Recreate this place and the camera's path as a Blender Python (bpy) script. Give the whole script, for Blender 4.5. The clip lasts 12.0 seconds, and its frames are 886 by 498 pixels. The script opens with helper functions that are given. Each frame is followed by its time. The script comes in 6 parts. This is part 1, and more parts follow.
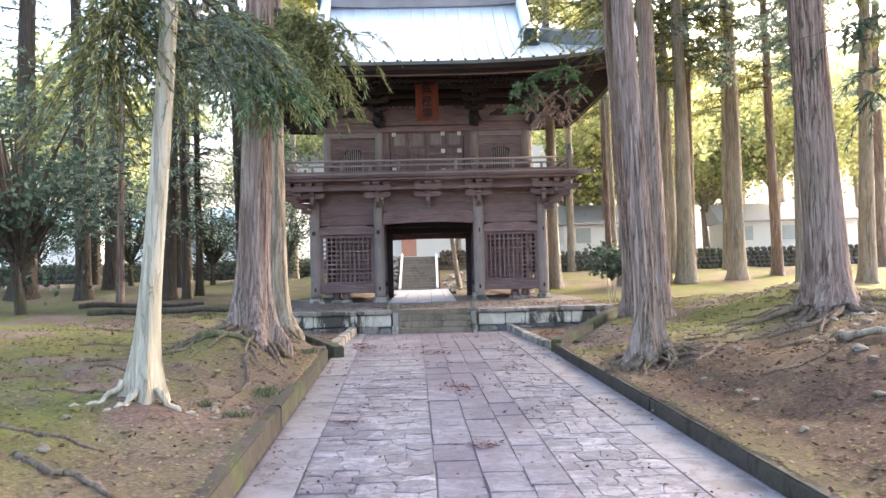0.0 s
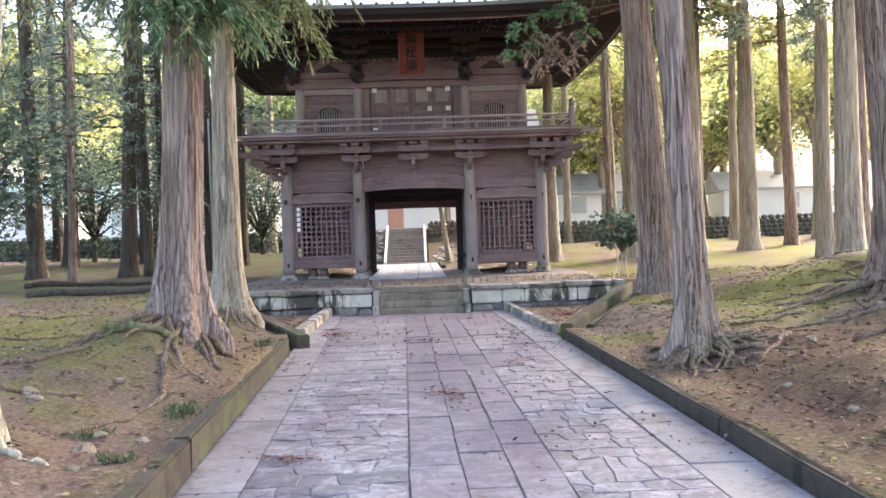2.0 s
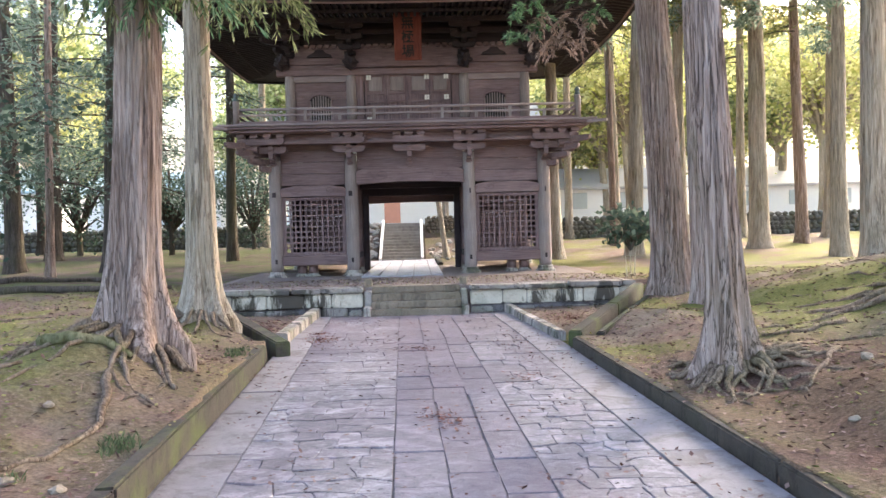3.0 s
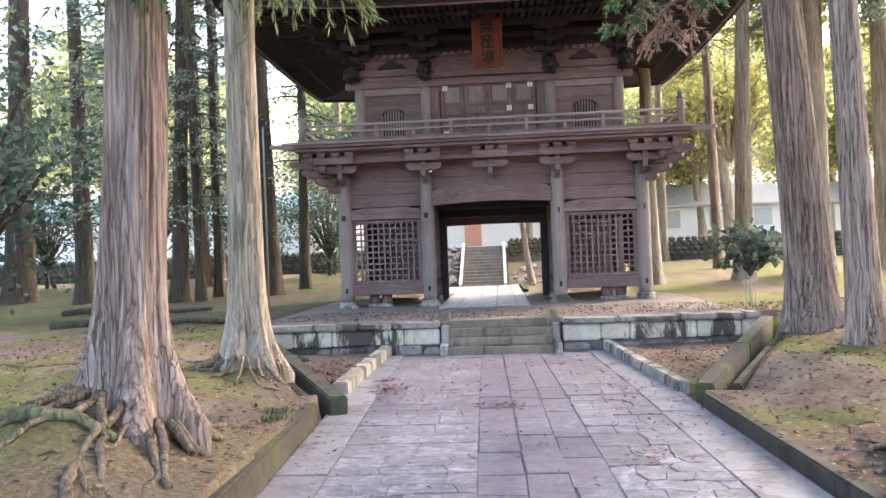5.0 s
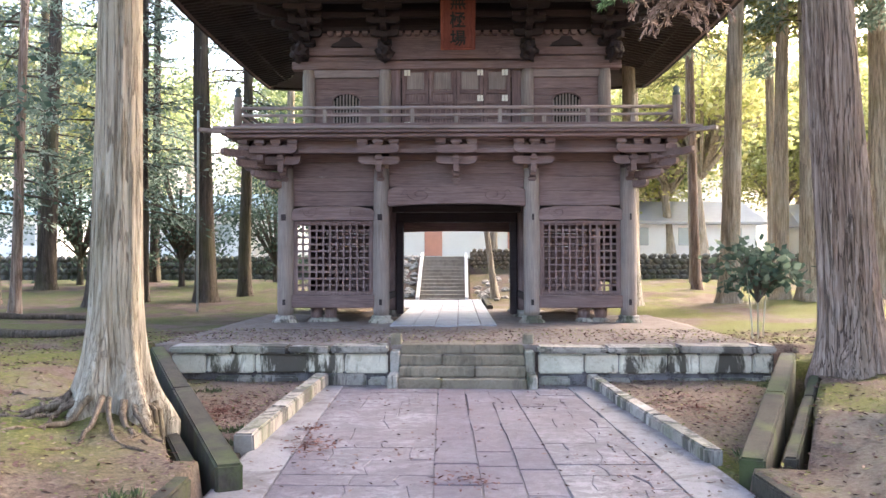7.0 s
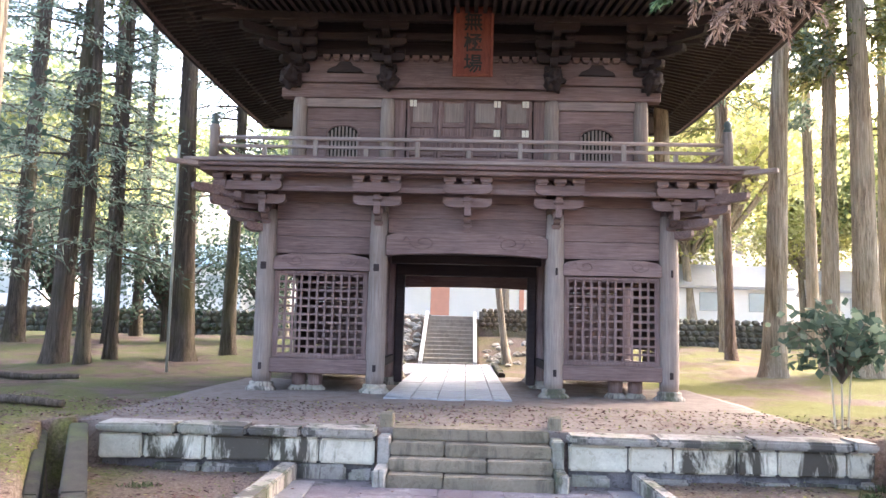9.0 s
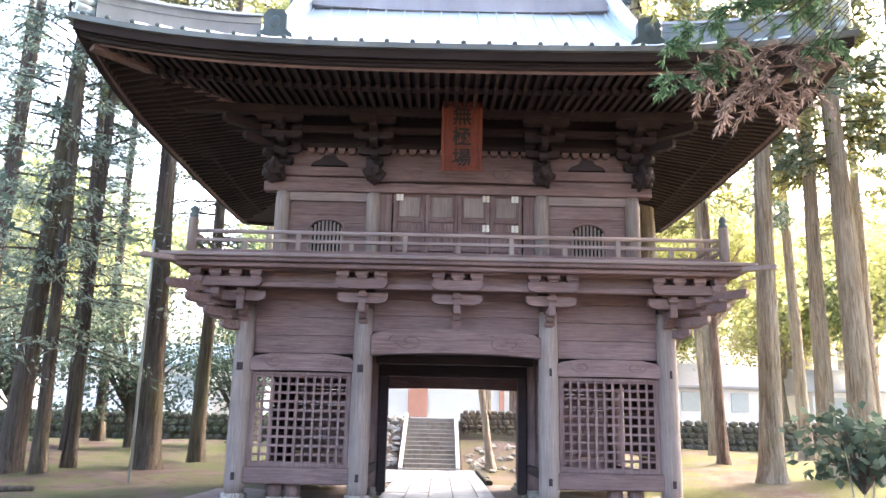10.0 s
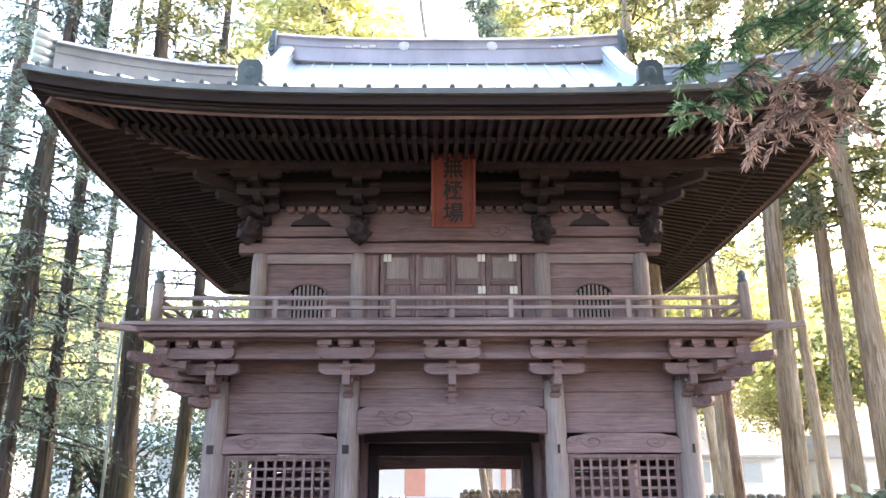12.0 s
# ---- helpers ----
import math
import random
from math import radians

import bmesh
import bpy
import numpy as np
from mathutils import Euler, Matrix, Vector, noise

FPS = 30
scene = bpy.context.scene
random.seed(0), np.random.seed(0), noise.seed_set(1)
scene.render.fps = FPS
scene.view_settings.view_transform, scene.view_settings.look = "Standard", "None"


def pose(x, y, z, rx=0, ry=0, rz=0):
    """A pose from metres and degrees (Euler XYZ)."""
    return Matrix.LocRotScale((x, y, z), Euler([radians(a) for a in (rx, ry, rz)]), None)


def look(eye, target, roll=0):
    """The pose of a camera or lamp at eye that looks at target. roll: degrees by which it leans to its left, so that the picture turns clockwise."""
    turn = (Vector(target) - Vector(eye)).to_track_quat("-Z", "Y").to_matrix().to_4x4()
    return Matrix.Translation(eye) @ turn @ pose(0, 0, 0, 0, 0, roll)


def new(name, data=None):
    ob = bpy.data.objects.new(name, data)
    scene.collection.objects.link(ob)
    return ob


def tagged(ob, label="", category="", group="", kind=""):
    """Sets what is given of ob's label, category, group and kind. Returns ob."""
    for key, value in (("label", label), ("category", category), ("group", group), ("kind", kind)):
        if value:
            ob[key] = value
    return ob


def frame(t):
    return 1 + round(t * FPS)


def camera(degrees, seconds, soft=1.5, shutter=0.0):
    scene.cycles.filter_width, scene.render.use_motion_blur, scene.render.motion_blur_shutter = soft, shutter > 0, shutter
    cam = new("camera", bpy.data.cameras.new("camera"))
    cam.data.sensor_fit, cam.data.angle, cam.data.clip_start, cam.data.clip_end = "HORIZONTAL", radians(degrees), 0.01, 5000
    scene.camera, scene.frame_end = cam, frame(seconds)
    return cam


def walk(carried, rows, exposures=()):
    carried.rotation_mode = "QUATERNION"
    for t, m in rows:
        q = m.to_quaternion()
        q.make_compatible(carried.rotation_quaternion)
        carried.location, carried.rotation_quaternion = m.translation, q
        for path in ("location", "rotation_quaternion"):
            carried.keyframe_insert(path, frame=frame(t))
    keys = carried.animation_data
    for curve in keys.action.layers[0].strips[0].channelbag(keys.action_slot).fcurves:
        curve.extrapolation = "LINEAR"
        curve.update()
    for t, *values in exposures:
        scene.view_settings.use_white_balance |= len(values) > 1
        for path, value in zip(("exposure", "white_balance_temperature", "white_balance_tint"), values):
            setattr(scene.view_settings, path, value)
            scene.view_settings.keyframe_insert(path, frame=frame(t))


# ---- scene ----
# the camera and its walk
cam = camera(58.6, 12.0)
PATH = [
    (0, (0.021, 0.98, 1.645), (0.054, 2.979, 1.683), -1.4),
    (0.5, (0.039, 1.574, 1.646), (0.044, 3.574, 1.666), -1.3),
    (1, (0.006, 2.208, 1.666), (0.022, 4.208, 1.663), -1.2),
    (1.5, (0.074, 2.923, 1.639), (0.127, 4.922, 1.616), -1.6),
    (2, (0.115, 3.565, 1.588), (0.172, 5.564, 1.557), -1.9),
    (2.5, (0.135, 4.147, 1.575), (0.223, 6.145, 1.529), -1.9),
    (3, (0.174, 4.745, 1.612), (0.236, 6.744, 1.568), -1.5),
    (3.5, (0.114, 5.344, 1.615), (0.051, 7.343, 1.625), -1.3),
    (5.5, (0.15, 7.291, 1.706), (0.006, 9.285, 1.727), -2.2),
    (6, (0.072, 7.875, 1.714), (-0.036, 9.872, 1.741), -1.2),
    (6.5, (0.067, 8.647, 1.702), (0.009, 10.646, 1.739), -0.6),
    (8.5, (-0.011, 11.335, 1.65), (-0.055, 13.334, 1.708), 0.8),
    (9, (0.016, 11.888, 1.707), (-0.046, 13.878, 1.899), 1.4),
    (9.5, (-0.185, 12.354, 1.74), (-0.194, 14.318, 2.12), 1.6),
    (10, (-0.258, 12.479, 1.777), (-0.257, 14.43, 2.215), 1.2),
    (10.5, (-0.241, 12.538, 1.828), (-0.235, 14.482, 2.299), 0.7),
    (11, (-0.245, 12.774, 1.85), (-0.229, 14.701, 2.384), 0.1),
    (11.5, (-0.195, 13.303, 1.887), (-0.172, 15.229, 2.426), -0.2),
    (12, (-0.198, 13.692, 1.939), (-0.187, 15.597, 2.55), -0.2),
]
walk(cam, [(t, look(eye, target, roll)) for t, eye, target, roll in PATH],
     exposures=((0.0, 3.32, 6600, 12), (3.5, 3.4, 6600, 12), (6.5, 3.54, 6560, 13), (8.5, 3.64, 6460, 15), (9.5, 3.96, 6430, 16), (12.0, 4.02, 6430, 16)))

# daylight: bright hazy sky, sun from behind the hill at the back right
world = bpy.data.worlds.new("world")
scene.world = world
world.use_nodes = True
wn = world.node_tree.nodes
sky = wn.new("ShaderNodeTexSky")
sky.sky_type, sky.sun_disc = "NISHITA", False
SUN_EL, SUN_AZ = radians(30), radians(48)
sky.sun_elevation, sky.sun_rotation = SUN_EL, SUN_AZ
sky.air_density, sky.dust_density, sky.ozone_density = 1.0, 6.0, 1.0
world.node_tree.links.new(sky.outputs[0], wn["Background"].inputs[0])
wn["Background"].inputs[1].default_value = 0.15
sun = new("sun", bpy.data.lights.new("sun", "SUN"))
sun.data.energy, sun.data.angle, sun.data.color = 1.2, radians(24), (1.0, 0.93, 0.8)
way = Vector((math.sin(SUN_AZ) * math.cos(SUN_EL), math.cos(SUN_AZ) * math.cos(SUN_EL), math.sin(SUN_EL)))
sun.matrix_world = look(way * 200, (0, 0, 0))


# ---- materials ----
class Nodes:
    def __init__(self, name):
        self.m = bpy.data.materials.new(name)
        self.m.use_nodes = True
        self.t = self.m.node_tree
        self.p = self.t.nodes["Principled BSDF"]
        self.co = self.t.nodes.new("ShaderNodeTexCoord")

    def node(self, kind, **values):
        n = self.t.nodes.new(kind)
        for k, v in values.items():
            n.inputs[k.replace("_", " ")].default_value = v
        return n

    def link(self, a, b):
        self.t.links.new(a, b)

    def coords(self, scale=(1, 1, 1), world=False):
        mp = self.node("ShaderNodeMapping")
        mp.inputs["Scale"].default_value = scale
        if world:
            g = self.node("ShaderNodeNewGeometry")
            self.link(g.outputs["Position"], mp.inputs["Vector"])
        else:
            self.link(self.co.outputs["Object"], mp.inputs["Vector"])
        return mp.outputs["Vector"]

    def noise(self, scale, at=(1, 1, 1), detail=4, rough=0.55, world=False, distortion=0.0):
        n = self.node("ShaderNodeTexNoise", Scale=scale, Detail=detail, Roughness=rough, Distortion=distortion)
        self.link(self.coords(at, world), n.inputs["Vector"])
        return n.outputs["Fac"]

    def ramp(self, fac, stops):
        r = self.node("ShaderNodeValToRGB")
        el = r.color_ramp.elements
        while len(el) < len(stops):
            el.new(0.5)
        for e, (at, c) in zip(el, stops):
            e.position = at
            e.color = (*c, 1) if len(c) == 3 else c
        self.link(fac, r.inputs["Fac"])
        return r.outputs["Color"]

    def mix(self, fac, a, b, kind="MIX"):
        n = self.node("ShaderNodeMix")
        n.data_type, n.blend_type = "RGBA", kind
        for v, i in ((fac, 0), (a, 6), (b, 7)):
            if isinstance(v, (int, float)):
                n.inputs[i].default_value = v
            elif isinstance(v, tuple):
                n.inputs[i].default_value = (*v, 1)
            else:
                self.link(v, n.inputs[i])
        return n.outputs[2]

    def grey(self, fac, lo, hi):
        return self.ramp(fac, [(lo, (0, 0, 0)), (hi, (1, 1, 1))])

    def random(self):
        return self.node("ShaderNodeObjectInfo").outputs["Random"]

    def island(self):
        return self.node("ShaderNodeNewGeometry").outputs["Random Per Island"]

    def done(self, colour, rough=0.8, bump=None, strength=0.4, distance=0.01, metal=0.0, spec=0.3):
        if isinstance(colour, tuple):
            self.p.inputs["Base Color"].default_value = (*colour, 1)
        else:
            self.link(colour, self.p.inputs["Base Color"])
        if isinstance(rough, (int, float)):
            self.p.inputs["Roughness"].default_value = rough
        else:
            self.link(rough, self.p.inputs["Roughness"])
        self.p.inputs["Metallic"].default_value = metal
        self.p.inputs["Specular IOR Level"].default_value = spec
        if bump is not None:
            b = self.node("ShaderNodeBump", Strength=strength, Distance=distance)
            self.link(bump, b.inputs["Height"])
            self.link(b.outputs["Normal"], self.p.inputs["Normal"])
        return self.m


def wood(name, dark, mid, pale, axis="x", size=1.0, rough=0.75):
    """Weathered timber with its grain along the axis."""
    n = Nodes(name)
    at = {"x": (0.5, 9, 9), "y": (9, 0.5, 9), "z": (9, 9, 0.5)}[axis]
    fine = n.noise(5 * size, at, 6, 0.65, True, 0.4)
    rings = n.noise(1.3 * size, at, 3, 0.5, True, 1.2)
    stain = n.noise(0.9, (1, 1, 1), 4, 0.6, True)
    c = n.ramp(fine, [(0.2, dark), (0.5, mid), (0.85, pale)])
    c = n.mix(n.grey(rings, 0.4, 0.6), c, n.mix(0.25, c, dark))
    c = n.mix(n.grey(n.noise(0.5, (1, 1, 2.5), 4, 0.6, True, 0.5), 0.42, 0.62), c, n.mix(0.3, c, dark))
    c = n.mix(n.grey(stain, 0.35, 0.75), c, n.mix(0.35, c, pale))
    c = n.mix(n.random(), c, n.mix(0.28, c, mid, "MULTIPLY"))
    return n.done(c, rough, fine, 0.45, 0.012)


D, M, P = (0.062, 0.038, 0.037), (0.205, 0.134, 0.131), (0.375, 0.275, 0.268)
WOOD_X = wood("weathered_timber_x", D, M, P, "x")
WOOD_Y = wood("weathered_timber_y", D, M, P, "y")
WOOD_Z = wood("weathered_timber_z", D, M, P, "z")
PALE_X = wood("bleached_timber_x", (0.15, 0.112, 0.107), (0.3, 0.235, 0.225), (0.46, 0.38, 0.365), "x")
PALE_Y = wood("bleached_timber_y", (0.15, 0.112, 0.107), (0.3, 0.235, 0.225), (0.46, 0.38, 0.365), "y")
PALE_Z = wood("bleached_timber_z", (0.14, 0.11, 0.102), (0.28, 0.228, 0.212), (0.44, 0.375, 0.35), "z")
# Darker copy of the timber: shade under eaves and indoors is in its colour.
DARK_SHADE_X = wood("dark_and_shaded_timber_x", (0.014, 0.009, 0.0105), (0.034, 0.023, 0.026), (0.072, 0.052, 0.056), "x")
DARK_SHADE_Y = wood("dark_and_shaded_timber_y", (0.014, 0.009, 0.0105), (0.034, 0.023, 0.026), (0.072, 0.052, 0.056), "y")
PLAQUE = wood("red_stained_board", (0.11, 0.027, 0.018), (0.19, 0.05, 0.034), (0.27, 0.085, 0.058), "z", 0.6)


def stone(name, dark, mid, pale, stain=(0.06, 0.055, 0.05), stained=0.5, rough=0.8, scale=1.0, tint=None, moss=0.0, per=0.35, wet=0.53):
    n = Nodes(name)
    grain = n.noise(38 * scale, (1, 1, 1), 6, 0.7, True)
    blotch = n.noise(3.0 * scale, (1, 1, 1), 9, 0.72, True, 0.3)
    spots = n.noise(9 * scale, (1, 1, 1), 5, 0.7, True, 0.6)
    drip = n.noise(2.2, (1, 1, 0.22), 6, 0.7, True, 0.6)
    c = n.ramp(blotch, [(0.36, dark), (0.5, mid), (0.64, pale)])
    c = n.mix(0.3, c, n.ramp(grain, [(0.3, dark), (0.7, pale)]))
    c = n.mix(n.mix(0.55, (0, 0, 0), n.grey(spots, 0.5, 0.58)), c, n.mix(0.8, c, dark))
    c = n.mix(n.mix(0.5, (0, 0, 0), n.grey(spots, 0.47, 0.4)), c, n.mix(0.8, c, pale))
    if tint:
        c = n.mix(n.mix(0.6, (0, 0, 0), n.grey(n.noise(0.8, (1, 1, 1), 5, 0.65, True, 0.6), 0.42, 0.6)), c, n.mix(0.75, c, tint))
        c = n.mix(n.mix(0.4, (0, 0, 0), n.grey(n.noise(2.3, (1, 1, 1), 5, 0.7, True, 0.4), 0.56, 0.66)), c, (0.2, 0.125, 0.12))
    c = n.mix(n.grey(n.random(), 0.0, 1.0), c, n.mix(per, c, dark))
    c = n.mix(n.mix(stained, (0, 0, 0), n.grey(drip, wet, wet + 0.07)), c, stain)
    if moss:
        c = n.mix(n.mix(moss, (0, 0, 0), n.grey(n.noise(1.6, (1, 1, 1), 5, 0.65, True), 0.48, 0.62)), c, (0.075, 0.1, 0.028))
    return n.done(c, rough, n.mix(0.5, grain, blotch), 0.5, 0.012)


def paving(name, dark, mid, pale, chip=0.5, per=0.25):
    """Old split stone: dark weathered hollows, pale rubbed high spots, purple stains and lichen specks."""
    n = Nodes(name)
    grain = n.noise(46, (1, 1, 1), 6, 0.72, True)
    chips = n.noise(5.2, (1, 1.35, 1), 9, 0.74, True, 0.9)
    broad = n.noise(0.75, (1, 0.8, 1), 5, 0.62, True, 0.6)
    specks = n.noise(15, (1, 1, 1), 5, 0.7, True, 0.5)
    c = n.ramp(chips, [(0.4, dark), (0.49, mid), (0.58, pale)])
    c = n.mix(0.3, c, n.ramp(grain, [(0.3, dark), (0.7, pale)]))
    c = n.mix(n.mix(chip, (0, 0, 0), n.grey(chips, 0.53, 0.57)), c, n.mix(0.85, c, pale))
    c = n.mix(n.mix(chip, (0, 0, 0), n.grey(specks, 0.56, 0.61)), c, dark)
    c = n.mix(n.mix(0.5, (0, 0, 0), n.grey(specks, 0.42, 0.36)), c, n.mix(0.7, c, pale))
    c = n.mix(n.mix(0.7, (0, 0, 0), n.grey(broad, 0.44, 0.6)), c, n.mix(0.7, c, (0.088, 0.066, 0.088)))
    c = n.mix(n.grey(n.random(), 0.0, 1.0), c, n.mix(per, c, dark))
    # towards the terrace the stone is damp and stained purple-brown by needles
    g = n.node("ShaderNodeNewGeometry")
    xyz = n.node("ShaderNodeSeparateXYZ")
    n.link(g.outputs["Position"], xyz.inputs[0])
    m = n.node("ShaderNodeMapRange")
    m.inputs["From Min"].default_value, m.inputs["From Max"].default_value = 12.5, 17.0
    n.link(xyz.outputs["Y"], m.inputs["Value"])
    damp = n.mix(n.grey(n.noise(1.3, (1, 1, 1), 5, 0.65, True, 0.5), 0.3, 0.62), (0, 0, 0), m.outputs[0])
    c = n.mix(n.mix(0.75, (0, 0, 0), damp), c, n.mix(0.75, c, (0.125, 0.09, 0.105)))
    return n.done(c, 0.62, n.mix(0.6, grain, chips), 0.7, 0.02)


FLAG = paving("worn_flagstone", (0.04, 0.034, 0.042), (0.125, 0.112, 0.132), (0.36, 0.34, 0.365), 0.8, 0.45)
SLAB = stone("pale_border_stone", (0.115, 0.103, 0.113), (0.198, 0.184, 0.198), (0.294, 0.276, 0.293), (0.1, 0.08, 0.082), 0.65, 0.62)
CENTRE = paving("purple_grey_paving", (0.05, 0.043, 0.058), (0.118, 0.105, 0.132), (0.245, 0.228, 0.258), 0.4)
GROUT = stone("dark_joint_earth", (0.045, 0.037, 0.04), (0.105, 0.09, 0.096), (0.3, 0.275, 0.285), stained=0.4)
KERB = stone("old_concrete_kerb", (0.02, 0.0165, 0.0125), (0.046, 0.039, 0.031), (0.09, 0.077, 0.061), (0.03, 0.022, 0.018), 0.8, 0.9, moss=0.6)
ASHLAR = stone("pale_ashlar", (0.36, 0.31, 0.24), (0.6, 0.54, 0.45), (0.76, 0.71, 0.6), (0.05, 0.04, 0.032), 0.95, 0.8, moss=0.16, wet=0.5)
COPING = stone("weathered_coping", (0.13, 0.112, 0.098), (0.29, 0.255, 0.23), (0.45, 0.41, 0.375), (0.045, 0.04, 0.036), 0.85, 0.85, moss=0.35, wet=0.5)
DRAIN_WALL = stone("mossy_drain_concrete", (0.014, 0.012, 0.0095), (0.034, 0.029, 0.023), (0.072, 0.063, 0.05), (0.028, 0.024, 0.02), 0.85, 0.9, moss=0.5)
LITTER = stone("needle_strewn_terrace", (0.1, 0.075, 0.065), (0.17, 0.13, 0.115), (0.27, 0.225, 0.205), (0.1, 0.06, 0.05), 0.5, 0.95, 1.5)
TREAD = stone("mossy_step_stone", (0.115, 0.09, 0.066), (0.2, 0.163, 0.122), (0.3, 0.25, 0.195), (0.07, 0.06, 0.047), 0.5, 0.85, moss=0.1)
KERB_EAST = stone("dark_concrete_kerb", (0.018, 0.014, 0.011), (0.04, 0.032, 0.025), (0.075, 0.062, 0.05), (0.012, 0.01, 0.008), 0.8, 0.85, moss=0.08)
STAIR = stone("grey_brown_stair_stone", (0.2, 0.172, 0.145), (0.3, 0.262, 0.228), (0.41, 0.365, 0.32), (0.16, 0.14, 0.12), 0.4, 0.85)
RUBBLE = stone("dark_rubble_stone", (0.05, 0.05, 0.045), (0.1, 0.1, 0.088), (0.19, 0.185, 0.165), (0.03, 0.03, 0.026), 0.5, 0.9, moss=0.3)
WHITE_STONE = stone("white_granite", (0.5, 0.49, 0.47), (0.64, 0.63, 0.61), (0.76, 0.75, 0.73), (0.3, 0.28, 0.26), 0.3, 0.7)
BANK_STONE = stone("pale_field_stone", (0.2, 0.18, 0.16), (0.33, 0.305, 0.275), (0.46, 0.43, 0.395), (0.12, 0.1, 0.085), 0.5, 0.85, moss=0.1)
BLEACHED = stone("sunlit_paving", (0.22, 0.215, 0.245), (0.33, 0.325, 0.36), (0.46, 0.455, 0.49), (0.16, 0.15, 0.16), 0.3, 0.42, per=0.15)


def earth():
    """Forest floor: red-brown needle litter with patches of moss."""
    n = Nodes("needle_litter_and_moss")
    fine = n.noise(26, (1, 1, 1), 8, 0.75, True)
    twig = n.noise(9, (1, 2.6, 1), 6, 0.7, True, 1.5)
    patch = n.noise(0.5, (1, 1, 1), 6, 0.66, True, 0.5)
    dry = n.noise(0.8, (1, 1, 1), 6, 0.7, True, 0.8)
    c = n.ramp(fine, [(0.28, (0.05, 0.032, 0.025)), (0.48, (0.125, 0.083, 0.066)), (0.72, (0.25, 0.18, 0.148))])
    c = n.mix(n.grey(dry, 0.45, 0.62), c, n.ramp(fine, [(0.3, (0.1, 0.08, 0.06)), (0.7, (0.27, 0.225, 0.175))]))
    c = n.mix(n.grey(twig, 0.5, 0.66), c, (0.155, 0.112, 0.092))
    moss = n.ramp(fine, [(0.25, (0.05, 0.058, 0.015)), (0.5, (0.122, 0.128, 0.032)), (0.75, (0.225, 0.215, 0.064))])
    far = n.node("ShaderNodeNewGeometry")
    xyz = n.node("ShaderNodeSeparateXYZ")
    n.link(far.outputs["Position"], xyz.inputs[0])
    # bare trodden soil on the east bank before the moss begins
    bank = n.node("ShaderNodeMapRange")
    bank.inputs["From Min"].default_value, bank.inputs["From Max"].default_value = 1.5, 3.0
    n.link(xyz.outputs["X"], bank.inputs["Value"])
    along = n.node("ShaderNodeMapRange")
    along.inputs["From Min"].default_value, along.inputs["From Max"].default_value = 14.5, 12.5
    n.link(xyz.outputs["Y"], along.inputs["Value"])
    bare = n.node("ShaderNodeMath")
    bare.operation = "MULTIPLY"
    n.link(bank.outputs[0], bare.inputs[0])
    n.link(along.outputs[0], bare.inputs[1])
    c = n.mix(n.mix(0.8, (0, 0, 0), bare.outputs[0]), c, n.ramp(fine, [(0.3, (0.032, 0.017, 0.012)), (0.52, (0.095, 0.052, 0.039)), (0.72, (0.23, 0.145, 0.114))]))
    # behind the gate to the west the moss gives way to brown litter
    west = n.node("ShaderNodeMapRange")
    west.inputs["From Min"].default_value, west.inputs["From Max"].default_value = 4.0, -2.0
    n.link(xyz.outputs["X"], west.inputs["Value"])
    deep = n.node("ShaderNodeMapRange")
    deep.inputs["From Min"].default_value, deep.inputs["From Max"].default_value = 21.6, 25.5
    n.link(xyz.outputs["Y"], deep.inputs["Value"])
    leafy_floor = n.node("ShaderNodeMath")
    leafy_floor.operation = "MULTIPLY"
    n.link(west.outputs[0], leafy_floor.inputs[0])
    n.link(deep.outputs[0], leafy_floor.inputs[1])
    c = n.mix(leafy_floor.outputs[0], c, n.mix(n.grey(patch, 0.42, 0.58), n.ramp(dry, [(0.35, (0.055, 0.038, 0.033)), (0.6, (0.13, 0.093, 0.085))]), n.ramp(fine, [(0.3, (0.035, 0.045, 0.025)), (0.7, (0.1, 0.11, 0.06))])))
    mossy = n.mix(0.85, (0, 0, 0), n.grey(patch, 0.42, 0.53))
    # bare soil along the west kerb
    verge = n.node("ShaderNodeMapRange")
    verge.inputs["From Min"].default_value, verge.inputs["From Max"].default_value = -3.2, -2.3
    n.link(xyz.outputs["X"], verge.inputs["Value"])
    shore = n.node("ShaderNodeMapRange")
    shore.inputs["From Min"].default_value, shore.inputs["From Max"].default_value = 0.5, 0.0
    n.link(xyz.outputs["X"], shore.inputs["Value"])
    strip = n.mix(shore.outputs[0], (0, 0, 0), verge.outputs[0])
    mossy = n.mix(strip, mossy, n.mix(0.3, (0, 0, 0), mossy))
    c = n.mix(n.mix(0.6, (0, 0, 0), strip), c, n.ramp(fine, [(0.3, (0.055, 0.034, 0.026)), (0.5, (0.15, 0.1, 0.078)), (0.72, (0.28, 0.2, 0.165))]))
    # leaf-filled beds beside the last stretch of the path
    wide = n.node("ShaderNodeMath")
    wide.operation = "ABSOLUTE"
    n.link(xyz.outputs["X"], wide.inputs[0])
    near = n.node("ShaderNodeMapRange")
    near.inputs["From Min"].default_value, near.inputs["From Max"].default_value = 3.9, 3.5
    n.link(wide.outputs[0], near.inputs["Value"])
    last = n.node("ShaderNodeMapRange")
    last.inputs["From Min"].default_value, last.inputs["From Max"].default_value = 16.6, 17.6
    n.link(xyz.outputs["Y"], last.inputs["Value"])
    bed = n.mix(near.outputs[0], (0, 0, 0), last.outputs[0])
    bed = n.mix(leafy_floor.outputs[0], bed, (0, 0, 0))
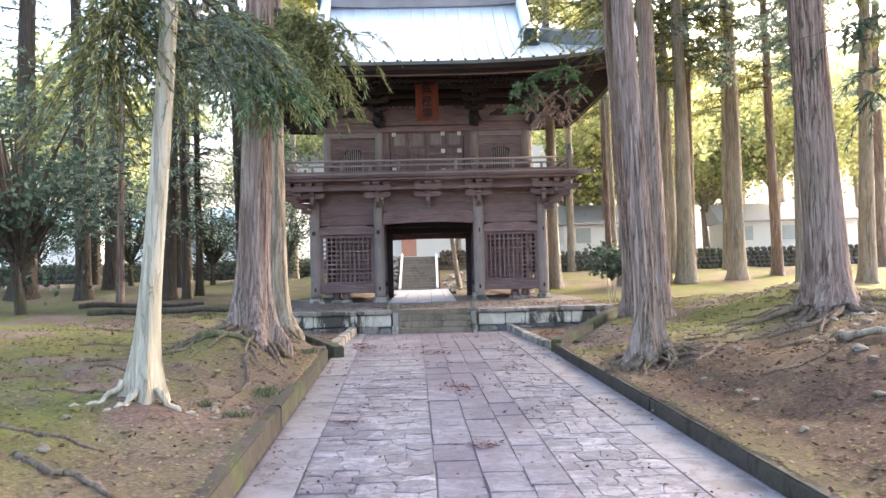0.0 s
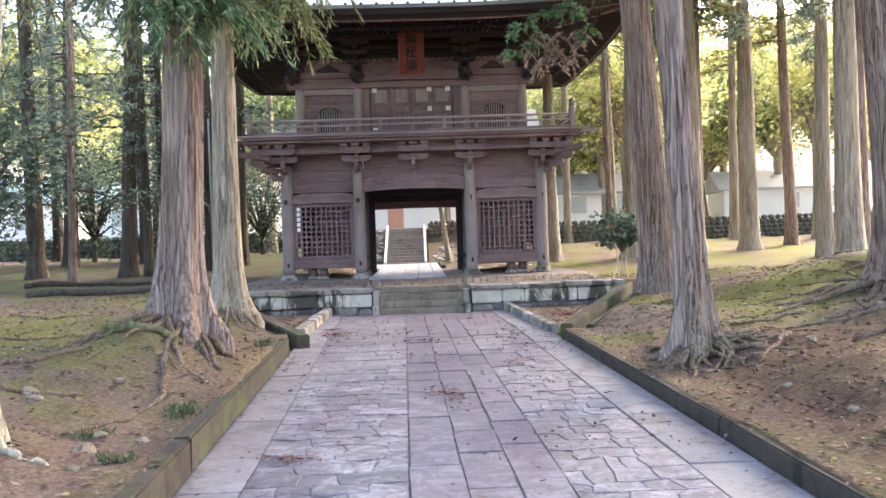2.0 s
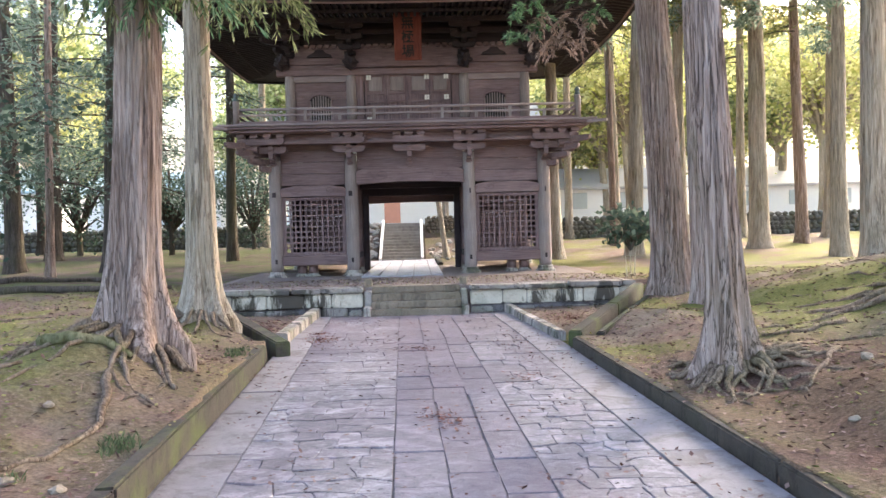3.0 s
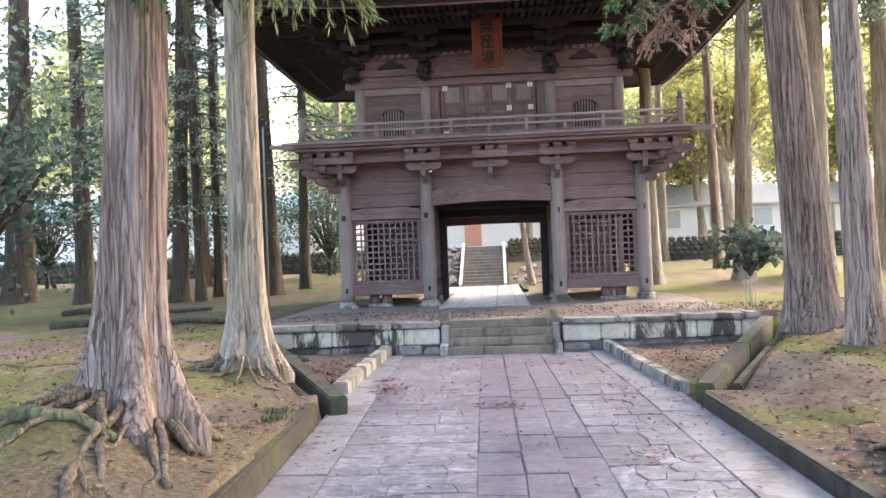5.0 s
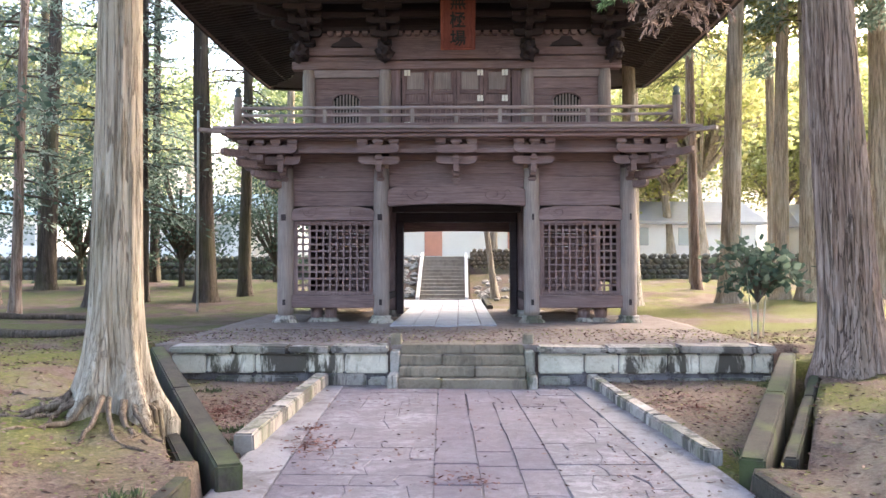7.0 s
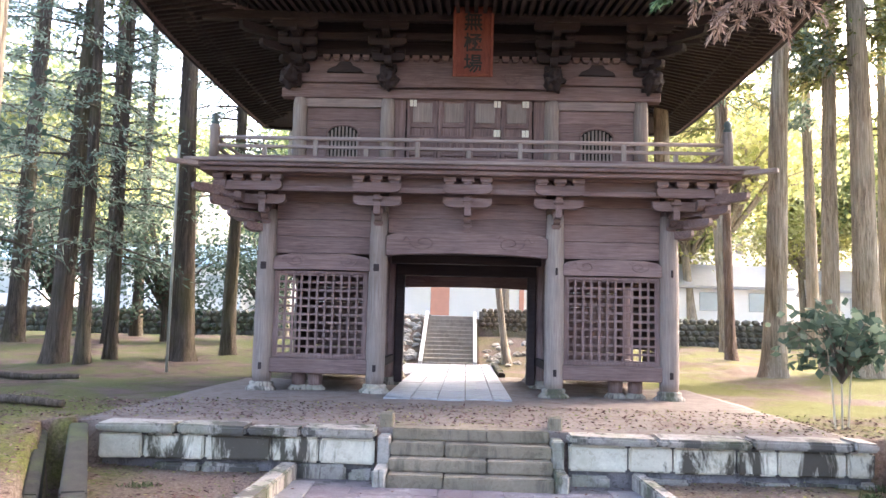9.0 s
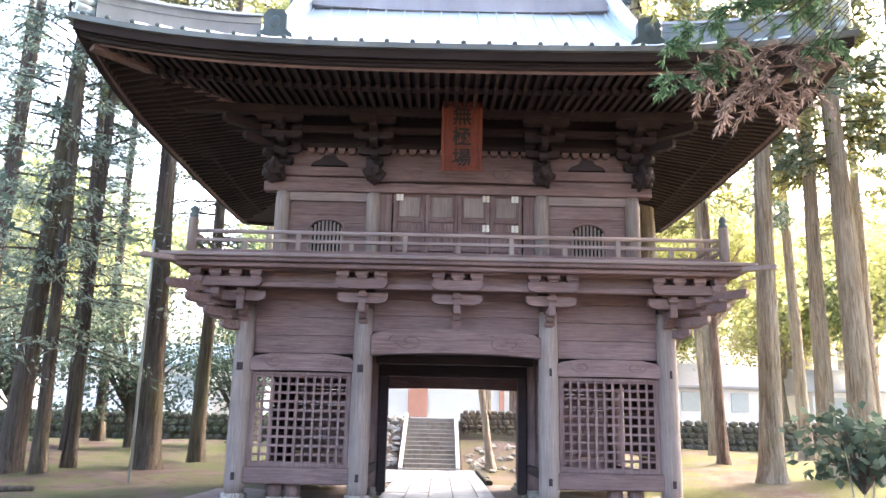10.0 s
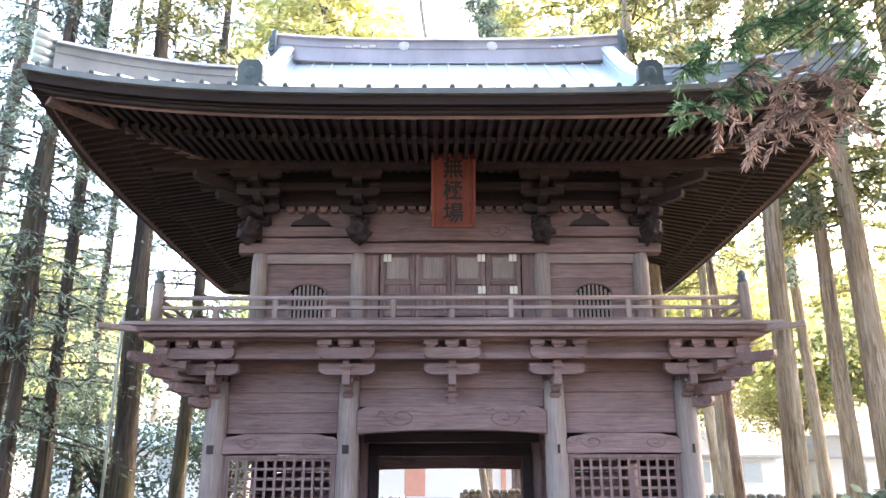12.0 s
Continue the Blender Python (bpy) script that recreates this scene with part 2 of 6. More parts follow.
    c = n.mix(n.mix(0.75, (0, 0, 0), bed), c, n.ramp(fine, [(0.3, (0.07, 0.046, 0.038)), (0.5, (0.185, 0.13, 0.108)), (0.72, (0.36, 0.285, 0.25))]))
    mossy = n.mix(bed, mossy, n.mix(0.15, (0, 0, 0), mossy))
    mossy = n.mix(leafy_floor.outputs[0], mossy, n.mix(0.3, (0, 0, 0), mossy))
    c = n.mix(n.mix(bare.outputs[0], mossy, n.mix(0.12, (0, 0, 0), mossy)), c, moss)
    m = n.node("ShaderNodeMapRange")
    m.inputs["From Min"].default_value, m.inputs["From Max"].default_value = 44.0, 48.0
    n.link(xyz.outputs["Y"], m.inputs["Value"])
    c = n.mix(m.outputs[0], c, n.ramp(patch, [(0.3, (0.36, 0.32, 0.26)), (0.7, (0.5, 0.46, 0.4))]))
    return n.done(c, 0.95, n.mix(0.5, fine, twig), 0.9, 0.03, spec=0.1)


EARTH = earth()


def bark(name, dark, mid, pale, moss=0.25, crack=0.8, grey=(0.37, 0.315, 0.285)):
    """Fibrous bark: long strips, forked fissures, lilac-grey weathered patches and some moss."""
    n = Nodes(name)
    fibre = n.noise(7, (3.2, 3.2, 0.22), 7, 0.68, False, 0.5)
    thread = n.noise(22, (3.0, 3.0, 0.12), 5, 0.7, False, 0.3)
    strip = n.noise(3.2, (2.6, 2.6, 0.1), 4, 0.6, False, 0.6)
    patch = n.noise(1.3, (1.5, 1.5, 0.35), 5, 0.65, True, 0.5)
    fissure = n.noise(7.5, (2.5, 2.5, 0.13), 4, 0.55, False, 0.5)
    where = n.noise(1.1, (1, 1, 0.4), 3, 0.5, True)
    c = n.ramp(fibre, [(0.34, n_mix(dark, mid, 0.35)), (0.5, mid), (0.64, pale)])
    c = n.mix(n.mix(0.55, (0, 0, 0), n.grey(patch, 0.44, 0.62)), c, n.mix(0.8, c, grey))
    c = n.mix(n.mix(0.45, (0, 0, 0), n.grey(thread, 0.52, 0.6)), c, n.mix(0.5, c, dark))
    c = n.mix(n.grey(strip, 0.5, 0.62), c, n.mix(0.3, c, pale))
    lines = n.ramp(fissure, [(0.465, (0, 0, 0)), (0.49, (1, 1, 1)), (0.504, (1, 1, 1)), (0.522, (0, 0, 0))])
    lines = n.mix(n.grey(where, 0.36, 0.56), n.mix(0.35, (0, 0, 0), lines), lines)
    c = n.mix(n.mix(crack, (0, 0, 0), lines), c, dark)
    if moss:
        c = n.mix(n.mix(moss, (0, 0, 0), n.grey(n.noise(1.1, (1, 1, 0.6), 5, 0.65, True), 0.5, 0.66)), c, (0.14, 0.14, 0.06))
    c = n.mix(n.random(), c, n.mix(0.15, c, dark))
    h = n.mix(0.5, n.mix(0.45, fibre, thread), n.ramp(lines, [(0.0, (1, 1, 1)), (1.0, (0, 0, 0))]))
    return n.done(c, 0.92, h, 1.0, 0.05, spec=0.1)


def n_mix(a, b, u):
    return tuple(p + (q - p) * u for p, q in zip(a, b))


BARK_RED = bark("cedar_bark_red_grey", (0.035, 0.021, 0.017), (0.27, 0.19, 0.155), (0.46, 0.36, 0.31), 0.2, 0.7)
BARK_ROOT = bark("earthy_root_bark", (0.05, 0.034, 0.024), (0.17, 0.122, 0.09), (0.29, 0.225, 0.17), 0.35, 0.4, (0.24, 0.19, 0.15))
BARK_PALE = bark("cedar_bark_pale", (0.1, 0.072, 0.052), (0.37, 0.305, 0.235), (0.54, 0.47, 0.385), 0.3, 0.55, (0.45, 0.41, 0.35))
BARK_SMOOTH = bark("smooth_pale_bark", (0.27, 0.235, 0.17), (0.43, 0.385, 0.295), (0.56, 0.515, 0.415), 0.2, 0.12, (0.5, 0.46, 0.385))
BARK_MOSSY = bark("mossy_root_bark", (0.07, 0.065, 0.035), (0.15, 0.14, 0.075), (0.24, 0.225, 0.13), 0.7, 0.4, (0.2, 0.18, 0.13))
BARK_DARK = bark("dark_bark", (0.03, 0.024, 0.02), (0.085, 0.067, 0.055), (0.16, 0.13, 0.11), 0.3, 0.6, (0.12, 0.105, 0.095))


def leafy(name, a, b, c3, light=0.45):
    n = Nodes(name)
    c = n.ramp(n.island(), [(0.1, a), (0.55, b), (0.95, c3)])
    c = n.mix(n.grey(n.noise(0.6, (1, 1, 1), 3, 0.5, True), 0.35, 0.65), c, n.mix(0.55, c, a))
    n.done(c, 0.7, spec=0.08)
    tr = n.node("ShaderNodeBsdfTranslucent")
    n.link(c, tr.inputs["Color"])
    mx = n.node("ShaderNodeMixShader")
    mx.inputs[0].default_value = light
    n.link(n.p.outputs[0], mx.inputs[1])
    n.link(tr.outputs[0], mx.inputs[2])
    n.link(mx.outputs[0], n.t.nodes["Material Output"].inputs["Surface"])
    return n.m


# Pale cool green: haze over the far crowns is put into the colour.
HAZY_CEDAR = leafy("hazy_cedar_needles", (0.1, 0.14, 0.11), (0.22, 0.28, 0.22), (0.38, 0.43, 0.345))
CEDAR_SAGE = leafy("sage_cedar_needles", (0.11, 0.135, 0.06), (0.26, 0.285, 0.14), (0.44, 0.44, 0.25), 0.5)
CEDAR_DRY = leafy("browning_cedar_needles", (0.18, 0.125, 0.105), (0.36, 0.27, 0.24), (0.52, 0.42, 0.385))
CEDAR_OLIVE = leafy("olive_cedar_needles", (0.09, 0.11, 0.04), (0.22, 0.222, 0.09), (0.38, 0.33, 0.15))
CEDAR_PALE = leafy("fresh_cedar_needles", (0.07, 0.13, 0.07), (0.15, 0.26, 0.14), (0.3, 0.42, 0.25))
LAUREL = leafy("dark_evergreen_leaves", (0.045, 0.072, 0.055), (0.1, 0.138, 0.1), (0.2, 0.245, 0.185), 0.4)
# Yellow-green with the sun's glare on far leaves put into the colour.
SUNLIT_GOLD = leafy("sunlit_yellow_green_leaves", (0.36, 0.37, 0.13), (0.58, 0.56, 0.24), (0.78, 0.74, 0.42), 0.55)
GOLD_GREEN = leafy("light_green_leaves", (0.16, 0.2, 0.08), (0.3, 0.34, 0.16), (0.5, 0.52, 0.28), 0.55)
GRASS = leafy("green_grass", (0.06, 0.08, 0.04), (0.1, 0.13, 0.065), (0.17, 0.2, 0.11), 0.4)
RUST = leafy("rust_red_fallen_sprays", (0.075, 0.03, 0.024), (0.15, 0.066, 0.052), (0.25, 0.13, 0.105), 0.1)
FALLEN = leafy("fallen_brown_leaves", (0.08, 0.046, 0.042), (0.15, 0.09, 0.078), (0.27, 0.19, 0.165), 0.1)


def copper(name, a, b, rough=0.32):
    n = Nodes(name)
    c = n.ramp(n.noise(1.4, (1, 0.4, 0.4), 5, 0.6, True), [(0.3, a), (0.7, b)])
    fine = n.noise(30, (1, 1, 1), 4, 0.6, True)
    return n.done(c, n.ramp(fine, [(0.3, (rough - 0.06,) * 3), (0.7, (rough + 0.12,) * 3)]), fine, 0.08, 0.004, 0.35, 0.5)


ROOF = copper("pale_blue_copper_roof", (0.52, 0.6, 0.62), (0.68, 0.74, 0.76))
ROOF_DARK = copper("lilac_grey_ridge_metal", (0.32, 0.3, 0.32), (0.45, 0.425, 0.445), 0.55)
HIP_METAL = copper("dark_blue_grey_ridge_metal", (0.15, 0.165, 0.175), (0.25, 0.27, 0.28), 0.5)
ORNAMENT = copper("dark_green_ornament", (0.06, 0.08, 0.08), (0.13, 0.16, 0.16), 0.5)


def plain(name, colour, rough=0.7, metal=0.0, vary=0.2):
    n = Nodes(name)
    c = n.mix(n.noise(3, (1, 1, 1), 4, 0.6, True), colour, tuple(v * (1 - vary) for v in colour))
    return n.done(c, rough, n.noise(40, (1, 1, 1), 3, 0.6, True), 0.1, 0.004, metal)


INK_AND_DARK = plain("black_ink_and_room_dark", (0.015, 0.013, 0.012), 0.6)
PAPER = plain("white_metal_hinge", (0.72, 0.68, 0.6), 0.5)
PLASTER = plain("white_plaster", (0.78, 0.77, 0.75), 0.85, vary=0.08)
# Vermilion made paler, so bright glare is put into the colour.
VERMILION = plain("glare_paled_vermilion", (0.66, 0.33, 0.25), 0.7)
# Lightened grey: the haze over the far roofs is put into the colour.
TILE_GREY = plain("grey_roof_tile", (0.42, 0.42, 0.43), 0.6)
TEAL = plain("blue_grey_sheet", (0.3, 0.42, 0.46), 0.5)
GREY_POLE = plain("galvanised_pole", (0.42, 0.45, 0.44), 0.45, 0.4)
ROAD = plain("pale_gravel_road", (0.5, 0.48, 0.45), 0.95)


# ---- shapes ----
def mesh_of(bm, mat, smooth=False):
    me = bpy.data.meshes.new("mesh")
    if smooth:
        for f in bm.faces:
            f.smooth = True
    bm.to_mesh(me)
    bm.free()
    for m in mat if isinstance(mat, (list, tuple)) else (mat,):
        me.materials.append(m)
    return me


def part(name, bm, mat, parent=None, label="", smooth=False):
    ob = new(name, mesh_of(bm, mat, smooth))
    ob.parent = parent
    return tagged(ob, label)


def piece(name, me, parent, m):
    ob = new(name, me)
    ob.parent, ob.matrix_basis = parent, m
    return ob


def thing(name, label, category, at=(0, 0, 0), group="", kind=""):
    ob = new(name)
    ob.location = at
    return tagged(ob, label, category, group, kind)


def block(bm, x0, x1, y0, y1, z0, z1, bevel=0.0, m=None):
    """A box between two corners, its edges rounded by bevel."""
    at = Matrix.Translation(((x0 + x1) / 2, (y0 + y1) / 2, (z0 + z1) / 2)) @ Matrix.Diagonal((abs(x1 - x0), abs(y1 - y0), abs(z1 - z0), 1))
    vs = bmesh.ops.create_cube(bm, size=1, matrix=(m or Matrix()) @ at)["verts"]
    if bevel:
        es = list({e for v in vs for e in v.link_edges})
        bmesh.ops.bevel(bm, geom=es, offset=bevel, segments=1, affect="EDGES", clamp_overlap=True)


def boxed(x0, x1, y0, y1, z0, z1, bevel=0.01):
    bm = bmesh.new()
    block(bm, x0, x1, y0, y1, z0, z1, bevel)
    return bm


def lathe(bm, profile, at=(0, 0, 0), n=20, m=None):
    """A turned shape: profile is rows of radius and height."""
    m = (m or Matrix()) @ Matrix.Translation(at)
    rings = [[bm.verts.new(m @ Vector((r * math.cos(a), r * math.sin(a), z))) for a in (math.tau * k / n for k in range(n))] for r, z in profile]
    for a, b in zip(rings, rings[1:]):
        for k in range(n):
            bm.faces.new((a[k], a[(k + 1) % n], b[(k + 1) % n], b[k]))
    bm.faces.new(rings[0][::-1])
    bm.faces.new(rings[-1])


def outline(bm, pts, depth, m):
    """A flat outline of (x, z) points given a depth along y, centred, at the pose m."""
    front = [bm.verts.new(m @ Vector((x, -depth / 2, z))) for x, z in pts]
    back = [bm.verts.new(m @ Vector((x, depth / 2, z))) for x, z in pts]
    bm.faces.new(front)
    bm.faces.new(back[::-1])
    for k in range(len(pts)):
        j = (k + 1) % len(pts)
        bm.faces.new((front[j], front[k], back[k], back[j]))


def tube(bm, pts, radii, n=8):
    rings = []
    for k, p in enumerate(pts):
        d = (Vector(pts[min(k + 1, len(pts) - 1)]) - Vector(pts[max(k - 1, 0)])).normalized()
        side = d.cross(Vector((0.13, 0.21, 1))).normalized()
        up = side.cross(d)
        rings.append([bm.verts.new(Vector(p) + radii[k] * (math.cos(a) * side + math.sin(a) * up)) for a in (math.tau * j / n for j in range(n))])
    for a, b in zip(rings, rings[1:]):
        for j in range(n):
            bm.faces.new((a[j], a[(j + 1) % n], b[(j + 1) % n], b[j]))
    bm.faces.new(rings[0][::-1])
    bm.faces.new(rings[-1])


def ease(a, b, v):
    u = min(1.0, max(0.0, (v - a) / (b - a)))
    return u * u * (3 - 2 * u)


# ---- the lie of the land ----
def left_edge(y):
    return -1.46 - 0.045 * (y - 7)


def right_edge(y):
    return 2.42 - 0.022 * (y - 7)


# drain channels splay from the path's edge to the terrace
V_LEFT = ((-1.66, 15.3), (-4.36, 20.9))
V_RIGHT = ((2.3, 15.55), (4.5, 20.2))
DRAIN = 0.42
STAIR_X = -0.52


def v_line(ends, y):
    (xa, ya), (xb, yb) = ends
    return xa + (xb - xa) * (y - ya) / (yb - ya)


def lump(x, y):
    return noise.noise((x * 0.5, y * 0.5, 3.1)) * 0.1 + noise.noise((x * 1.7, y * 1.7, 7.3)) * 0.055 + noise.noise((x * 4, y * 4, 1.3)) * 0.026 + noise.noise((x * 9, y * 9, 1.3)) * 0.01


def ground(x, y):
    """The height of the ground."""
    if y >= 21.35:
        side = 0.47 + 0.4 * ease(27, 38, y) + 0.2 * ease(36, 44, y)
        rough = lump(x, y) * ease(4.2, 6.5, abs(x))
        if y > 24:
            rough *= ease(1.6, 3.0, abs(x))
            side = side if abs(x) > 2.6 else side + (0.42 - side) * (1 - ease(1.9, 2.6, abs(x)))
        z = side + rough
        # the bank on both sides of the long stair climbs with it to the upper court
        off = abs(x - STAIR_X)
        if 36.2 < y <= 44.3 and off < 7:
            rise = min(2.02, 0.42 + 0.4 * (y - 36.2))
            if x > STAIR_X + 0.95 and y < 41.1:
                rise = min(1.4, 0.42 + 0.24 * (y - 36.2))
            bank = z + max(0.0, rise - 0.06 - z) * (1 - ease(2.6, 6.5, off)) + 0.6 * lump(x, y) * ease(0.9, 1.3, off)
            z = bank if off > 0.95 else (0.4 if y < 40.2 else 2.0)
        if y > 44.3:
            z = 2.0 + 0.2 * ease(50, 70, y) + 24 * ease(75, 190, y)
            z += 4 * noise.noise((x * 0.02, y * 0.02, 5)) * ease(75, 140, y)
        return z
    le, re = left_edge(y), right_edge(y)
    if le - 0.035 < x < re + 0.03:
        return -0.14
    d = (le - x) if x < 0 else (x - re)
    top = 0.22 + 0.3 * ease(0.3, 2.6, d) if x < 0 else 0.135 + 0.17 * ease(0.3, 1.6, d) + 0.34 * ease(1.8, 5.5, d)
    if x > 0:
        top += 0.4 * math.exp(-(((x - 7.7) / 2.2) ** 2 + ((y - 16.3) / 2.6) ** 2)) + 0.45 * math.exp(-(((x - 5.2) / 1.5) ** 2 + ((y - 9.0) / 2.2) ** 2))
    if x < 0:
        top += 0.4 * math.exp(-(((x + 2.75) / 0.75) ** 2 + ((y - 12.0) / 1.15) ** 2)) + 0.14 * math.exp(-(((x + 2.75) / 0.55) ** 2 + ((y - 8.4) / 0.6) ** 2)) + 0.2 * math.exp(-(((x + 3.0) / 0.6) ** 2 + ((y - 16.1) / 0.8) ** 2)) - 0.1 * math.exp(-(((x + 2.3) / 0.7) ** 2 + ((y - 9.8) / 0.9) ** 2))
    z = top + 1.25 * lump(x, y) * ease(0.1, 0.9, d)
    ends = V_LEFT if x < 0 else V_RIGHT
    if y > ends[0][1]:
        out = abs(x) - abs(v_line(ends, y))
        low = -0.03 + 0.3 * lump(x, y)
        if out < 0:
            z = low
        elif out < DRAIN and y < ends[1][1]:
            z = -0.2
    return z


def lines(*spans):
    out = []
    for a, b, step in spans:
        n = max(1, round((b - a) / step))
        out += [a + (b - a) * k / n for k in range(n)]
    return out + [spans[-1][1]]


def build_ground():
    xs = lines((-1500, -200, 260), (-200, -60, 20), (-60, -20, 2.5), (-20, -8, 0.6), (-8, -3.2, 0.1), (-3.2, 3.6, 0.05), (3.6, 8, 0.1), (8, 20, 0.6), (20, 60, 2.5), (60, 200, 20), (200, 1500, 260))
    ys = lines((-1500, -200, 260), (-200, -20, 20), (-20, 3, 1.5), (3, 21.3, 0.1), (21.3, 21.4, 0.1), (21.4, 30, 0.4), (30, 44.2, 0.5), (44.2, 44.5, 0.3), (44.5, 80, 2), (80, 200, 8), (200, 1500, 260))
    vs = [(x, y, ground(x, y)) for y in ys for x in xs]
    w = len(xs)
    fs = [(j * w + i, j * w + i + 1, (j + 1) * w + i + 1, (j + 1) * w + i) for j in range(len(ys) - 1) for i in range(w - 1)]
    me = bpy.data.meshes.new("ground")
    me.from_pydata(vs, [], fs)
    for f in me.polygons:
        f.use_smooth = True
    me.materials.append(EARTH)
    tagged(new("ground", me), "forest floor of brown needle litter with green moss", "ground", kind="structure")


build_ground()


def slab(corners, z, thick=0.1, inset=0.006):
    """A paving stone with worn, chamfered upper edges."""
    c = sum((Vector((x, y)) for x, y in corners), Vector((0, 0))) / len(corners)
    n = len(corners)
    vs = [(x, y, z - thick) for x, y in corners] + [(x, y, z - inset) for x, y in corners]
    for x, y in corners:
        d = Vector((c.x - x, c.y - y)).normalized() * inset
        vs.append((x + d.x, y + d.y, z))
    fs = [tuple(range(2 * n, 3 * n))]
    for k in range(n):
        j = (k + 1) % n
        fs += [(k, j, n + j, n + k), (n + k, n + j, 2 * n + j, 2 * n + k)]
    return vs, fs


def stone_piece(name, corners, z, mat, parent, thick=0.1):
    vs, fs = slab(corners, z, thick)
    me = bpy.data.meshes.new("stone")
    me.from_pydata(vs, [], fs)
    me.materials.append(mat)
    ob = new(name, me)
    ob.parent = parent
    return ob


def joined(name, slabs, mat, parent):
    vs, fs = [], []
    for v, f in slabs:
        k = len(vs)
        vs += v
        fs += [tuple(k + i for i in g) for g in f]
    me = bpy.data.meshes.new("stones")
    me.from_pydata(vs, [], fs)
    me.materials.append(mat)
    ob = new(name, me)
    ob.parent = parent
    return tagged(ob, kind="stuff")


def path_z(y):
    return -0.07 * ease(16, 21, y)


# the approach: a bed of dark joint earth, the stones are laid last in the file
bm = bmesh.new()
rows = [-12 + k * 0.8 for k in range(41)] + [21.14]
verts = [[bm.verts.new((x, y, path_z(y) - 0.016)) for x in (left_edge(y) + 0.0, right_edge(y) - 0.0)] for y in rows]
for a, b in zip(verts, verts[1:]):
    bm.faces.new((a[0], a[1], b[1], b[0]))
pavement = tagged(part("pavement", bm, GROUT), "stone-flagged approach with worn uneven paving", "pavement", kind="structure")


def kerb_run(name, ends, width, low, high, label, mat=KERB, wob=0.012, lean=0.0, span=0.95):
    """A run of kerb stones from one end to the other, each a stone of its own."""
    kerb = thing(name, label, "kerb", kind="structure")
    a, b = Vector(ends[0]), Vector(ends[1])
    length = (b - a).length
    n = max(1, round(length / span))
    turn = math.atan2(b.y - a.y, b.x - a.x)
    rnd = random.Random(name)
    for k in range(n):
        u0, u1 = k / n, (k + 1) / n
        bm = bmesh.new()
        l = length / n
        block(bm, 0.004, l - 0.004, -width / 2, width / 2, 0, 1, 0.0)
        z0 = low[0] + (low[1] - low[0]) * u0, low[0] + (low[1] - low[0]) * u1
        z1 = high[0] + (high[1] - high[0]) * u0, high[0] + (high[1] - high[0]) * u1
        for v in bm.verts:
            u = v.co.x / l
            top = v.co.z > 0.5
            v.co.z = (z1[0] + (z1[1] - z1[0]) * u if top else z0[0] + (z0[1] - z0[0]) * u) + (rnd.uniform(-wob, wob) if top else 0)
            v.co.y += lean * (1 if top else 0) + rnd.uniform(-wob, wob) * 0.6
        bmesh.ops.bevel(bm, geom=list(bm.edges), offset=0.018, segments=2, affect="EDGES")
        p = a + (b - a) * u0
        bm.transform(Matrix.Translation((p.x, p.y, 0)) @ Matrix.Rotation(turn, 4, "Z"))
        part("kerb_stone", bm, mat, kerb, smooth=False)
    return kerb


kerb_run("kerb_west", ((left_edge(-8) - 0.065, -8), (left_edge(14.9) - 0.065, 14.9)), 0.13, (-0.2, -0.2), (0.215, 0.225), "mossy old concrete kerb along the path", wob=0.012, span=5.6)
kerb_run("kerb_east", ((right_edge(-8) + 0.06, -8), (right_edge(15.4) + 0.06, 15.4)), 0.12, (-0.2, -0.2), (0.13, 0.14), "dark concrete kerb along the path", KERB_EAST, 0.006, span=5.8)
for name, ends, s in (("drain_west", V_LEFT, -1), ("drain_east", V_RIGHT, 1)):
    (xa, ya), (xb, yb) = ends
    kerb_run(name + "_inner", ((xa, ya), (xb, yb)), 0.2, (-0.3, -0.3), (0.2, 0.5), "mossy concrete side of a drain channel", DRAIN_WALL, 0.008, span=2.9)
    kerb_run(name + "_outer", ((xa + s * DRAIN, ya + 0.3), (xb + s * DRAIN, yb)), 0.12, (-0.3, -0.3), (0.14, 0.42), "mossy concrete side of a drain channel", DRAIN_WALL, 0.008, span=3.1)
kerb_run("kerb_inner_west", ((left_edge(16.6) - 0.02, 16.6), (-1.98, 21.1)), 0.19, (-0.2, -0.2), (0.16, 0.1), "pale low stone kerb leading to the terrace", COPING, 0.014, span=1.5)
kerb_run("kerb_inner_east", ((right_edge(16.2) + 0.0, 16.2), (2.0, 21.1)), 0.16, (-0.2, -0.2), (0.12, 0.08), "pale low stone kerb leading to the terrace", COPING, 0.014, span=1.6)


# the terrace under the gate
def rough_block(x0, x1, y0, y1, z0, z1, rnd, wob=0.015, bevel=0.02):
    """A hewn stone whose corners wander and whose arrises are worn."""
    bm = bmesh.new()
    block(bm, x0, x1, y0, y1, z0, z1)
    for v in bm.verts:
        v.co += Vector((rnd.uniform(-0.3, 0.3), rnd.uniform(-1, 0.4), rnd.uniform(-0.6, 0.6))) * wob
    bmesh.ops.bevel(bm, geom=list(bm.edges), offset=bevel, segments=2, affect="EDGES")
    return bm


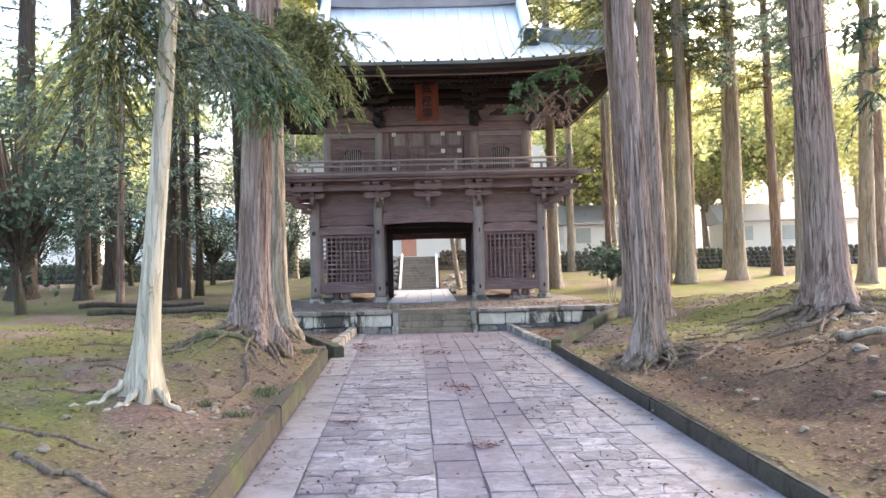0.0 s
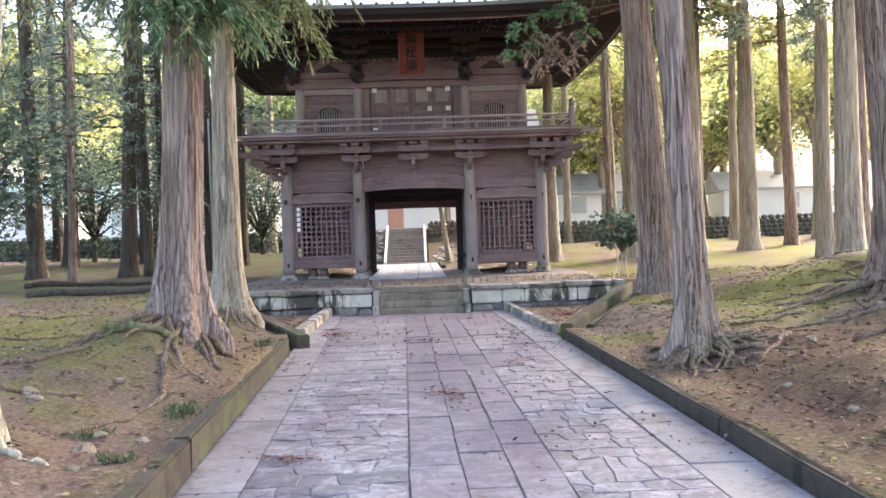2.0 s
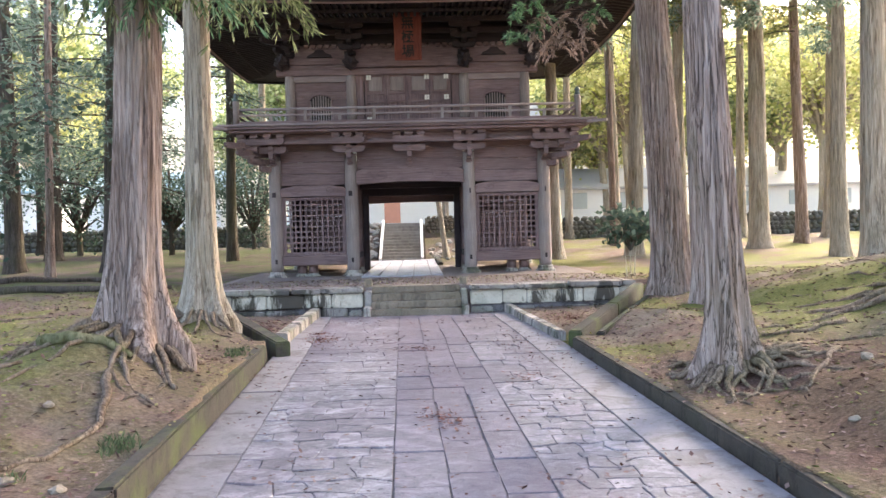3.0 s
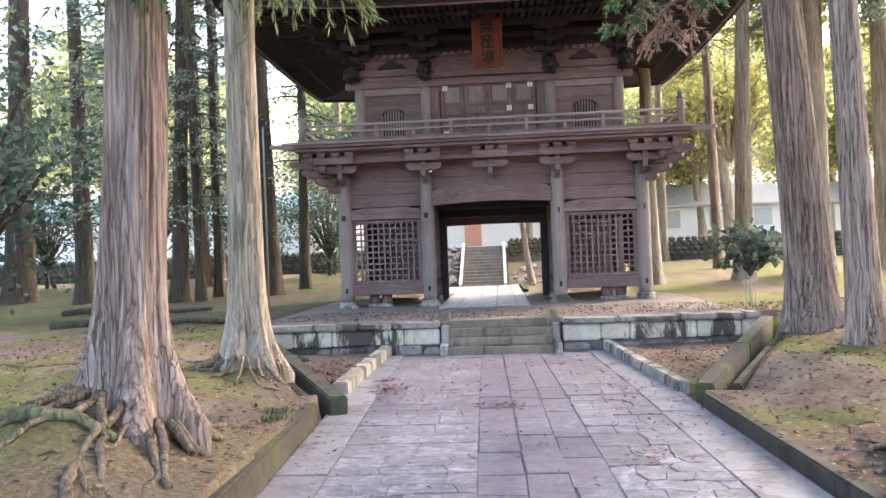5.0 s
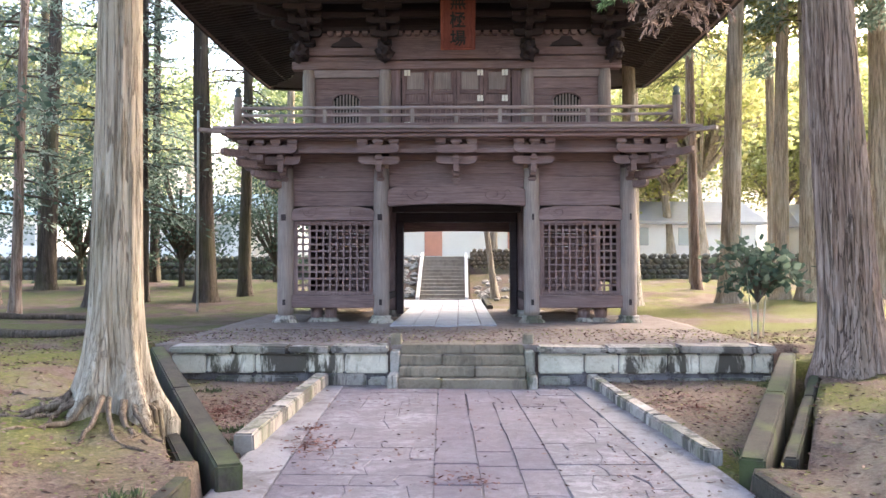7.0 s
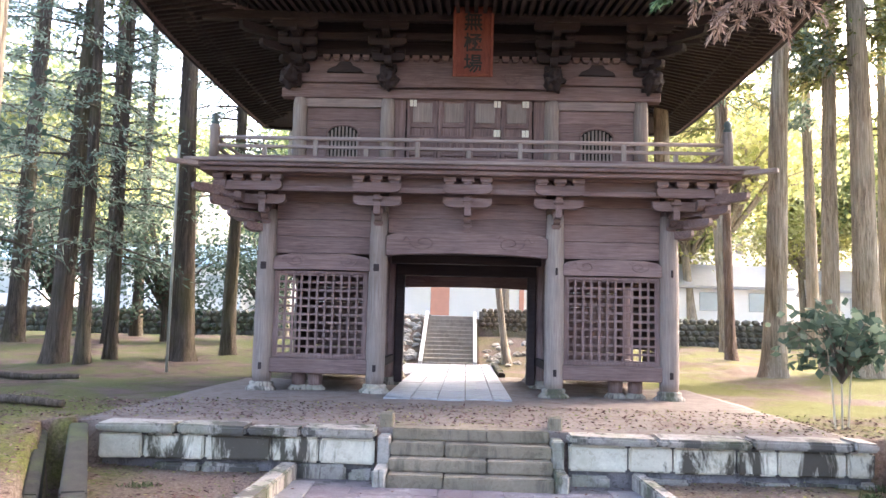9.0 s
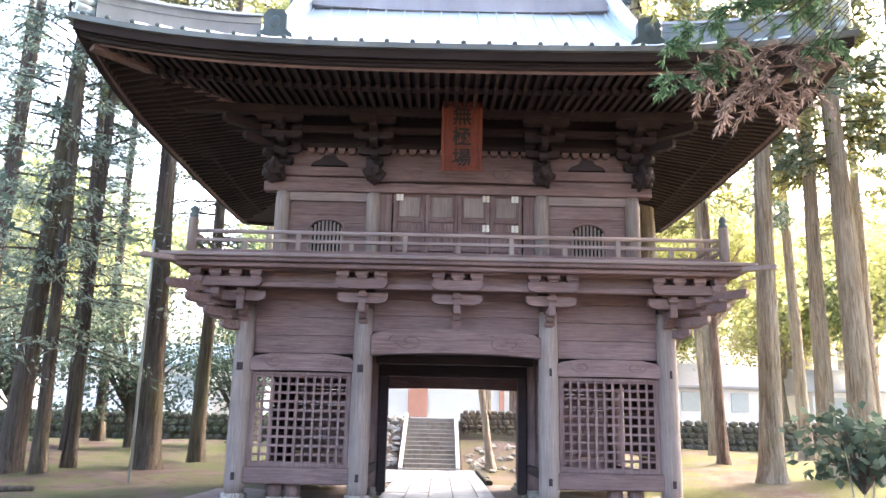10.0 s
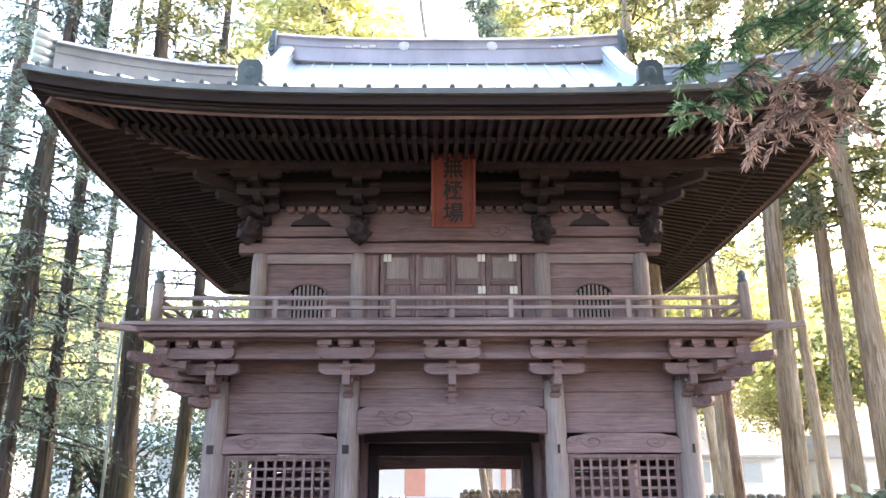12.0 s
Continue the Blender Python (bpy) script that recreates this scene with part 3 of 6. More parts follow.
def course(name, wall, mat, x0, x1, widths, y, z0, z1, rnd, wob, bevel, gap, back, lost=0.0, sag=0.0):
    """One course of stones of uneven length."""
    x = x0
    while x < x1 - 0.05:
        w = min(rnd.uniform(*widths), x1 - x)
        if x1 - x - w < widths[0] * 0.5:
            w = x1 - x
        if rnd.random() >= lost:
            part(name, rough_block(x + gap, x + w - gap, y + rnd.uniform(-wob, wob), back, z0, z1 - rnd.uniform(0, sag), rnd, wob, bevel), mat, wall)
        x += w


def terrace_wall(name, x0, x1, seed):
    wall = thing(name, "low terrace wall of stained pale ashlar", "retaining wall", kind="structure")
    rnd = random.Random(seed)
    part("wall_core", boxed(x0 + 0.02, x1 - 0.02, 21.26, 21.48, -0.2, 0.37, 0.0), GROUT, wall)
    course("ashlar_stone", wall, ASHLAR, x0, x1, (0.42, 0.85), 21.16, 0.085, 0.372, rnd, 0.02, 0.022, 0.009, 21.25)
    course("footing_stone", wall, COPING, x0, x1, (0.35, 0.75), 21.11, -0.25, 0.07, rnd, 0.03, 0.03, 0.014, 21.25, 0.2, 0.05)
    course("coping_stone", wall, COPING, x0, x1, (0.55, 1.2), 21.07, 0.385, 0.505, rnd, 0.022, 0.026, 0.006, 21.5, 0.0, 0.03)


terrace_wall("terrace_wall_west", -4.25, -1.0, 3)
terrace_wall("terrace_wall_east", 1.22, 4.7, 5)
part_wall = thing("terrace_wall_end", "lower broken end of the terrace wall", "retaining wall", kind="structure")
rnd = random.Random(9)
for k in range(4):
    part("coping_stone", rough_block(4.75 + k * 0.62, 5.33 + k * 0.62, 21.45 + 0.04 * (k % 2), 21.9, 0.1, 0.47 - 0.03 * (k % 3), rnd, 0.03, 0.03), COPING, part_wall)


def terrace_floor():
    """Trodden earth, slightly uneven, lapping over the backs of the coping stones."""
    bm = bmesh.new()
    xs = [-4.6 + 0.1 * k for k in range(93)]
    ys = [21.38 + 0.06 * k for k in range(12)] + [22.2 + 0.3 * k for k in range(31)]
    g = []
    for j, y in enumerate(ys):
        row = []
        for x in xs:
            z = 0.495 + 0.016 * noise.noise((x * 1.6, y * 1.6, 2.0)) + 0.006 * noise.noise((x * 6, y * 6, 4.0))
            edge = 0.07 * noise.noise((x * 2.3, 0.0, 8.0)) + 0.03 * noise.noise((x * 8, 0.0, 3.0))
            row.append(bm.verts.new((x, y + (edge if j < 5 else 0), z + 0.022 * ease(0, 3, j) - 0.022)))
        g.append(row)
    for a, b in zip(g, g[1:]):
        for k in range(len(xs) - 1):
            bm.faces.new((a[k], a[k + 1], b[k + 1], b[k]))
    ext = bmesh.ops.extrude_edge_only(bm, edges=[e for e in bm.edges if e.is_boundary])
    for v in ext["geom"]:
        if isinstance(v, bmesh.types.BMVert):
            v.co.z = 0.2
    tagged(part("terrace_floor", bm, LITTER, smooth=True), "earthen terrace floor strewn with brown needles", "floor", kind="structure")


terrace_floor()

steps = thing("stone_steps", "four broad mossy stone steps up to the terrace", "steps", (0.1, 20.7, -0.08))
rise = 0.58 / 4
for k in range(4):
    z0 = rise * k
    for x0, x1 in (((-0.92, 0.18), (0.188, 0.92)) if k % 2 else ((-0.92, -0.3), (-0.292, 0.92))):
        part("step", rough_block(x0, x1, 0.2 * k, 1.2, z0 - (0.1 if not k else 0), z0 + rise - 0.003, rnd, 0.009, 0.014), TREAD, steps)
for s in (-1, 1):
    part("cheek_stone", boxed(s * 0.925, s * 1.07, -0.05, 0.4, -0.1, 0.2, 0.02), COPING, steps)
    part("cheek_stone", boxed(s * 0.925, s * 1.07, 0.405, 0.75, -0.1, 0.5, 0.02), COPING, steps)
    part("end_post", boxed(s * 0.925, s * 1.09, 0.755, 0.93, -0.1, 0.73, 0.02), TREAD, steps)

# the court behind: paving, stair, rubble walls
bm = bmesh.new()
block(bm, -1.8, 0.8, 31.2, 36.3, 0.2, 0.47, 0.0)
court = tagged(part("court_bed", bm, GROUT), "paved way between gate and stair", "pavement", kind="structure")
rnd = random.Random(11)
x = -1.8
while x < 0.7:
    w = rnd.uniform(0.42, 0.58)
    y = 24.75 + rnd.uniform(0, 0.25)
    while y < 36.1:
        l = rnd.uniform(0.5, 1.0)
        if y > 30.5 or x + w / 2 > -1.2:
            stone_piece("paving_slab", [(x + 0.008, y + 0.008), (min(x + w, 0.8) - 0.008, y + 0.008), (min(x + w, 0.8) - 0.008, y + l - 0.008), (x + 0.008, y + l - 0.008)], 0.522 + rnd.uniform(-0.004, 0.004), BLEACHED, court)
        y += l
    x += w
for s in (-1, 1):
    kerb_run("court_kerb_west" if s < 0 else "court_kerb_east", ((s * 1.4 - 0.5, 31), (s * 1.4 - 0.5, 36.2)), 0.16, (0.2, 0.2), (0.6, 0.6), "mossy kerb of the paved court", KERB)

stair = thing("stone_stair", "long flight of stone steps with white cheek walls", "stairs", (STAIR_X, 36.25, 0.45))
N = 13
for k in range(N):
    part("step", boxed(-0.78, 0.78, 0.3 * k, 0.3 * k + 0.34, 0.122 * k - 0.3, 0.122 * (k + 1) - 0.002, 0.01), STAIR, stair)
for s in (-1, 1):
    bm = bmesh.new()
    outline(bm, [(0, -0.4), (N * 0.3, -0.4), (N * 0.3, N * 0.122 + 0.16), (0, 0.16)], 0.11, Matrix.Translation((s * 0.845, 0, 0)) @ Matrix.Rotation(radians(90), 4, "Z"))
    part("cheek_wall", bm, WHITE_STONE, stair)


def rubble(name, x0, x1, y, z0, z1, label, seed, size=0.24, mat=RUBBLE, slope=0.0):
    """A dry wall of rounded field stones in rough courses."""
    wall = thing(name, label, "stone wall", kind="structure")
    bm = bmesh.new()
    block(bm, x0, x1, y + 0.12, y + 0.6, z0 - 0.4, z1 - 0.06)
    part("wall_core", bm, mat, wall)
    rnd = random.Random(seed)
    bm = bmesh.new()
    z = z0 - 0.1
    while z < z1:
        x = x0 + rnd.uniform(-0.1, 0.1)
        h = size * rnd.uniform(0.75, 1.1)
        while x < x1:
            w = size * rnd.uniform(0.8, 1.5)
            m = Matrix.Translation((x + w / 2, y + 0.12 + rnd.uniform(-0.04, 0.04) + slope * (z - z0), z + h / 2)) @ Matrix.Rotation(rnd.uniform(-0.3, 0.3), 4, "Y") @ Matrix.Diagonal((w * 0.52, 0.16, h * 0.54, 1))
            bmesh.ops.create_icosphere(bm, subdivisions=1, radius=1, matrix=m)
            x += w * 0.98
        z += h * 0.93
    tagged(part("wall_stones", bm, mat, wall), kind="stuff")


rubble("rubble_wall_west", -30, -1.4, 43.9, 0.8, 2.05, "dark dry-stone retaining wall across the wood", 1, 0.3)
rubble("rubble_wall_east", 0.75, 34, 43.9, 0.8, 2.05, "dark dry-stone retaining wall across the wood", 2, 0.3)


def boulder(seed, r):
    """An angular field stone."""
    bm = bmesh.new()
    bmesh.ops.create_icosphere(bm, subdivisions=2, radius=r)
    for v in bm.verts:
        v.co *= 1 + 0.55 * noise.noise(v.co * (1.1 / r) + Vector((seed * 3.7, 0, 0)))
        v.co.z *= 0.7
    return mesh_of(bm, BANK_STONE)


rubble("rubble_wall_court", 0.5, 6.5, 40.8, 1.2, 2.3, "olive-grey dry-stone wall beside the stair head", 6, 0.2, TREAD)
BOULDERS = [boulder(k, 0.16) for k in range(5)]
rnd = random.Random(31)
for k in range(200):
    side = -1 if k < 150 else 1
    x, y = STAIR_X + side * rnd.uniform(1.05, 2.3 if side < 0 else 3.4), rnd.uniform(36.3, 41.3 if side < 0 else 39.5)
    ob = new("rock", BOULDERS[k % 5])
    ob.location = (x, y, ground(x, y) + 0.02)
    ob.rotation_euler = (rnd.uniform(0.1, 0.4), 0, rnd.uniform(0, 6))
    ob.scale = (rnd.uniform(0.55, 1.1), rnd.uniform(0.55, 1.1), rnd.uniform(0.5, 0.9))
    tagged(ob, "pale rough stone banked beside the stair", "rock", "rocks beside the stair")


# ---- the gate ----
gate = thing("temple_gate", "two-storey weathered timber temple gate with a copper roof", "gate", (0, 0, 0))
G = gate


def beam(name, x0, x1, y0, y1, z0, z1, mat=None, bevel=0.012, label="", parent=None):
    long = "x" if x1 - x0 >= max(y1 - y0, z1 - z0) else ("y" if y1 - y0 >= z1 - z0 else "z")
    mat = mat or {"x": WOOD_X, "y": WOOD_Y, "z": WOOD_Z}[long]
    return part(name, boxed(x0, x1, y0, y1, z0, z1, bevel), mat, parent or G, label)


COLS = (-3.6, -1.58, 1.58, 3.6)
ROWS = (26.0, 28.0, 30.0)
for y in ROWS:
    for x in COLS:
        if y == 28.0 and abs(x) > 3:
            continue
        bm = bmesh.new()
        lathe(bm, [(0.155, 0.64), (0.172, 0.8), (0.172, 2.4), (0.163, 3.2), (0.15, 3.72)], (x, y, 0), 24)
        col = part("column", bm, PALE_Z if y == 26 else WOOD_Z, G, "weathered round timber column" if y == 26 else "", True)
        bm = bmesh.new()
        lathe(bm, [(0.27, 0.44), (0.275, 0.52), (0.23, 0.56), (0.2, 0.58), (0.215, 0.61), (0.2, 0.645)], (x, y, 0), 24)
        part("column_base", bm, COPING, col, "turned stone column base", True)
        if y == 26:
            for dx in (0,):
                part("tenon_end", boxed(x - 0.035 + 0.06 * (x > 0) - 0.03, x + 0.035, y - 0.185, y - 0.12, 2.63, 2.76, 0.005), DARK_SHADE_X, col)
                part("tenon_end", boxed(x - 0.03, x + 0.03, y - 0.185, y - 0.12, 0.86, 0.98, 0.005), DARK_SHADE_X, col)


def carved(x0, x1, y, z0, z1, thick, rise, label, seed):
    """A rainbow beam: an arched timber with cut shoulders and scroll carving."""
    n = 24
    top, low = [], []
    w = x1 - x0
    for k in range(n + 1):
        u = k / n
        e = min(u, 1 - u)
        sh = 0.06 * (1 - ease(0.0, 0.05, e)) + 0.035 * (1 - ease(0.07, 0.2, e))
        top.append((x0 + w * u, z1 - sh + rise * math.sin(math.pi * u) * 0.5))
        low.append((x0 + w * u, z0 + rise * math.sin(math.pi * u) ** 0.7))
    bm = bmesh.new()
    outline(bm, top + low[::-1], thick, Matrix.Translation((0, y, 0)))
    bmesh.ops.bevel(bm, geom=[e for e in bm.edges if abs((e.verts[0].co - e.verts[1].co).y) < 0.001], offset=0.012, segments=1, affect="EDGES")
    b = part("rainbow_beam", bm, WOOD_X, G, label)
    for s in (-1, 1):
        bm = bmesh.new()
        cx, cz = (x0 + x1) / 2 + s * w * 0.27, (z0 + z1) / 2 + 0.03
        h = (z1 - z0) * 0.3
        pts = []
        for k in range(26):
            a = k / 25 * math.tau * 1.3
            r = h * (1.25 - k / 25)
            pts.append((cx + s * (r * math.cos(a) * 1.5), y - thick / 2 - 0.004, cz - r * math.sin(a) * 0.9))
        tube(bm, pts, [0.012] * 26, 5)
        tube(bm, [(cx + s * h * (1.9 + 1.4 * k / 9), y - thick / 2 - 0.004, cz + h * 0.4 + 0.35 * h * math.sin(k * 0.7)) for k in range(10)], [0.013 - 0.0008 * k for k in range(10)], 5)
        tube(bm, [(cx - s * h * (1.0 + 1.3 * k / 9), y - thick / 2 - 0.004, cz + h * 0.8 + 0.2 * h * math.sin(k * 0.9)) for k in range(10)], [0.011 - 0.0007 * k for k in range(10)], 5)
        part("scroll_carving", bm, WOOD_X, b)
    return b


carved(-1.44, 1.44, 26.0, 2.92, 3.36, 0.24, 0.07, "arched carved beam over the passage", 1)
carved(-1.44, 1.44, 30.0, 2.55, 2.9, 0.2, 0.03, "plain rear beam over the passage", 2)


def boards(x0, x1, y, z0, z1, n, axis="x", back=0.05):
    """Horizontal wall boards, each a plank of its own."""
    h = (z1 - z0) / n
    for k in range(n):
        a = z0 + h * k
        off = (0.0, 0.009, 0.004)[k % 3]
        if axis == "x":
            part("wall_board", boxed(x0, x1, y + off, y + back + off, a + 0.003, a + h - 0.003, 0.006), WOOD_X, G)
        else:
            part("wall_board", boxed(y + off, y + back + off, x0, x1, a + 0.003, a + h - 0.003, 0.006), WOOD_Y, G)


def grille(x0, x1, y, z0, z1, nx, nz):
    """A square timber grille between two columns: frame, uprights and rails."""
    bm = bmesh.new()
    f = 0.055
    for a in ((x0, x0 + f, z0, z1), (x1 - f, x1, z0, z1)):
        block(bm, a[0], a[1], y - 0.04, y + 0.05, a[2], a[3], 0.006)
    for a in ((x0 + f, x1 - f, z0, z0 + f), (x0 + f, x1 - f, z1 - f, z1)):
        block(bm, a[0], a[1], y - 0.038, y + 0.048, a[2], a[3], 0.006)
    fr = part("lattice_panel", bm, WOOD_Z, G, "square timber lattice screen")
    wx, wz = (x1 - x0 - 2 * f) / nx, (z1 - z0 - 2 * f) / nz
    bar = boxed(-0.021, 0.021, -0.018, 0.006, z0 + f, z1 - f, 0.003)
    me = mesh_of(bar, WOOD_Z)
    for k in range(nx + 1):
        piece("lattice_bar", me, fr, Matrix.Translation((min(max(x0 + f + wx * k, x0 + f + 0.01), x1 - f - 0.01), y - 0.004, 0)))
    me = mesh_of(boxed(x0 + f, x1 - f, -0.012, 0.016, -0.021, 0.021, 0.003), WOOD_X)
    for k in range(nz + 1):
        piece("lattice_bar", me, fr, Matrix.Translation((0, y + 0.004, min(max(z0 + f + wz * k, z0 + f + 0.01), z1 - f - 0.01))))


for s in (-1, 1):
    x0, x1 = (-3.43, -1.75) if s < 0 else (1.75, 3.43)
    grille(x0, x1, 26.0, 1.07, 2.62, 11, 10)
    beam("sill_beam", x0 - 0.04, x1 + 0.04, 25.9, 26.1, 0.8, 1.065, bevel=0.02, label="heavy sill beam under the lattice")
    carved(x0 - 0.03, x1 + 0.03, 26.0, 2.63, 2.92, 0.2, 0.015, "carved head beam over the lattice", 3 + s)
    boards(x0 - 0.02, x1 + 0.02, 26.02, 2.94, 4.18, 4)
    # rear wall, floor and inner wall of the side room
    boards(x0 - 0.02, x1 + 0.02, 30.0, 0.85, 4.18, 10)
    # room floor and ceiling: indoor shade is put into the darker timber colour
    part("room_floor", boxed(x0, x1, 26.12, 29.95, 0.86, 0.95, 0.0), DARK_SHADE_Y, G)
    part("room_ceiling", boxed(x0, x1, 26.1, 29.95, 3.05, 3.1, 0.0), DARK_SHADE_Y, G)
    boards(26.2, 27.82, s * 1.58 - 0.02, 1.0, 2.95, 6, "y")
    boards(28.2, 29.85, s * 1.58 - 0.02, 0.9, 2.95, 6, "y")
    beam("side_beam", s * 3.6 - 0.09, s * 3.6 + 0.09, 26.15, 29.85, 2.65, 2.9)
    beam("side_beam", s * 3.6 - 0.09, s * 3.6 + 0.09, 26.15, 29.85, 0.8, 1.05)
    boards(26.15, 29.85, s * 3.6 - 0.025, 2.92, 4.18, 4, "y")
    if s > 0:
        boards(26.15, 29.2, s * 3.6 - 0.025, 1.3, 2.64, 5, "y")
        boards(26.15, 28.0, s * 3.6 - 0.025, 1.05, 1.29, 1, "y")
    else:
        boards(28.6, 29.85, s * 3.6 - 0.025, 1.05, 2.64, 6, "y")
    for px in ((-2.98, -2.68) if s < 0 else (2.7, 3.05)):
        bm = bmesh.new()
        lathe(bm, [(0.12, 0.58), (0.135, 0.7), (0.125, 0.86)], (px, 26.22, 0), 16)
        post = part("floor_post", bm, WOOD_Z, G, "stubby dark floor post", True)
        bm = bmesh.new()
        lathe(bm, [(0.19, 0.46), (0.19, 0.52), (0.14, 0.585)], (px, 26.22, 0), 16)
        part("post_base", bm, COPING, post, "", True)
boards(-1.42, 1.42, 26.02, 3.34, 4.18, 3)
boards(-1.42, 1.42, 30.0, 2.92, 4.18, 4)
# ceiling, ties and door posts carry the passage's shade in their dark colour
part("passage_ceiling", boxed(-1.42, 1.42, 26.1, 29.95, 3.02, 3.08, 0.0), DARK_SHADE_Y, G)
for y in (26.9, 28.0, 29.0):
    beam("tie_beam", -1.42, 1.42, y - 0.09, y + 0.09, 2.86 if y != 28 else 2.7, 3.02, DARK_SHADE_X)
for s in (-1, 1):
    beam("door_post", s * 1.33 - 0.08, s * 1.33 + 0.08, 27.86, 28.14, 0.55, 2.72, DARK_SHADE_X)
    beam("side_rail", s * 1.46 - 0.04, s * 1.46 + 0.04, 26.2, 29.9, 0.95, 1.1, DARK_SHADE_Y)


# ---- bracket sets under the balcony ----
def bearing_block(bm, x, y, z, w, h, m=None):
    """A bearing block: square above, curved in to a smaller foot."""
    rows = ((w * 0.33, 0.0), (w * 0.37, h * 0.22), (w * 0.5, h * 0.42), (w * 0.5, h))
    rings = []
    for r, dz in rows:
        rings.append([bm.verts.new((m or Matrix()) @ Vector((x + a * r, y + b * r, z + dz))) for a, b in ((-1, -1), (1, -1), (1, 1), (-1, 1))])
    for a, b in zip(rings, rings[1:]):
        for k in range(4):
            bm.faces.new((a[k], a[(k + 1) % 4], b[(k + 1) % 4], b[k]))
    bm.faces.new(rings[0][::-1])
    bm.faces.new(rings[-1])


def arm(bm, length, h, t, m, both=True):
    """A bracket arm along x, boat-shaped: its ends sweep up from a short flat belly."""
    l = length / 2
    c = min(h * 0.75, l * 0.8)
    pts = [(l, h), (l, h * 0.42), (l - c * 0.3, h * 0.14), (l - c, 0)]
    left = [(-x, z) for x, z in pts[::-1]] if both else [(-l, 0), (-l, h)]
    outline(bm, pts + left, t, m)


QUARTER = Matrix.Rotation(radians(90), 4, "Z")


def bracket_arm(st, length, at, mat, turn=None, h=0.15, t=0.12, both=True):
    bm = bmesh.new()
    arm(bm, length, h, t, Matrix.Translation(at) @ (turn or Matrix()), both)
    part("bracket_arm", bm, mat, st)


def seat(st, x, y, z, w=0.19, h=0.11):
    bm = bmesh.new()
    bearing_block(bm, x, y, z, w, h)
    part("bearing_block", bm, WOOD_X, st)


def stepped_stem(st, x, y, low):
    """Noses that step out from the wall one above the other, each with its block."""
    for k in range(low, 3):
        out = 0.17 + 0.2 * k
        z = 3.33 + 0.19 * k
        bracket_arm(st, out + 0.14, (x, y + 0.1 - out / 2, z), WOOD_Y, QUARTER, 0.12, 0.12)
        seat(st, x, y - out + 0.06, z + 0.115, 0.17, 0.08)
    # square noses that show below and before the cross arms
    for y0, z0, z1 in ((25.42, 3.84, 3.966), (25.45, 3.6, 3.762)):
        part("nose", boxed(x - 0.06, x + 0.06, y0, 25.64, z0, z1, 0.012), WOOD_Y, st)


def bracket_set(x):
    """A bracket set: stepped noses carrying two boat-shaped cross arms with three blocks each."""
    st = new("bracket_set")
    st.parent = G
    stepped_stem(st, x, 26.0, 0)
    for y, z in ((25.56, 3.76), (25.35, 3.965)):
        bracket_arm(st, 0.84, (x, y, z), WOOD_X, None, 0.165)
        for k in (-1, 0, 1) if y < 25.5 else ():
            seat(st, x + k * 0.315, y - 0.01, z + 0.16, 0.21, 0.115)


for x in (-1.58, 0.0, 1.58):
    bracket_set(x)


def corner_set(s):
    """The corner set: noses step out to the front, the side and the diagonal, under long cross arms."""
    st = new("corner_bracket_set")
    st.parent = G
    cx, cy = s * 3.6, 26.0
    diagonal = Matrix.Rotation(radians(-45 * s), 4, "Z")
    stepped_stem(st, cx, cy, 0)
    stepped_stem(st, s * 4.13, cy - 0.05, 2)
    for k, o in enumerate((0.26, 0.5, 0.74, 0.98)):
        z = 3.31 + 0.19 * k
        bracket_arm(st, 1.41 * o + 0.2, (cx + s * (o * 0.5), cy - o * 0.5, z), WOOD_X, diagonal, 0.14)
        if k < 3:
            seat(st, cx + s * o, cy - o, z + 0.135, 0.18, 0.07)
            bracket_arm(st, o + 0.22, (cx + s * (o * 0.5 + 0.03), cy, z), WOOD_X, None, 0.14)
            seat(st, cx + s * (o + 0.05), cy, z + 0.135, 0.18, 0.07)
    # lower cross arms on the front and the side
    bracket_arm(st, 1.12, (s * 3.76, 25.56, 3.76), WOOD_X, None, 0.165)
    bracket_arm(st, 1.12, (s * 3.98, 25.86, 3.765), WOOD_Y, QUARTER, 0.165)
    for k in range(3):
        seat(st, s * 3.98, 25.5 + 0.36 * k, 3.92, 0.18, 0.06)
    # upper cross arms
    bracket_arm(st, 1.2, (s * 3.83, 25.35, 3.965), WOOD_X, None, 0.155)
    bracket_arm(st, 1.2, (s * 4.26, 25.86, 3.97), WOOD_Y, QUARTER, 0.155)
    for k in range(4):
        seat(st, s * (3.32 + 0.335 * k), 25.34, 4.115, 0.2, 0.12)
        if k:
            seat(st, s * 4.26, 25.34 + 0.335 * k, 4.12, 0.19, 0.115)


corner_set(-1)
corner_set(1)
beam("eave_beam", -4.35, 4.35, 25.42, 25.5, 3.98, 4.07)
beam("eave_beam", -4.35, 4.35, 25.3, 25.46, 4.235, 4.33)
for s in (-1, 1):
    beam("eave_beam", s * 4.22 - 0.06, s * 4.22 + 0.06, 25.5, 30.4, 4.1, 4.32)

beam("frieze_board", -4.3, 4.3, 25.5, 25.54, 4.065, 4.3)

# ---- balcony ----
deck = part("balcony_deck", boxed(-4.75, 4.75, 25.02, 31.0, 4.335, 4.4, 0.01), WOOD_Y, G, "worn timber balcony deck")
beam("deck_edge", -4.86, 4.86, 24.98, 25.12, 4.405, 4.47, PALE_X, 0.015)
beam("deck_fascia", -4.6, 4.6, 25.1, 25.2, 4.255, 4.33)
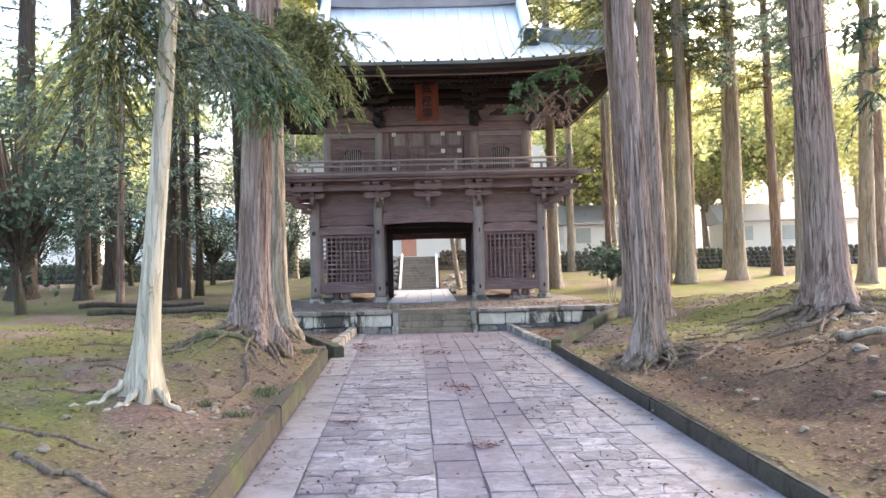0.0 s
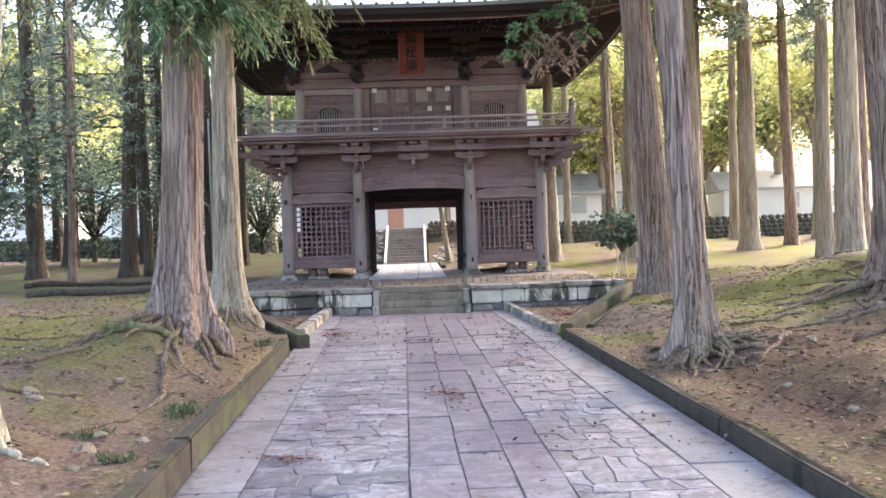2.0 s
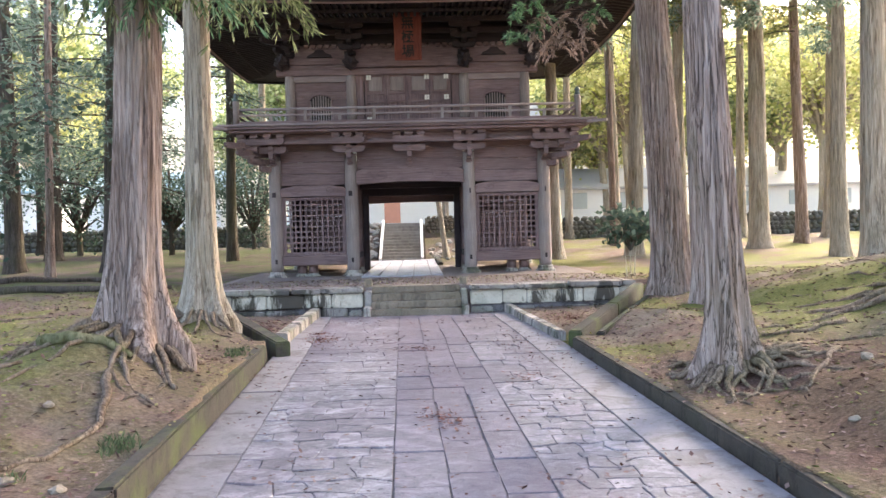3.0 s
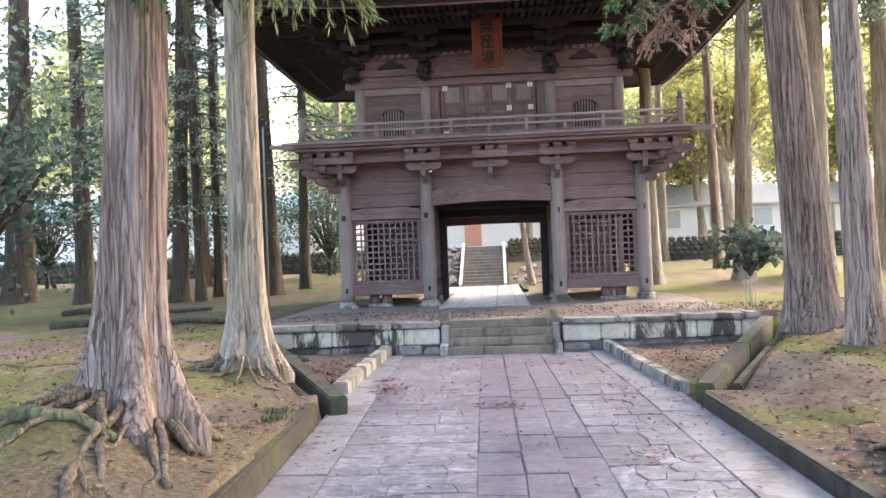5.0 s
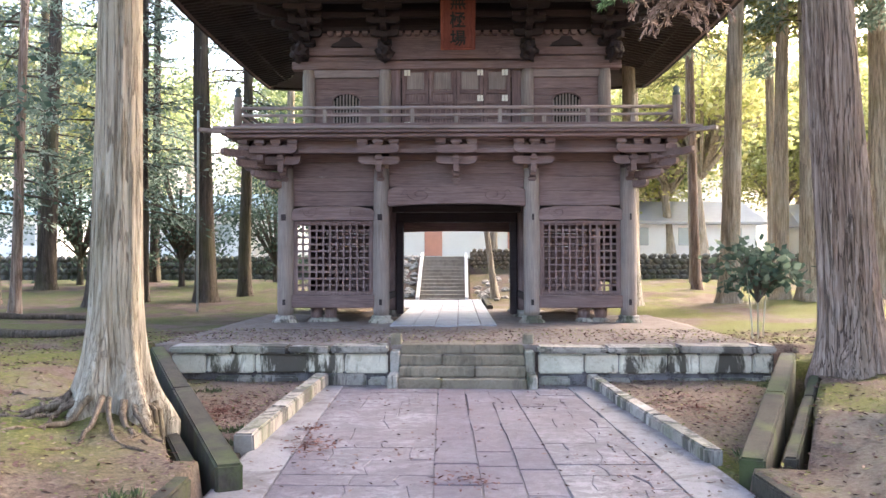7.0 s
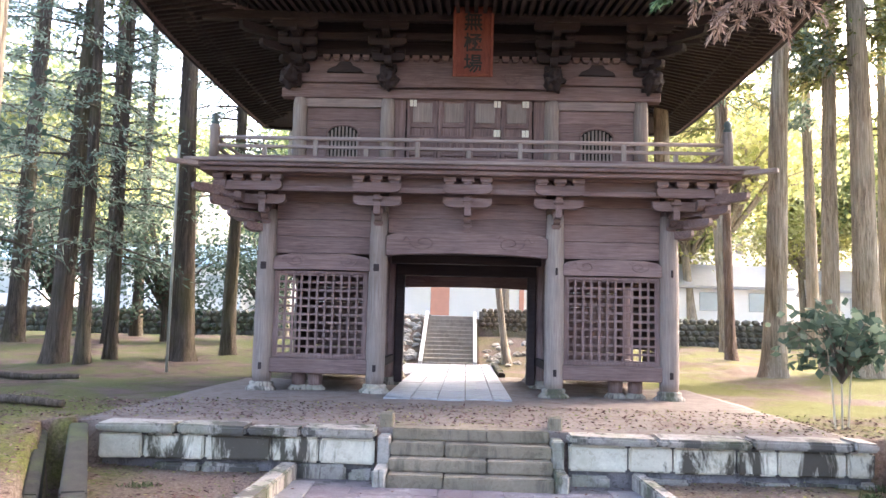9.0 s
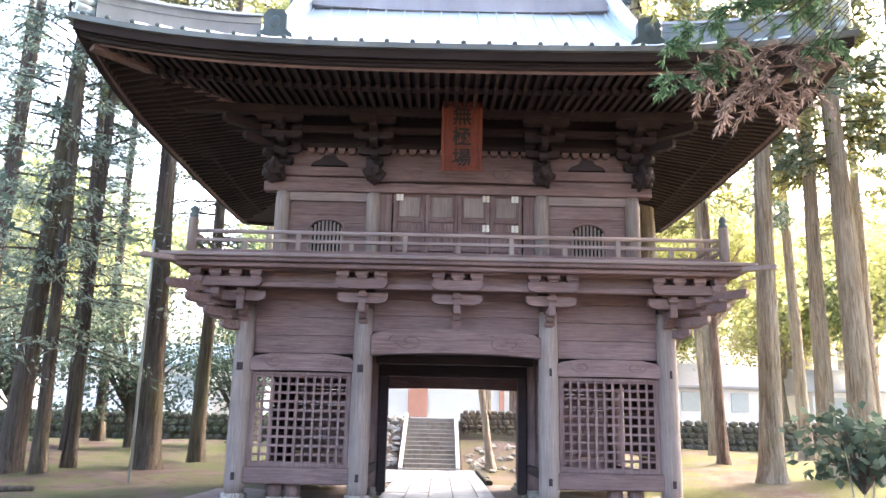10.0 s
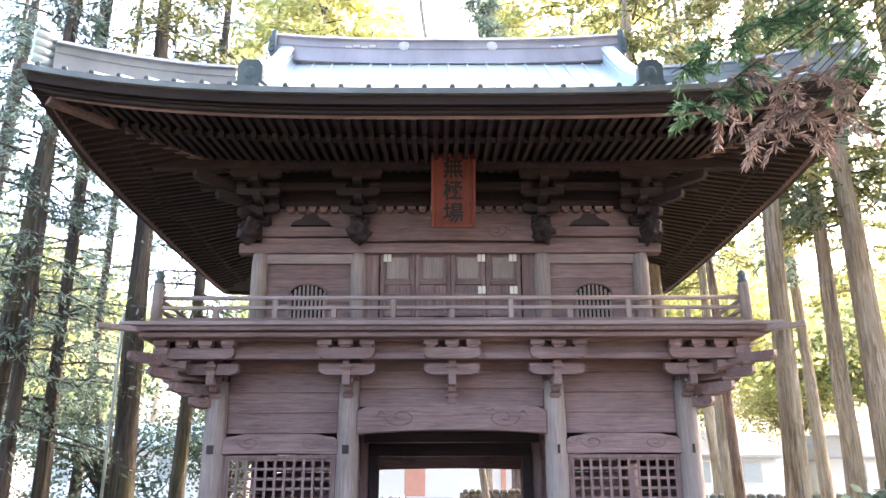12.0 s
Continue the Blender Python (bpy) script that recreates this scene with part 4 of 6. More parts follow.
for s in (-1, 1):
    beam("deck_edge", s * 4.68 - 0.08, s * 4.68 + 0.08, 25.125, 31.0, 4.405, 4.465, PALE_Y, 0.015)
    bm = bmesh.new()
    block(bm, -0.3, 0.42, -0.05, 0.05, -0.04, 0.04, 0.01, Matrix.Translation((s * 4.72, 25.0, 4.36)) @ Matrix.Rotation(radians(-35 if s > 0 else 215), 4, "Z"))
    part("corner_plank", bm, PALE_X, G)
RX, RY = 4.4, 25.2
rail = new("balcony_railing")
rail.parent = G
tagged(rail, "low timber balcony railing with finial posts")


def rod(name, a, b, r, mat, parent):
    bm = bmesh.new()
    tube(bm, [a, Vector(a).lerp(Vector(b), 0.5), b], [r, r, r], 10)
    return part(name, bm, mat, parent, smooth=True)


rod("handrail", (-RX, RY, 4.86), (RX, RY, 4.86), 0.034, PALE_X, rail)
part("mid_rail", boxed(-RX, RX, RY - 0.03, RY + 0.03, 4.685, 4.735, 0.006), PALE_X, rail)
part("bottom_rail", boxed(-RX, RX, RY - 0.05, RY + 0.05, 4.472, 4.55, 0.008), WOOD_X, rail)
for s in (-1, 1):
    rod("handrail", (s * RX, RY, 4.86), (s * RX, 30.8, 4.86), 0.034, PALE_Y, rail)
    part("mid_rail", boxed(s * RX - 0.03, s * RX + 0.03, RY, 30.8, 4.685, 4.735, 0.006), PALE_Y, rail)
    part("bottom_rail", boxed(s * RX - 0.05, s * RX + 0.05, RY, 30.8, 4.472, 4.55, 0.008), WOOD_Y, rail)
    bm = bmesh.new()
    lathe(bm, [(0.085, 4.47), (0.085, 5.06), (0.07, 5.08)], (s * RX, RY, 0), 16)
    newel = part("newel_post", bm, PALE_Z, rail, "", True)
    bm = bmesh.new()
    lathe(bm, [(0.072, 5.08), (0.075, 5.13), (0.05, 5.15), (0.06, 5.18), (0.072, 5.215), (0.055, 5.255), (0.012, 5.29)], (s * RX, RY, 0), 14)
    part("finial", bm, ORNAMENT, newel, "dark bronze onion finial", True)
    for k in range(1, 7):
        part("baluster", boxed(s * RX - 0.035, s * RX + 0.035, RY + 0.9 * k - 0.035, RY + 0.9 * k + 0.035, 4.55, 4.69 if k % 2 else 4.83, 0.005), PALE_Z, rail)
for k in range(1, 10):
    x = -RX + 0.88 * k
    part("baluster", boxed(x - 0.038, x + 0.038, RY - 0.035, RY + 0.035, 4.55, 4.684 if k % 2 else 4.83, 0.005), PALE_Z, rail)

# ---- upper storey ----
UY = 26.43
for y in (UY, 29.57):
    for x in (-3.2, -1.54, 1.54, 3.2):
        bm = bmesh.new()
        lathe(bm, [(0.135, 4.4), (0.135, 5.75), (0.12, 5.92)], (x, y, 0), 20)
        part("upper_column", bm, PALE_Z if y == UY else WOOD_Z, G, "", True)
for s in (-1, 1):
    a, b = (-3.07, -1.67) if s < 0 else (1.67, 3.07)
    cx = s * 2.38
    wl, wr = cx - 0.31, cx + 0.31
    for z0, z1 in ((4.4, 4.72), (4.73, 5.08), (5.085, 5.35)):
        for p, q in ((a, wl), (wr, b)):
            part("wall_board", boxed(p, q, UY, UY + 0.05, z0, z1, 0.006), WOOD_X, G)
    part("wall_board", boxed(wl + 0.001, wr - 0.001, UY, UY + 0.05, 4.4, 4.6, 0.006), WOOD_X, G)
    # the board over the window is cut to a cusped arch
    arch = [(-0.31, 0.0)] + [(-0.31 * math.cos(math.pi * k / 16), 0.02 + 0.2 * math.sin(math.pi * k / 16) ** 0.8) for k in range(1, 16)] + [(0.31, 0.0), (0.31, 0.3), (-0.31, 0.3)]
    bm = bmesh.new()
    outline(bm, [(cx + x, 5.2 + z) for x, z in arch], 0.05, Matrix.Translation((0, UY + 0.025, 0)))
    for p, q in ((a, wl - 0.001), (wr + 0.001, b)):
        block(bm, p, q, UY, UY + 0.05, 5.355, 5.5)
    part("wall_board", bm, WOOD_X, G)
    part("wall_board", boxed(a, b, UY + 0.004, UY + 0.05, 5.505, 5.75, 0.006), WOOD_X, G)
    part("head_rail", boxed(a - 0.02, b + 0.02, UY - 0.05, UY + 0.05, 5.755, 5.922, 0.008), PALE_X, G)
    # black sheet behind the bars stands in for the unlit room
    win = part("arched_window", boxed(wl - 0.005, wr + 0.005, UY + 0.16, UY + 0.18, 4.6, 5.5, 0.0), INK_AND_DARK, G, "arched window with upright bars")
    for k in range(9):
        x = wl + 0.62 * (k + 0.5) / 9
        top = 5.22 + 0.19 * math.sin(math.pi * (k + 0.5) / 9) ** 0.8
        part("window_bar", boxed(x - 0.017, x + 0.017, UY + 0.01, UY + 0.045, 4.6, top, 0.004), PALE_Z, win)
    part("window_rail", boxed(wl, wr, UY + 0.006, UY + 0.05, 4.98, 5.01, 0.004), WOOD_X, win)
    bm = bmesh.new()
    tube(bm, [(cx - 0.31, UY - 0.005, 4.62)] + [(cx - 0.31 * math.cos(math.pi * k / 16), UY - 0.005, 5.22 + 0.2 * math.sin(math.pi * k / 16) ** 0.8) for k in range(17)] + [(cx + 0.31, UY - 0.005, 4.62)], [0.022] * 19, 6)
    part("window_frame", bm, WOOD_X, win)
    # blind panels beside the doors
    part("side_panel", boxed(min(s * 1.42, s * 1.2), max(s * 1.42, s * 1.2), UY, UY + 0.05, 4.4, 6.0, 0.006), WOOD_Z, G)
    part("upper_wall", boxed(s * 3.2 - 0.03, s * 3.2 + 0.03, UY + 0.1, 29.5, 4.4, 7.3, 0.0), WOOD_Y, G)
part("upper_wall", boxed(-3.2, 3.2, 29.5, 29.56, 4.4, 7.3, 0.0), WOOD_X, G)
part("inner_wall", boxed(-3.1, 3.1, UY + 0.2, UY + 0.24, 4.4, 5.8, 0.0), DARK_SHADE_X, G)


def door_leaf(x0, x1):
    y = UY - 0.01
    leaf = part("door_leaf", boxed(x0, x1, y + 0.03, y + 0.06, 4.42, 6.0, 0.0), WOOD_Z, G, "panelled timber door leaf")
    for a, b in ((x0, x0 + 0.07), (x1 - 0.07, x1)):
        part("stile", boxed(a + 0.002, b - 0.002, y - 0.01, y + 0.03, 4.42, 6.0, 0.006), WOOD_Z, leaf)
    for z0, z1 in ((4.42, 4.52), (4.86, 4.93), (5.18, 5.25), (5.4, 5.47), (5.9, 6.0)):
        part("door_rail", boxed(x0 + 0.07, x1 - 0.07, y - 0.006, y + 0.03, z0, z1, 0.006), WOOD_X, leaf)
    part("muntin", boxed((x0 + x1) / 2 - 0.03, (x0 + x1) / 2 + 0.03, y - 0.004, y + 0.03, 4.93, 5.4, 0.005), WOOD_Z, leaf)
    part("door_panel", boxed(x0 + 0.11, x1 - 0.11, y + 0.012, y + 0.032, 5.5, 5.87, 0.008), PALE_Z, leaf)
    return leaf


leaves = [door_leaf(-1.18 + 0.59 * k + 0.004, -1.18 + 0.59 * (k + 1) - 0.004) for k in range(4)]
for x, z, lf in ((-1.06, 5.86, 0), (0.52, 5.86, 2), (1.05, 5.86, 3), (0.52, 5.3, 2), (1.05, 5.3, 3), (-1.06, 4.72, 0), (0.52, 4.66, 2)):
    for dx in (-0.034, 0.034):
        part("hinge_plate", boxed(x + dx - 0.03, x + dx + 0.03, UY - 0.03, UY - 0.018, z - 0.065, z + 0.065, 0.004), PAPER, leaves[lf], "white metal hinge plate")

beam("tie_beam", -3.55, 3.55, UY - 0.1, UY + 0.1, 5.925, 6.1, label="head beam of the upper storey")
beam("wall_plank", -3.2, 3.2, UY - 0.02, UY + 0.06, 6.105, 6.22)
beam("tie_beam", -3.5, 3.5, UY - 0.09, UY + 0.09, 6.225, 6.4)
beam("wall_plank", -3.2, 3.2, UY, UY + 0.06, 6.405, 6.75)
# from here up the beams take the darker copy, holding the eaves' shade
beam("tie_beam", -3.5, 3.5, UY - 0.08, UY + 0.08, 6.755, 6.88, DARK_SHADE_X)
beam("wall_plank", -3.2, 3.2, UY, UY + 0.06, 6.885, 7.5, DARK_SHADE_X)
beam("purlin", -4.9, 4.9, 25.62, 25.78, 7.16, 7.32, DARK_SHADE_X)
beam("purlin", -4.2, 4.2, 26.02, 26.14, 6.95, 7.08, DARK_SHADE_X)
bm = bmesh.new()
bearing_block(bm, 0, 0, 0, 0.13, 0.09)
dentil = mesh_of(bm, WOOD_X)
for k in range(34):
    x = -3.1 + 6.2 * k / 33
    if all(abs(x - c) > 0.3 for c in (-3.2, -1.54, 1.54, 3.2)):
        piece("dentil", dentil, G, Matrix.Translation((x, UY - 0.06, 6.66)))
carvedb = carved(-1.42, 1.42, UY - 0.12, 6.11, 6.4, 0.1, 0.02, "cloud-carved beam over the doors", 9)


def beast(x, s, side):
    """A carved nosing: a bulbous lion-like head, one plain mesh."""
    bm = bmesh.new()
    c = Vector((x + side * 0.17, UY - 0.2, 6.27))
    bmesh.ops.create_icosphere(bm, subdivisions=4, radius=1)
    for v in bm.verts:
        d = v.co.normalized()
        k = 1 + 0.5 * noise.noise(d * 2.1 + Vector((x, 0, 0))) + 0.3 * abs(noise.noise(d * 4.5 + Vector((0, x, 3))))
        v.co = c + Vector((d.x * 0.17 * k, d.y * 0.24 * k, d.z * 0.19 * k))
    part("carved_nosing", bm, DARK_SHADE_X, G, "weathered carved beast-head nosing", True)


# Upper sets use the darker timber, so the eaves' shade is in their colour.
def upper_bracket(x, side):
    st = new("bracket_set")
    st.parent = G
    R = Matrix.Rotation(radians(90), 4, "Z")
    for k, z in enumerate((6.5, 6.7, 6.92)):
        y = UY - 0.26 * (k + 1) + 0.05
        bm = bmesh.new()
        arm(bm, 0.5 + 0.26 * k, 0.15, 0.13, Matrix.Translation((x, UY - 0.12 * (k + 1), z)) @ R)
        part("bracket_arm", bm, DARK_SHADE_Y, st)
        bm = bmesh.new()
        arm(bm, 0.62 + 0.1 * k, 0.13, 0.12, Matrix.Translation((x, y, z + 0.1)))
        part("bracket_arm", bm, DARK_SHADE_X, st)
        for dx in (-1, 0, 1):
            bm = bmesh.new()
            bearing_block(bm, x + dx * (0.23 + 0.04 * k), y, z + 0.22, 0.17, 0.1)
            part("bearing_block", bm, DARK_SHADE_X, st)
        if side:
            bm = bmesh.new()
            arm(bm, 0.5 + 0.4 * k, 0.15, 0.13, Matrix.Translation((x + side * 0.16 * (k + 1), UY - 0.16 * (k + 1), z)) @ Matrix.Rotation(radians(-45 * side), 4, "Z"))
            part("bracket_arm", bm, DARK_SHADE_X, st)
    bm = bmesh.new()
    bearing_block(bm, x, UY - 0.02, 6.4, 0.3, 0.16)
    part("bearing_block", bm, DARK_SHADE_X, st)


for x, side in ((-3.2, -1), (-1.54, 0), (1.54, 0), (3.2, 1)):
    upper_bracket(x, side)
    beast(x, 1, side)
for x in (-2.37, 2.37):
    bm = bmesh.new()
    pts = [(-0.34, 0), (0.34, 0), (0.3, 0.06), (0.16, 0.12), (0.1, 0.2), (-0.1, 0.2), (-0.16, 0.12), (-0.3, 0.06)]
    outline(bm, [(x + a, 6.42 + b) for a, b in pts], 0.1, Matrix.Translation((0, UY - 0.05, 0)))
    part("frog_leg_strut", bm, DARK_SHADE_X, G)

# ---- the plaque ----
plaque = thing("name_plaque", "red-stained wooden name plaque with black brushed characters", "plaque", (0.04, 25.72, 6.16))
PT = Matrix.Rotation(radians(14), 4, "X")
bm = bmesh.new()
block(bm, -0.33, 0.33, 0, 0.05, 0, 1.22, 0.008, PT)
part("board", bm, PLAQUE, plaque)
for a in ((-0.36, -0.3, 0, 1.22), (0.3, 0.36, 0, 1.22), (-0.299, 0.299, 0, 0.055), (-0.299, 0.299, 1.165, 1.22)):
    bm = bmesh.new()
    block(bm, a[0], a[1], -0.035, 0.03, a[2], a[3], 0.012, PT)
    part("plaque_frame", bm, PLAQUE, plaque)
for k, ch in enumerate("\u7121\u6975\u5834"):
    cu = bpy.data.curves.new("character", "FONT")
    cu.body, cu.size, cu.align_x, cu.extrude, cu.offset = ch, 0.34, "CENTER", 0.004, 0.006
    tmp = bpy.data.objects.new("tmp", cu)
    scene.collection.objects.link(tmp)
    me = bpy.data.meshes.new_from_object(tmp.evaluated_get(bpy.context.evaluated_depsgraph_get()))
    bpy.data.objects.remove(tmp)
    me.materials.clear()
    me.materials.append(INK_AND_DARK)
    ob = new("character", me)
    ob.parent = plaque
    ob.matrix_basis = PT @ Matrix.Translation((0.0, -0.012, 0.84 - 0.365 * k)) @ Matrix.Rotation(radians(90), 4, "X")

# ---- roof ----
EX, EY0, EY1, RZ = 6.08, 23.58, 32.42, 10.54
DEEP = 1.45  # the eaves reach further behind the ridge than before it
V1 = 0.46
roof = new("roof")
roof.parent = G
tagged(roof, "pale blue copper hip-and-gable roof with upturned corners")


def edge_z(s):
    return 7.5 + 0.4 * abs(s) ** 3.2


def prof(v):
    return (RZ - 7.5) * (0.62 * v + 0.38 * v * v)


def half_x(v):
    return EX - (EX - 3.55) * min(v / V1, 1)


def slope(s, v, side):
    """A place on the roof: s along the eave from -1 to 1, v from the eave to the ridge."""
    lift = (edge_z(s) - 7.5) * max(0.0, 1 - v / V1) ** 1.3
    z = 7.5 + lift + prof(v)
    far = 7.5 + 0.3 * lift + prof(v)
    run = (28 - EY0) * v
    if side == "front":
        return Vector((half_x(v) * s, EY0 + run, z))
    if side == "back":
        return Vector((-half_x(v) * s, 28 + (EY1 - run - 28) * DEEP, far))
    hy = (EY1 - EY0) / 2 - run
    x = EX - (EX - 3.55) * v / V1
    y = hy * s if side == "east" else -hy * s
    return Vector((x if side == "east" else -x, 28 + y * (DEEP if y > 0 else 1), far if y > 0 else z))


def sheet(side, vmax, dz=0.0, n=40, m=14):
    bm = bmesh.new()
    g = [[bm.verts.new(slope(-1 + 2 * i / n, vmax * j / m, side) + Vector((0, 0, dz))) for i in range(n + 1)] for j in range(m + 1)]
    for j in range(m):
        for i in range(n):
            bm.faces.new((g[j][i], g[j][i + 1], g[j + 1][i + 1], g[j + 1][i]))
    return bm


for side, vmax in (("front", 1), ("back", 1), ("east", V1), ("west", V1)):
    part("roof_sheet", sheet(side, vmax), ROOF, roof, smooth=True)
    # rolled seams up the slope, each ending in a round cap at the eave
    bm = bmesh.new()
    count = 31 if side in ("front", "back") else 23
    caps = []
    for k in range(count):
        xk = -EX + 2 * EX * (k + 0.5) / count if side in ("front", "back") else (-1 + 2 * (k + 0.5) / count) * 4.42
        full = EX if side in ("front", "back") else 4.42
        pts = []
        for j in range(9):
            v = vmax * j / 8
            hw = half_x(v) if side in ("front", "back") else 4.42 * (1 - v)
            if abs(xk) > hw:
                break
            pts.append(slope(xk / hw, v, side) + Vector((0, 0, 0.012)))
        if len(pts) > 1:
            tube(bm, pts, [0.026] * len(pts), 6)
        caps.append(slope(xk / full, 0, side))
    tagged(part("roof_seams", bm, ROOF, roof), kind="stuff")
    if side != "back":
        cap = bmesh.new()
        lathe(cap, [(0.034, -0.03), (0.04, 0.0), (0.03, 0.02)], (0, 0, 0), 10)
        me = mesh_of(cap, ORNAMENT, True)
        turn = {"front": Matrix.Rotation(radians(90), 4, "X"), "east": Matrix.Rotation(radians(90), 4, "Y"), "west": Matrix.Rotation(radians(-90), 4, "Y")}[side]
        for c in caps:
            piece("seam_cap", me, roof, Matrix.Translation(c + Vector((0, 0, 0.02))) @ turn)

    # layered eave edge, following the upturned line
    for name, out, z0, z1, inn, mat in (("eave_rim", 0.02, -0.1, -0.012, 0.25, HIP_METAL), ("eave_board", -0.05, -0.24, -0.1, 0.35, DARK_SHADE_X), ("eave_strip", -0.13, -0.34, -0.24, 0.3, DARK_SHADE_X)):
        bm = bmesh.new()
        n = 40
        dirs = {"front": Vector((0, -1, 0)), "back": Vector((0, 1, 0)), "east": Vector((1, 0, 0)), "west": Vector((-1, 0, 0))}[side]
        rings = []
        for i in range(n + 1):
            s = -1 + 2 * i / n
            p = slope(s, 0, side)
            along = slope(min(1, s + 0.01), 0, side) - slope(max(-1, s - 0.01), 0, side)
            along.z = 0
            along.normalize()
            rings.append([bm.verts.new(p + dirs * o + along * s * (o if abs(s) == 1 else 0) + Vector((0, 0, z))) for o, z in ((out, z0), (out, z1), (-inn, z1), (-inn, z0))])
        for a, b in zip(rings, rings[1:]):
            for k in range(4):
                bm.faces.new((a[k], b[k], b[(k + 1) % 4], a[(k + 1) % 4]))
        part(name, bm, mat, roof)

    # soffit and rafters, the eaves' shade put into their dark timber colour
    bm = bmesh.new()

    def under(s, u, drop=0.0):
        """Below the roof: u from the eave (0) in to the wall (1)."""
        p = slope(s, 0, side)
        c = Vector((s * 3.3, 26.3, 7.5)) if side == "front" else Vector((-s * 3.3, 29.7, 7.5)) if side == "back" else Vector((3.3, 28 + s * 1.7, 7.5)) if side == "east" else Vector((-3.3, 28 - s * 1.7, 7.5))
        q = p.lerp(c, u)
        q.z = (p.z - 0.3) * (1 - u) + 7.56 * u - 0.05 * math.sin(math.pi * u) + drop
        return q

    n = 30
    g = [[bm.verts.new(under(-1 + 2 * i / n, 0.03 + 0.97 * j / 6)) for i in range(n + 1)] for j in range(7)]
    for j in range(6):
        for i in range(n):
            bm.faces.new((g[j][i], g[j][i + 1], g[j + 1][i + 1], g[j + 1][i]))
    part("soffit", bm, DARK_SHADE_X, roof)
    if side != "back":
        unit = mesh_of(boxed(-0.035, 0.035, 0, 1, -0.045, 0.045, 0.0), DARK_SHADE_Y)
        half = EX if side == "front" else 4.42
        wall = 3.3 if side == "front" else 1.7
        count = 76 if side == "front" else 54
        for k in range(count):
            s = -1 + 2 * (k + 0.5) / count
            w = s * half
            # rafters run square to the eave; past the wall corner they stop at the hip
            reach = 1.0 if abs(w) < wall else max(0.05, (half - abs(w)) / (half - wall))
            for tier, (u0, u1, drop) in enumerate(((0.11, 0.42, -0.05), (0.3, 1.0, -0.15))):
                u1 = min(u1, reach)
                if u1 - u0 < 0.06:
                    continue
                def at(u):
                    hw = half + (wall - half) * u
                    q = under(max(-1, min(1, w / hw)), u, drop)
                    return q
                a, b = at(u0), at(u1)
                d = b - a
                m = Matrix.Translation(a) @ d.to_track_quat("Y", "Z").to_matrix().to_4x4() @ Matrix.Diagonal((1, d.length, 1, 1))
                piece("rafter", unit, roof, m)
        bm = bmesh.new()
        pts = [under(-0.99 + 1.98 * i / 24, 0.36, -0.13) for i in range(25)]
        tube(bm, pts, [0.06] * 25, 4)
        part("rafter_plate", bm, DARK_SHADE_X, roof)
        bm = bmesh.new()
        pts = [under(-0.97 + 1.94 * i / 24, 0.09, -0.04) for i in range(25)]
        tube(bm, pts, [0.06] * 25, 4)
        part("rafter_plate", bm, WOOD_X, roof)
for sx in (-1, 1):
    for yc, sy in ((EY0, 1), (28 + (EY1 - 28) * DEEP, -1)):
        bm = bmesh.new()
        a = Vector((sx * (EX - 0.28), yc + sy * 0.28, 7.5))
        b = Vector((sx * 3.4, 26.4 if sy > 0 else 29.6, 7.38))
        d = b - a
        block(bm, -0.085, 0.085, 0, 1, -0.1, 0.08, 0.0, Matrix.Translation(a) @ d.to_track_quat("Y", "Z").to_matrix().to_4x4() @ Matrix.Diagonal((1, d.length, 1, 1)))
        part("hip_rafter", bm, WOOD_Y, roof, "heavy corner hip rafter")

# ridges
def ridge_run(name, pts, w, h, mat, caps=True):
    bm = bmesh.new()
    rings = []
    for k, p in enumerate(pts):
        d = Vector(pts[min(k + 1, len(pts) - 1)]) - Vector(pts[max(k - 1, 0)])
        side = Vector((d.y, -d.x, 0)).normalized()
        rings.append([bm.verts.new(Vector(p) + side * a + Vector((0, 0, z))) for a, z in ((-w, -0.15), (-w, h * 0.35), (-w * 1.15, h * 0.38), (-w * 0.9, h * 0.42), (-w * 0.9, h * 0.75), (-w * 1.3, h * 0.8), (-w * 0.8, h), (w * 0.8, h), (w * 1.3, h * 0.8), (w * 0.9, h * 0.75), (w * 0.9, h * 0.42), (w * 1.15, h * 0.38), (w, h * 0.35), (w, -0.15))])
    for a, b in zip(rings, rings[1:]):
        for j in range(len(a)):
            bm.faces.new((a[j], b[j], b[(j + 1) % len(a)], a[(j + 1) % len(a)]))
    bm.faces.new(rings[0])
    bm.faces.new(rings[-1][::-1])
    return part(name, bm, mat, roof)


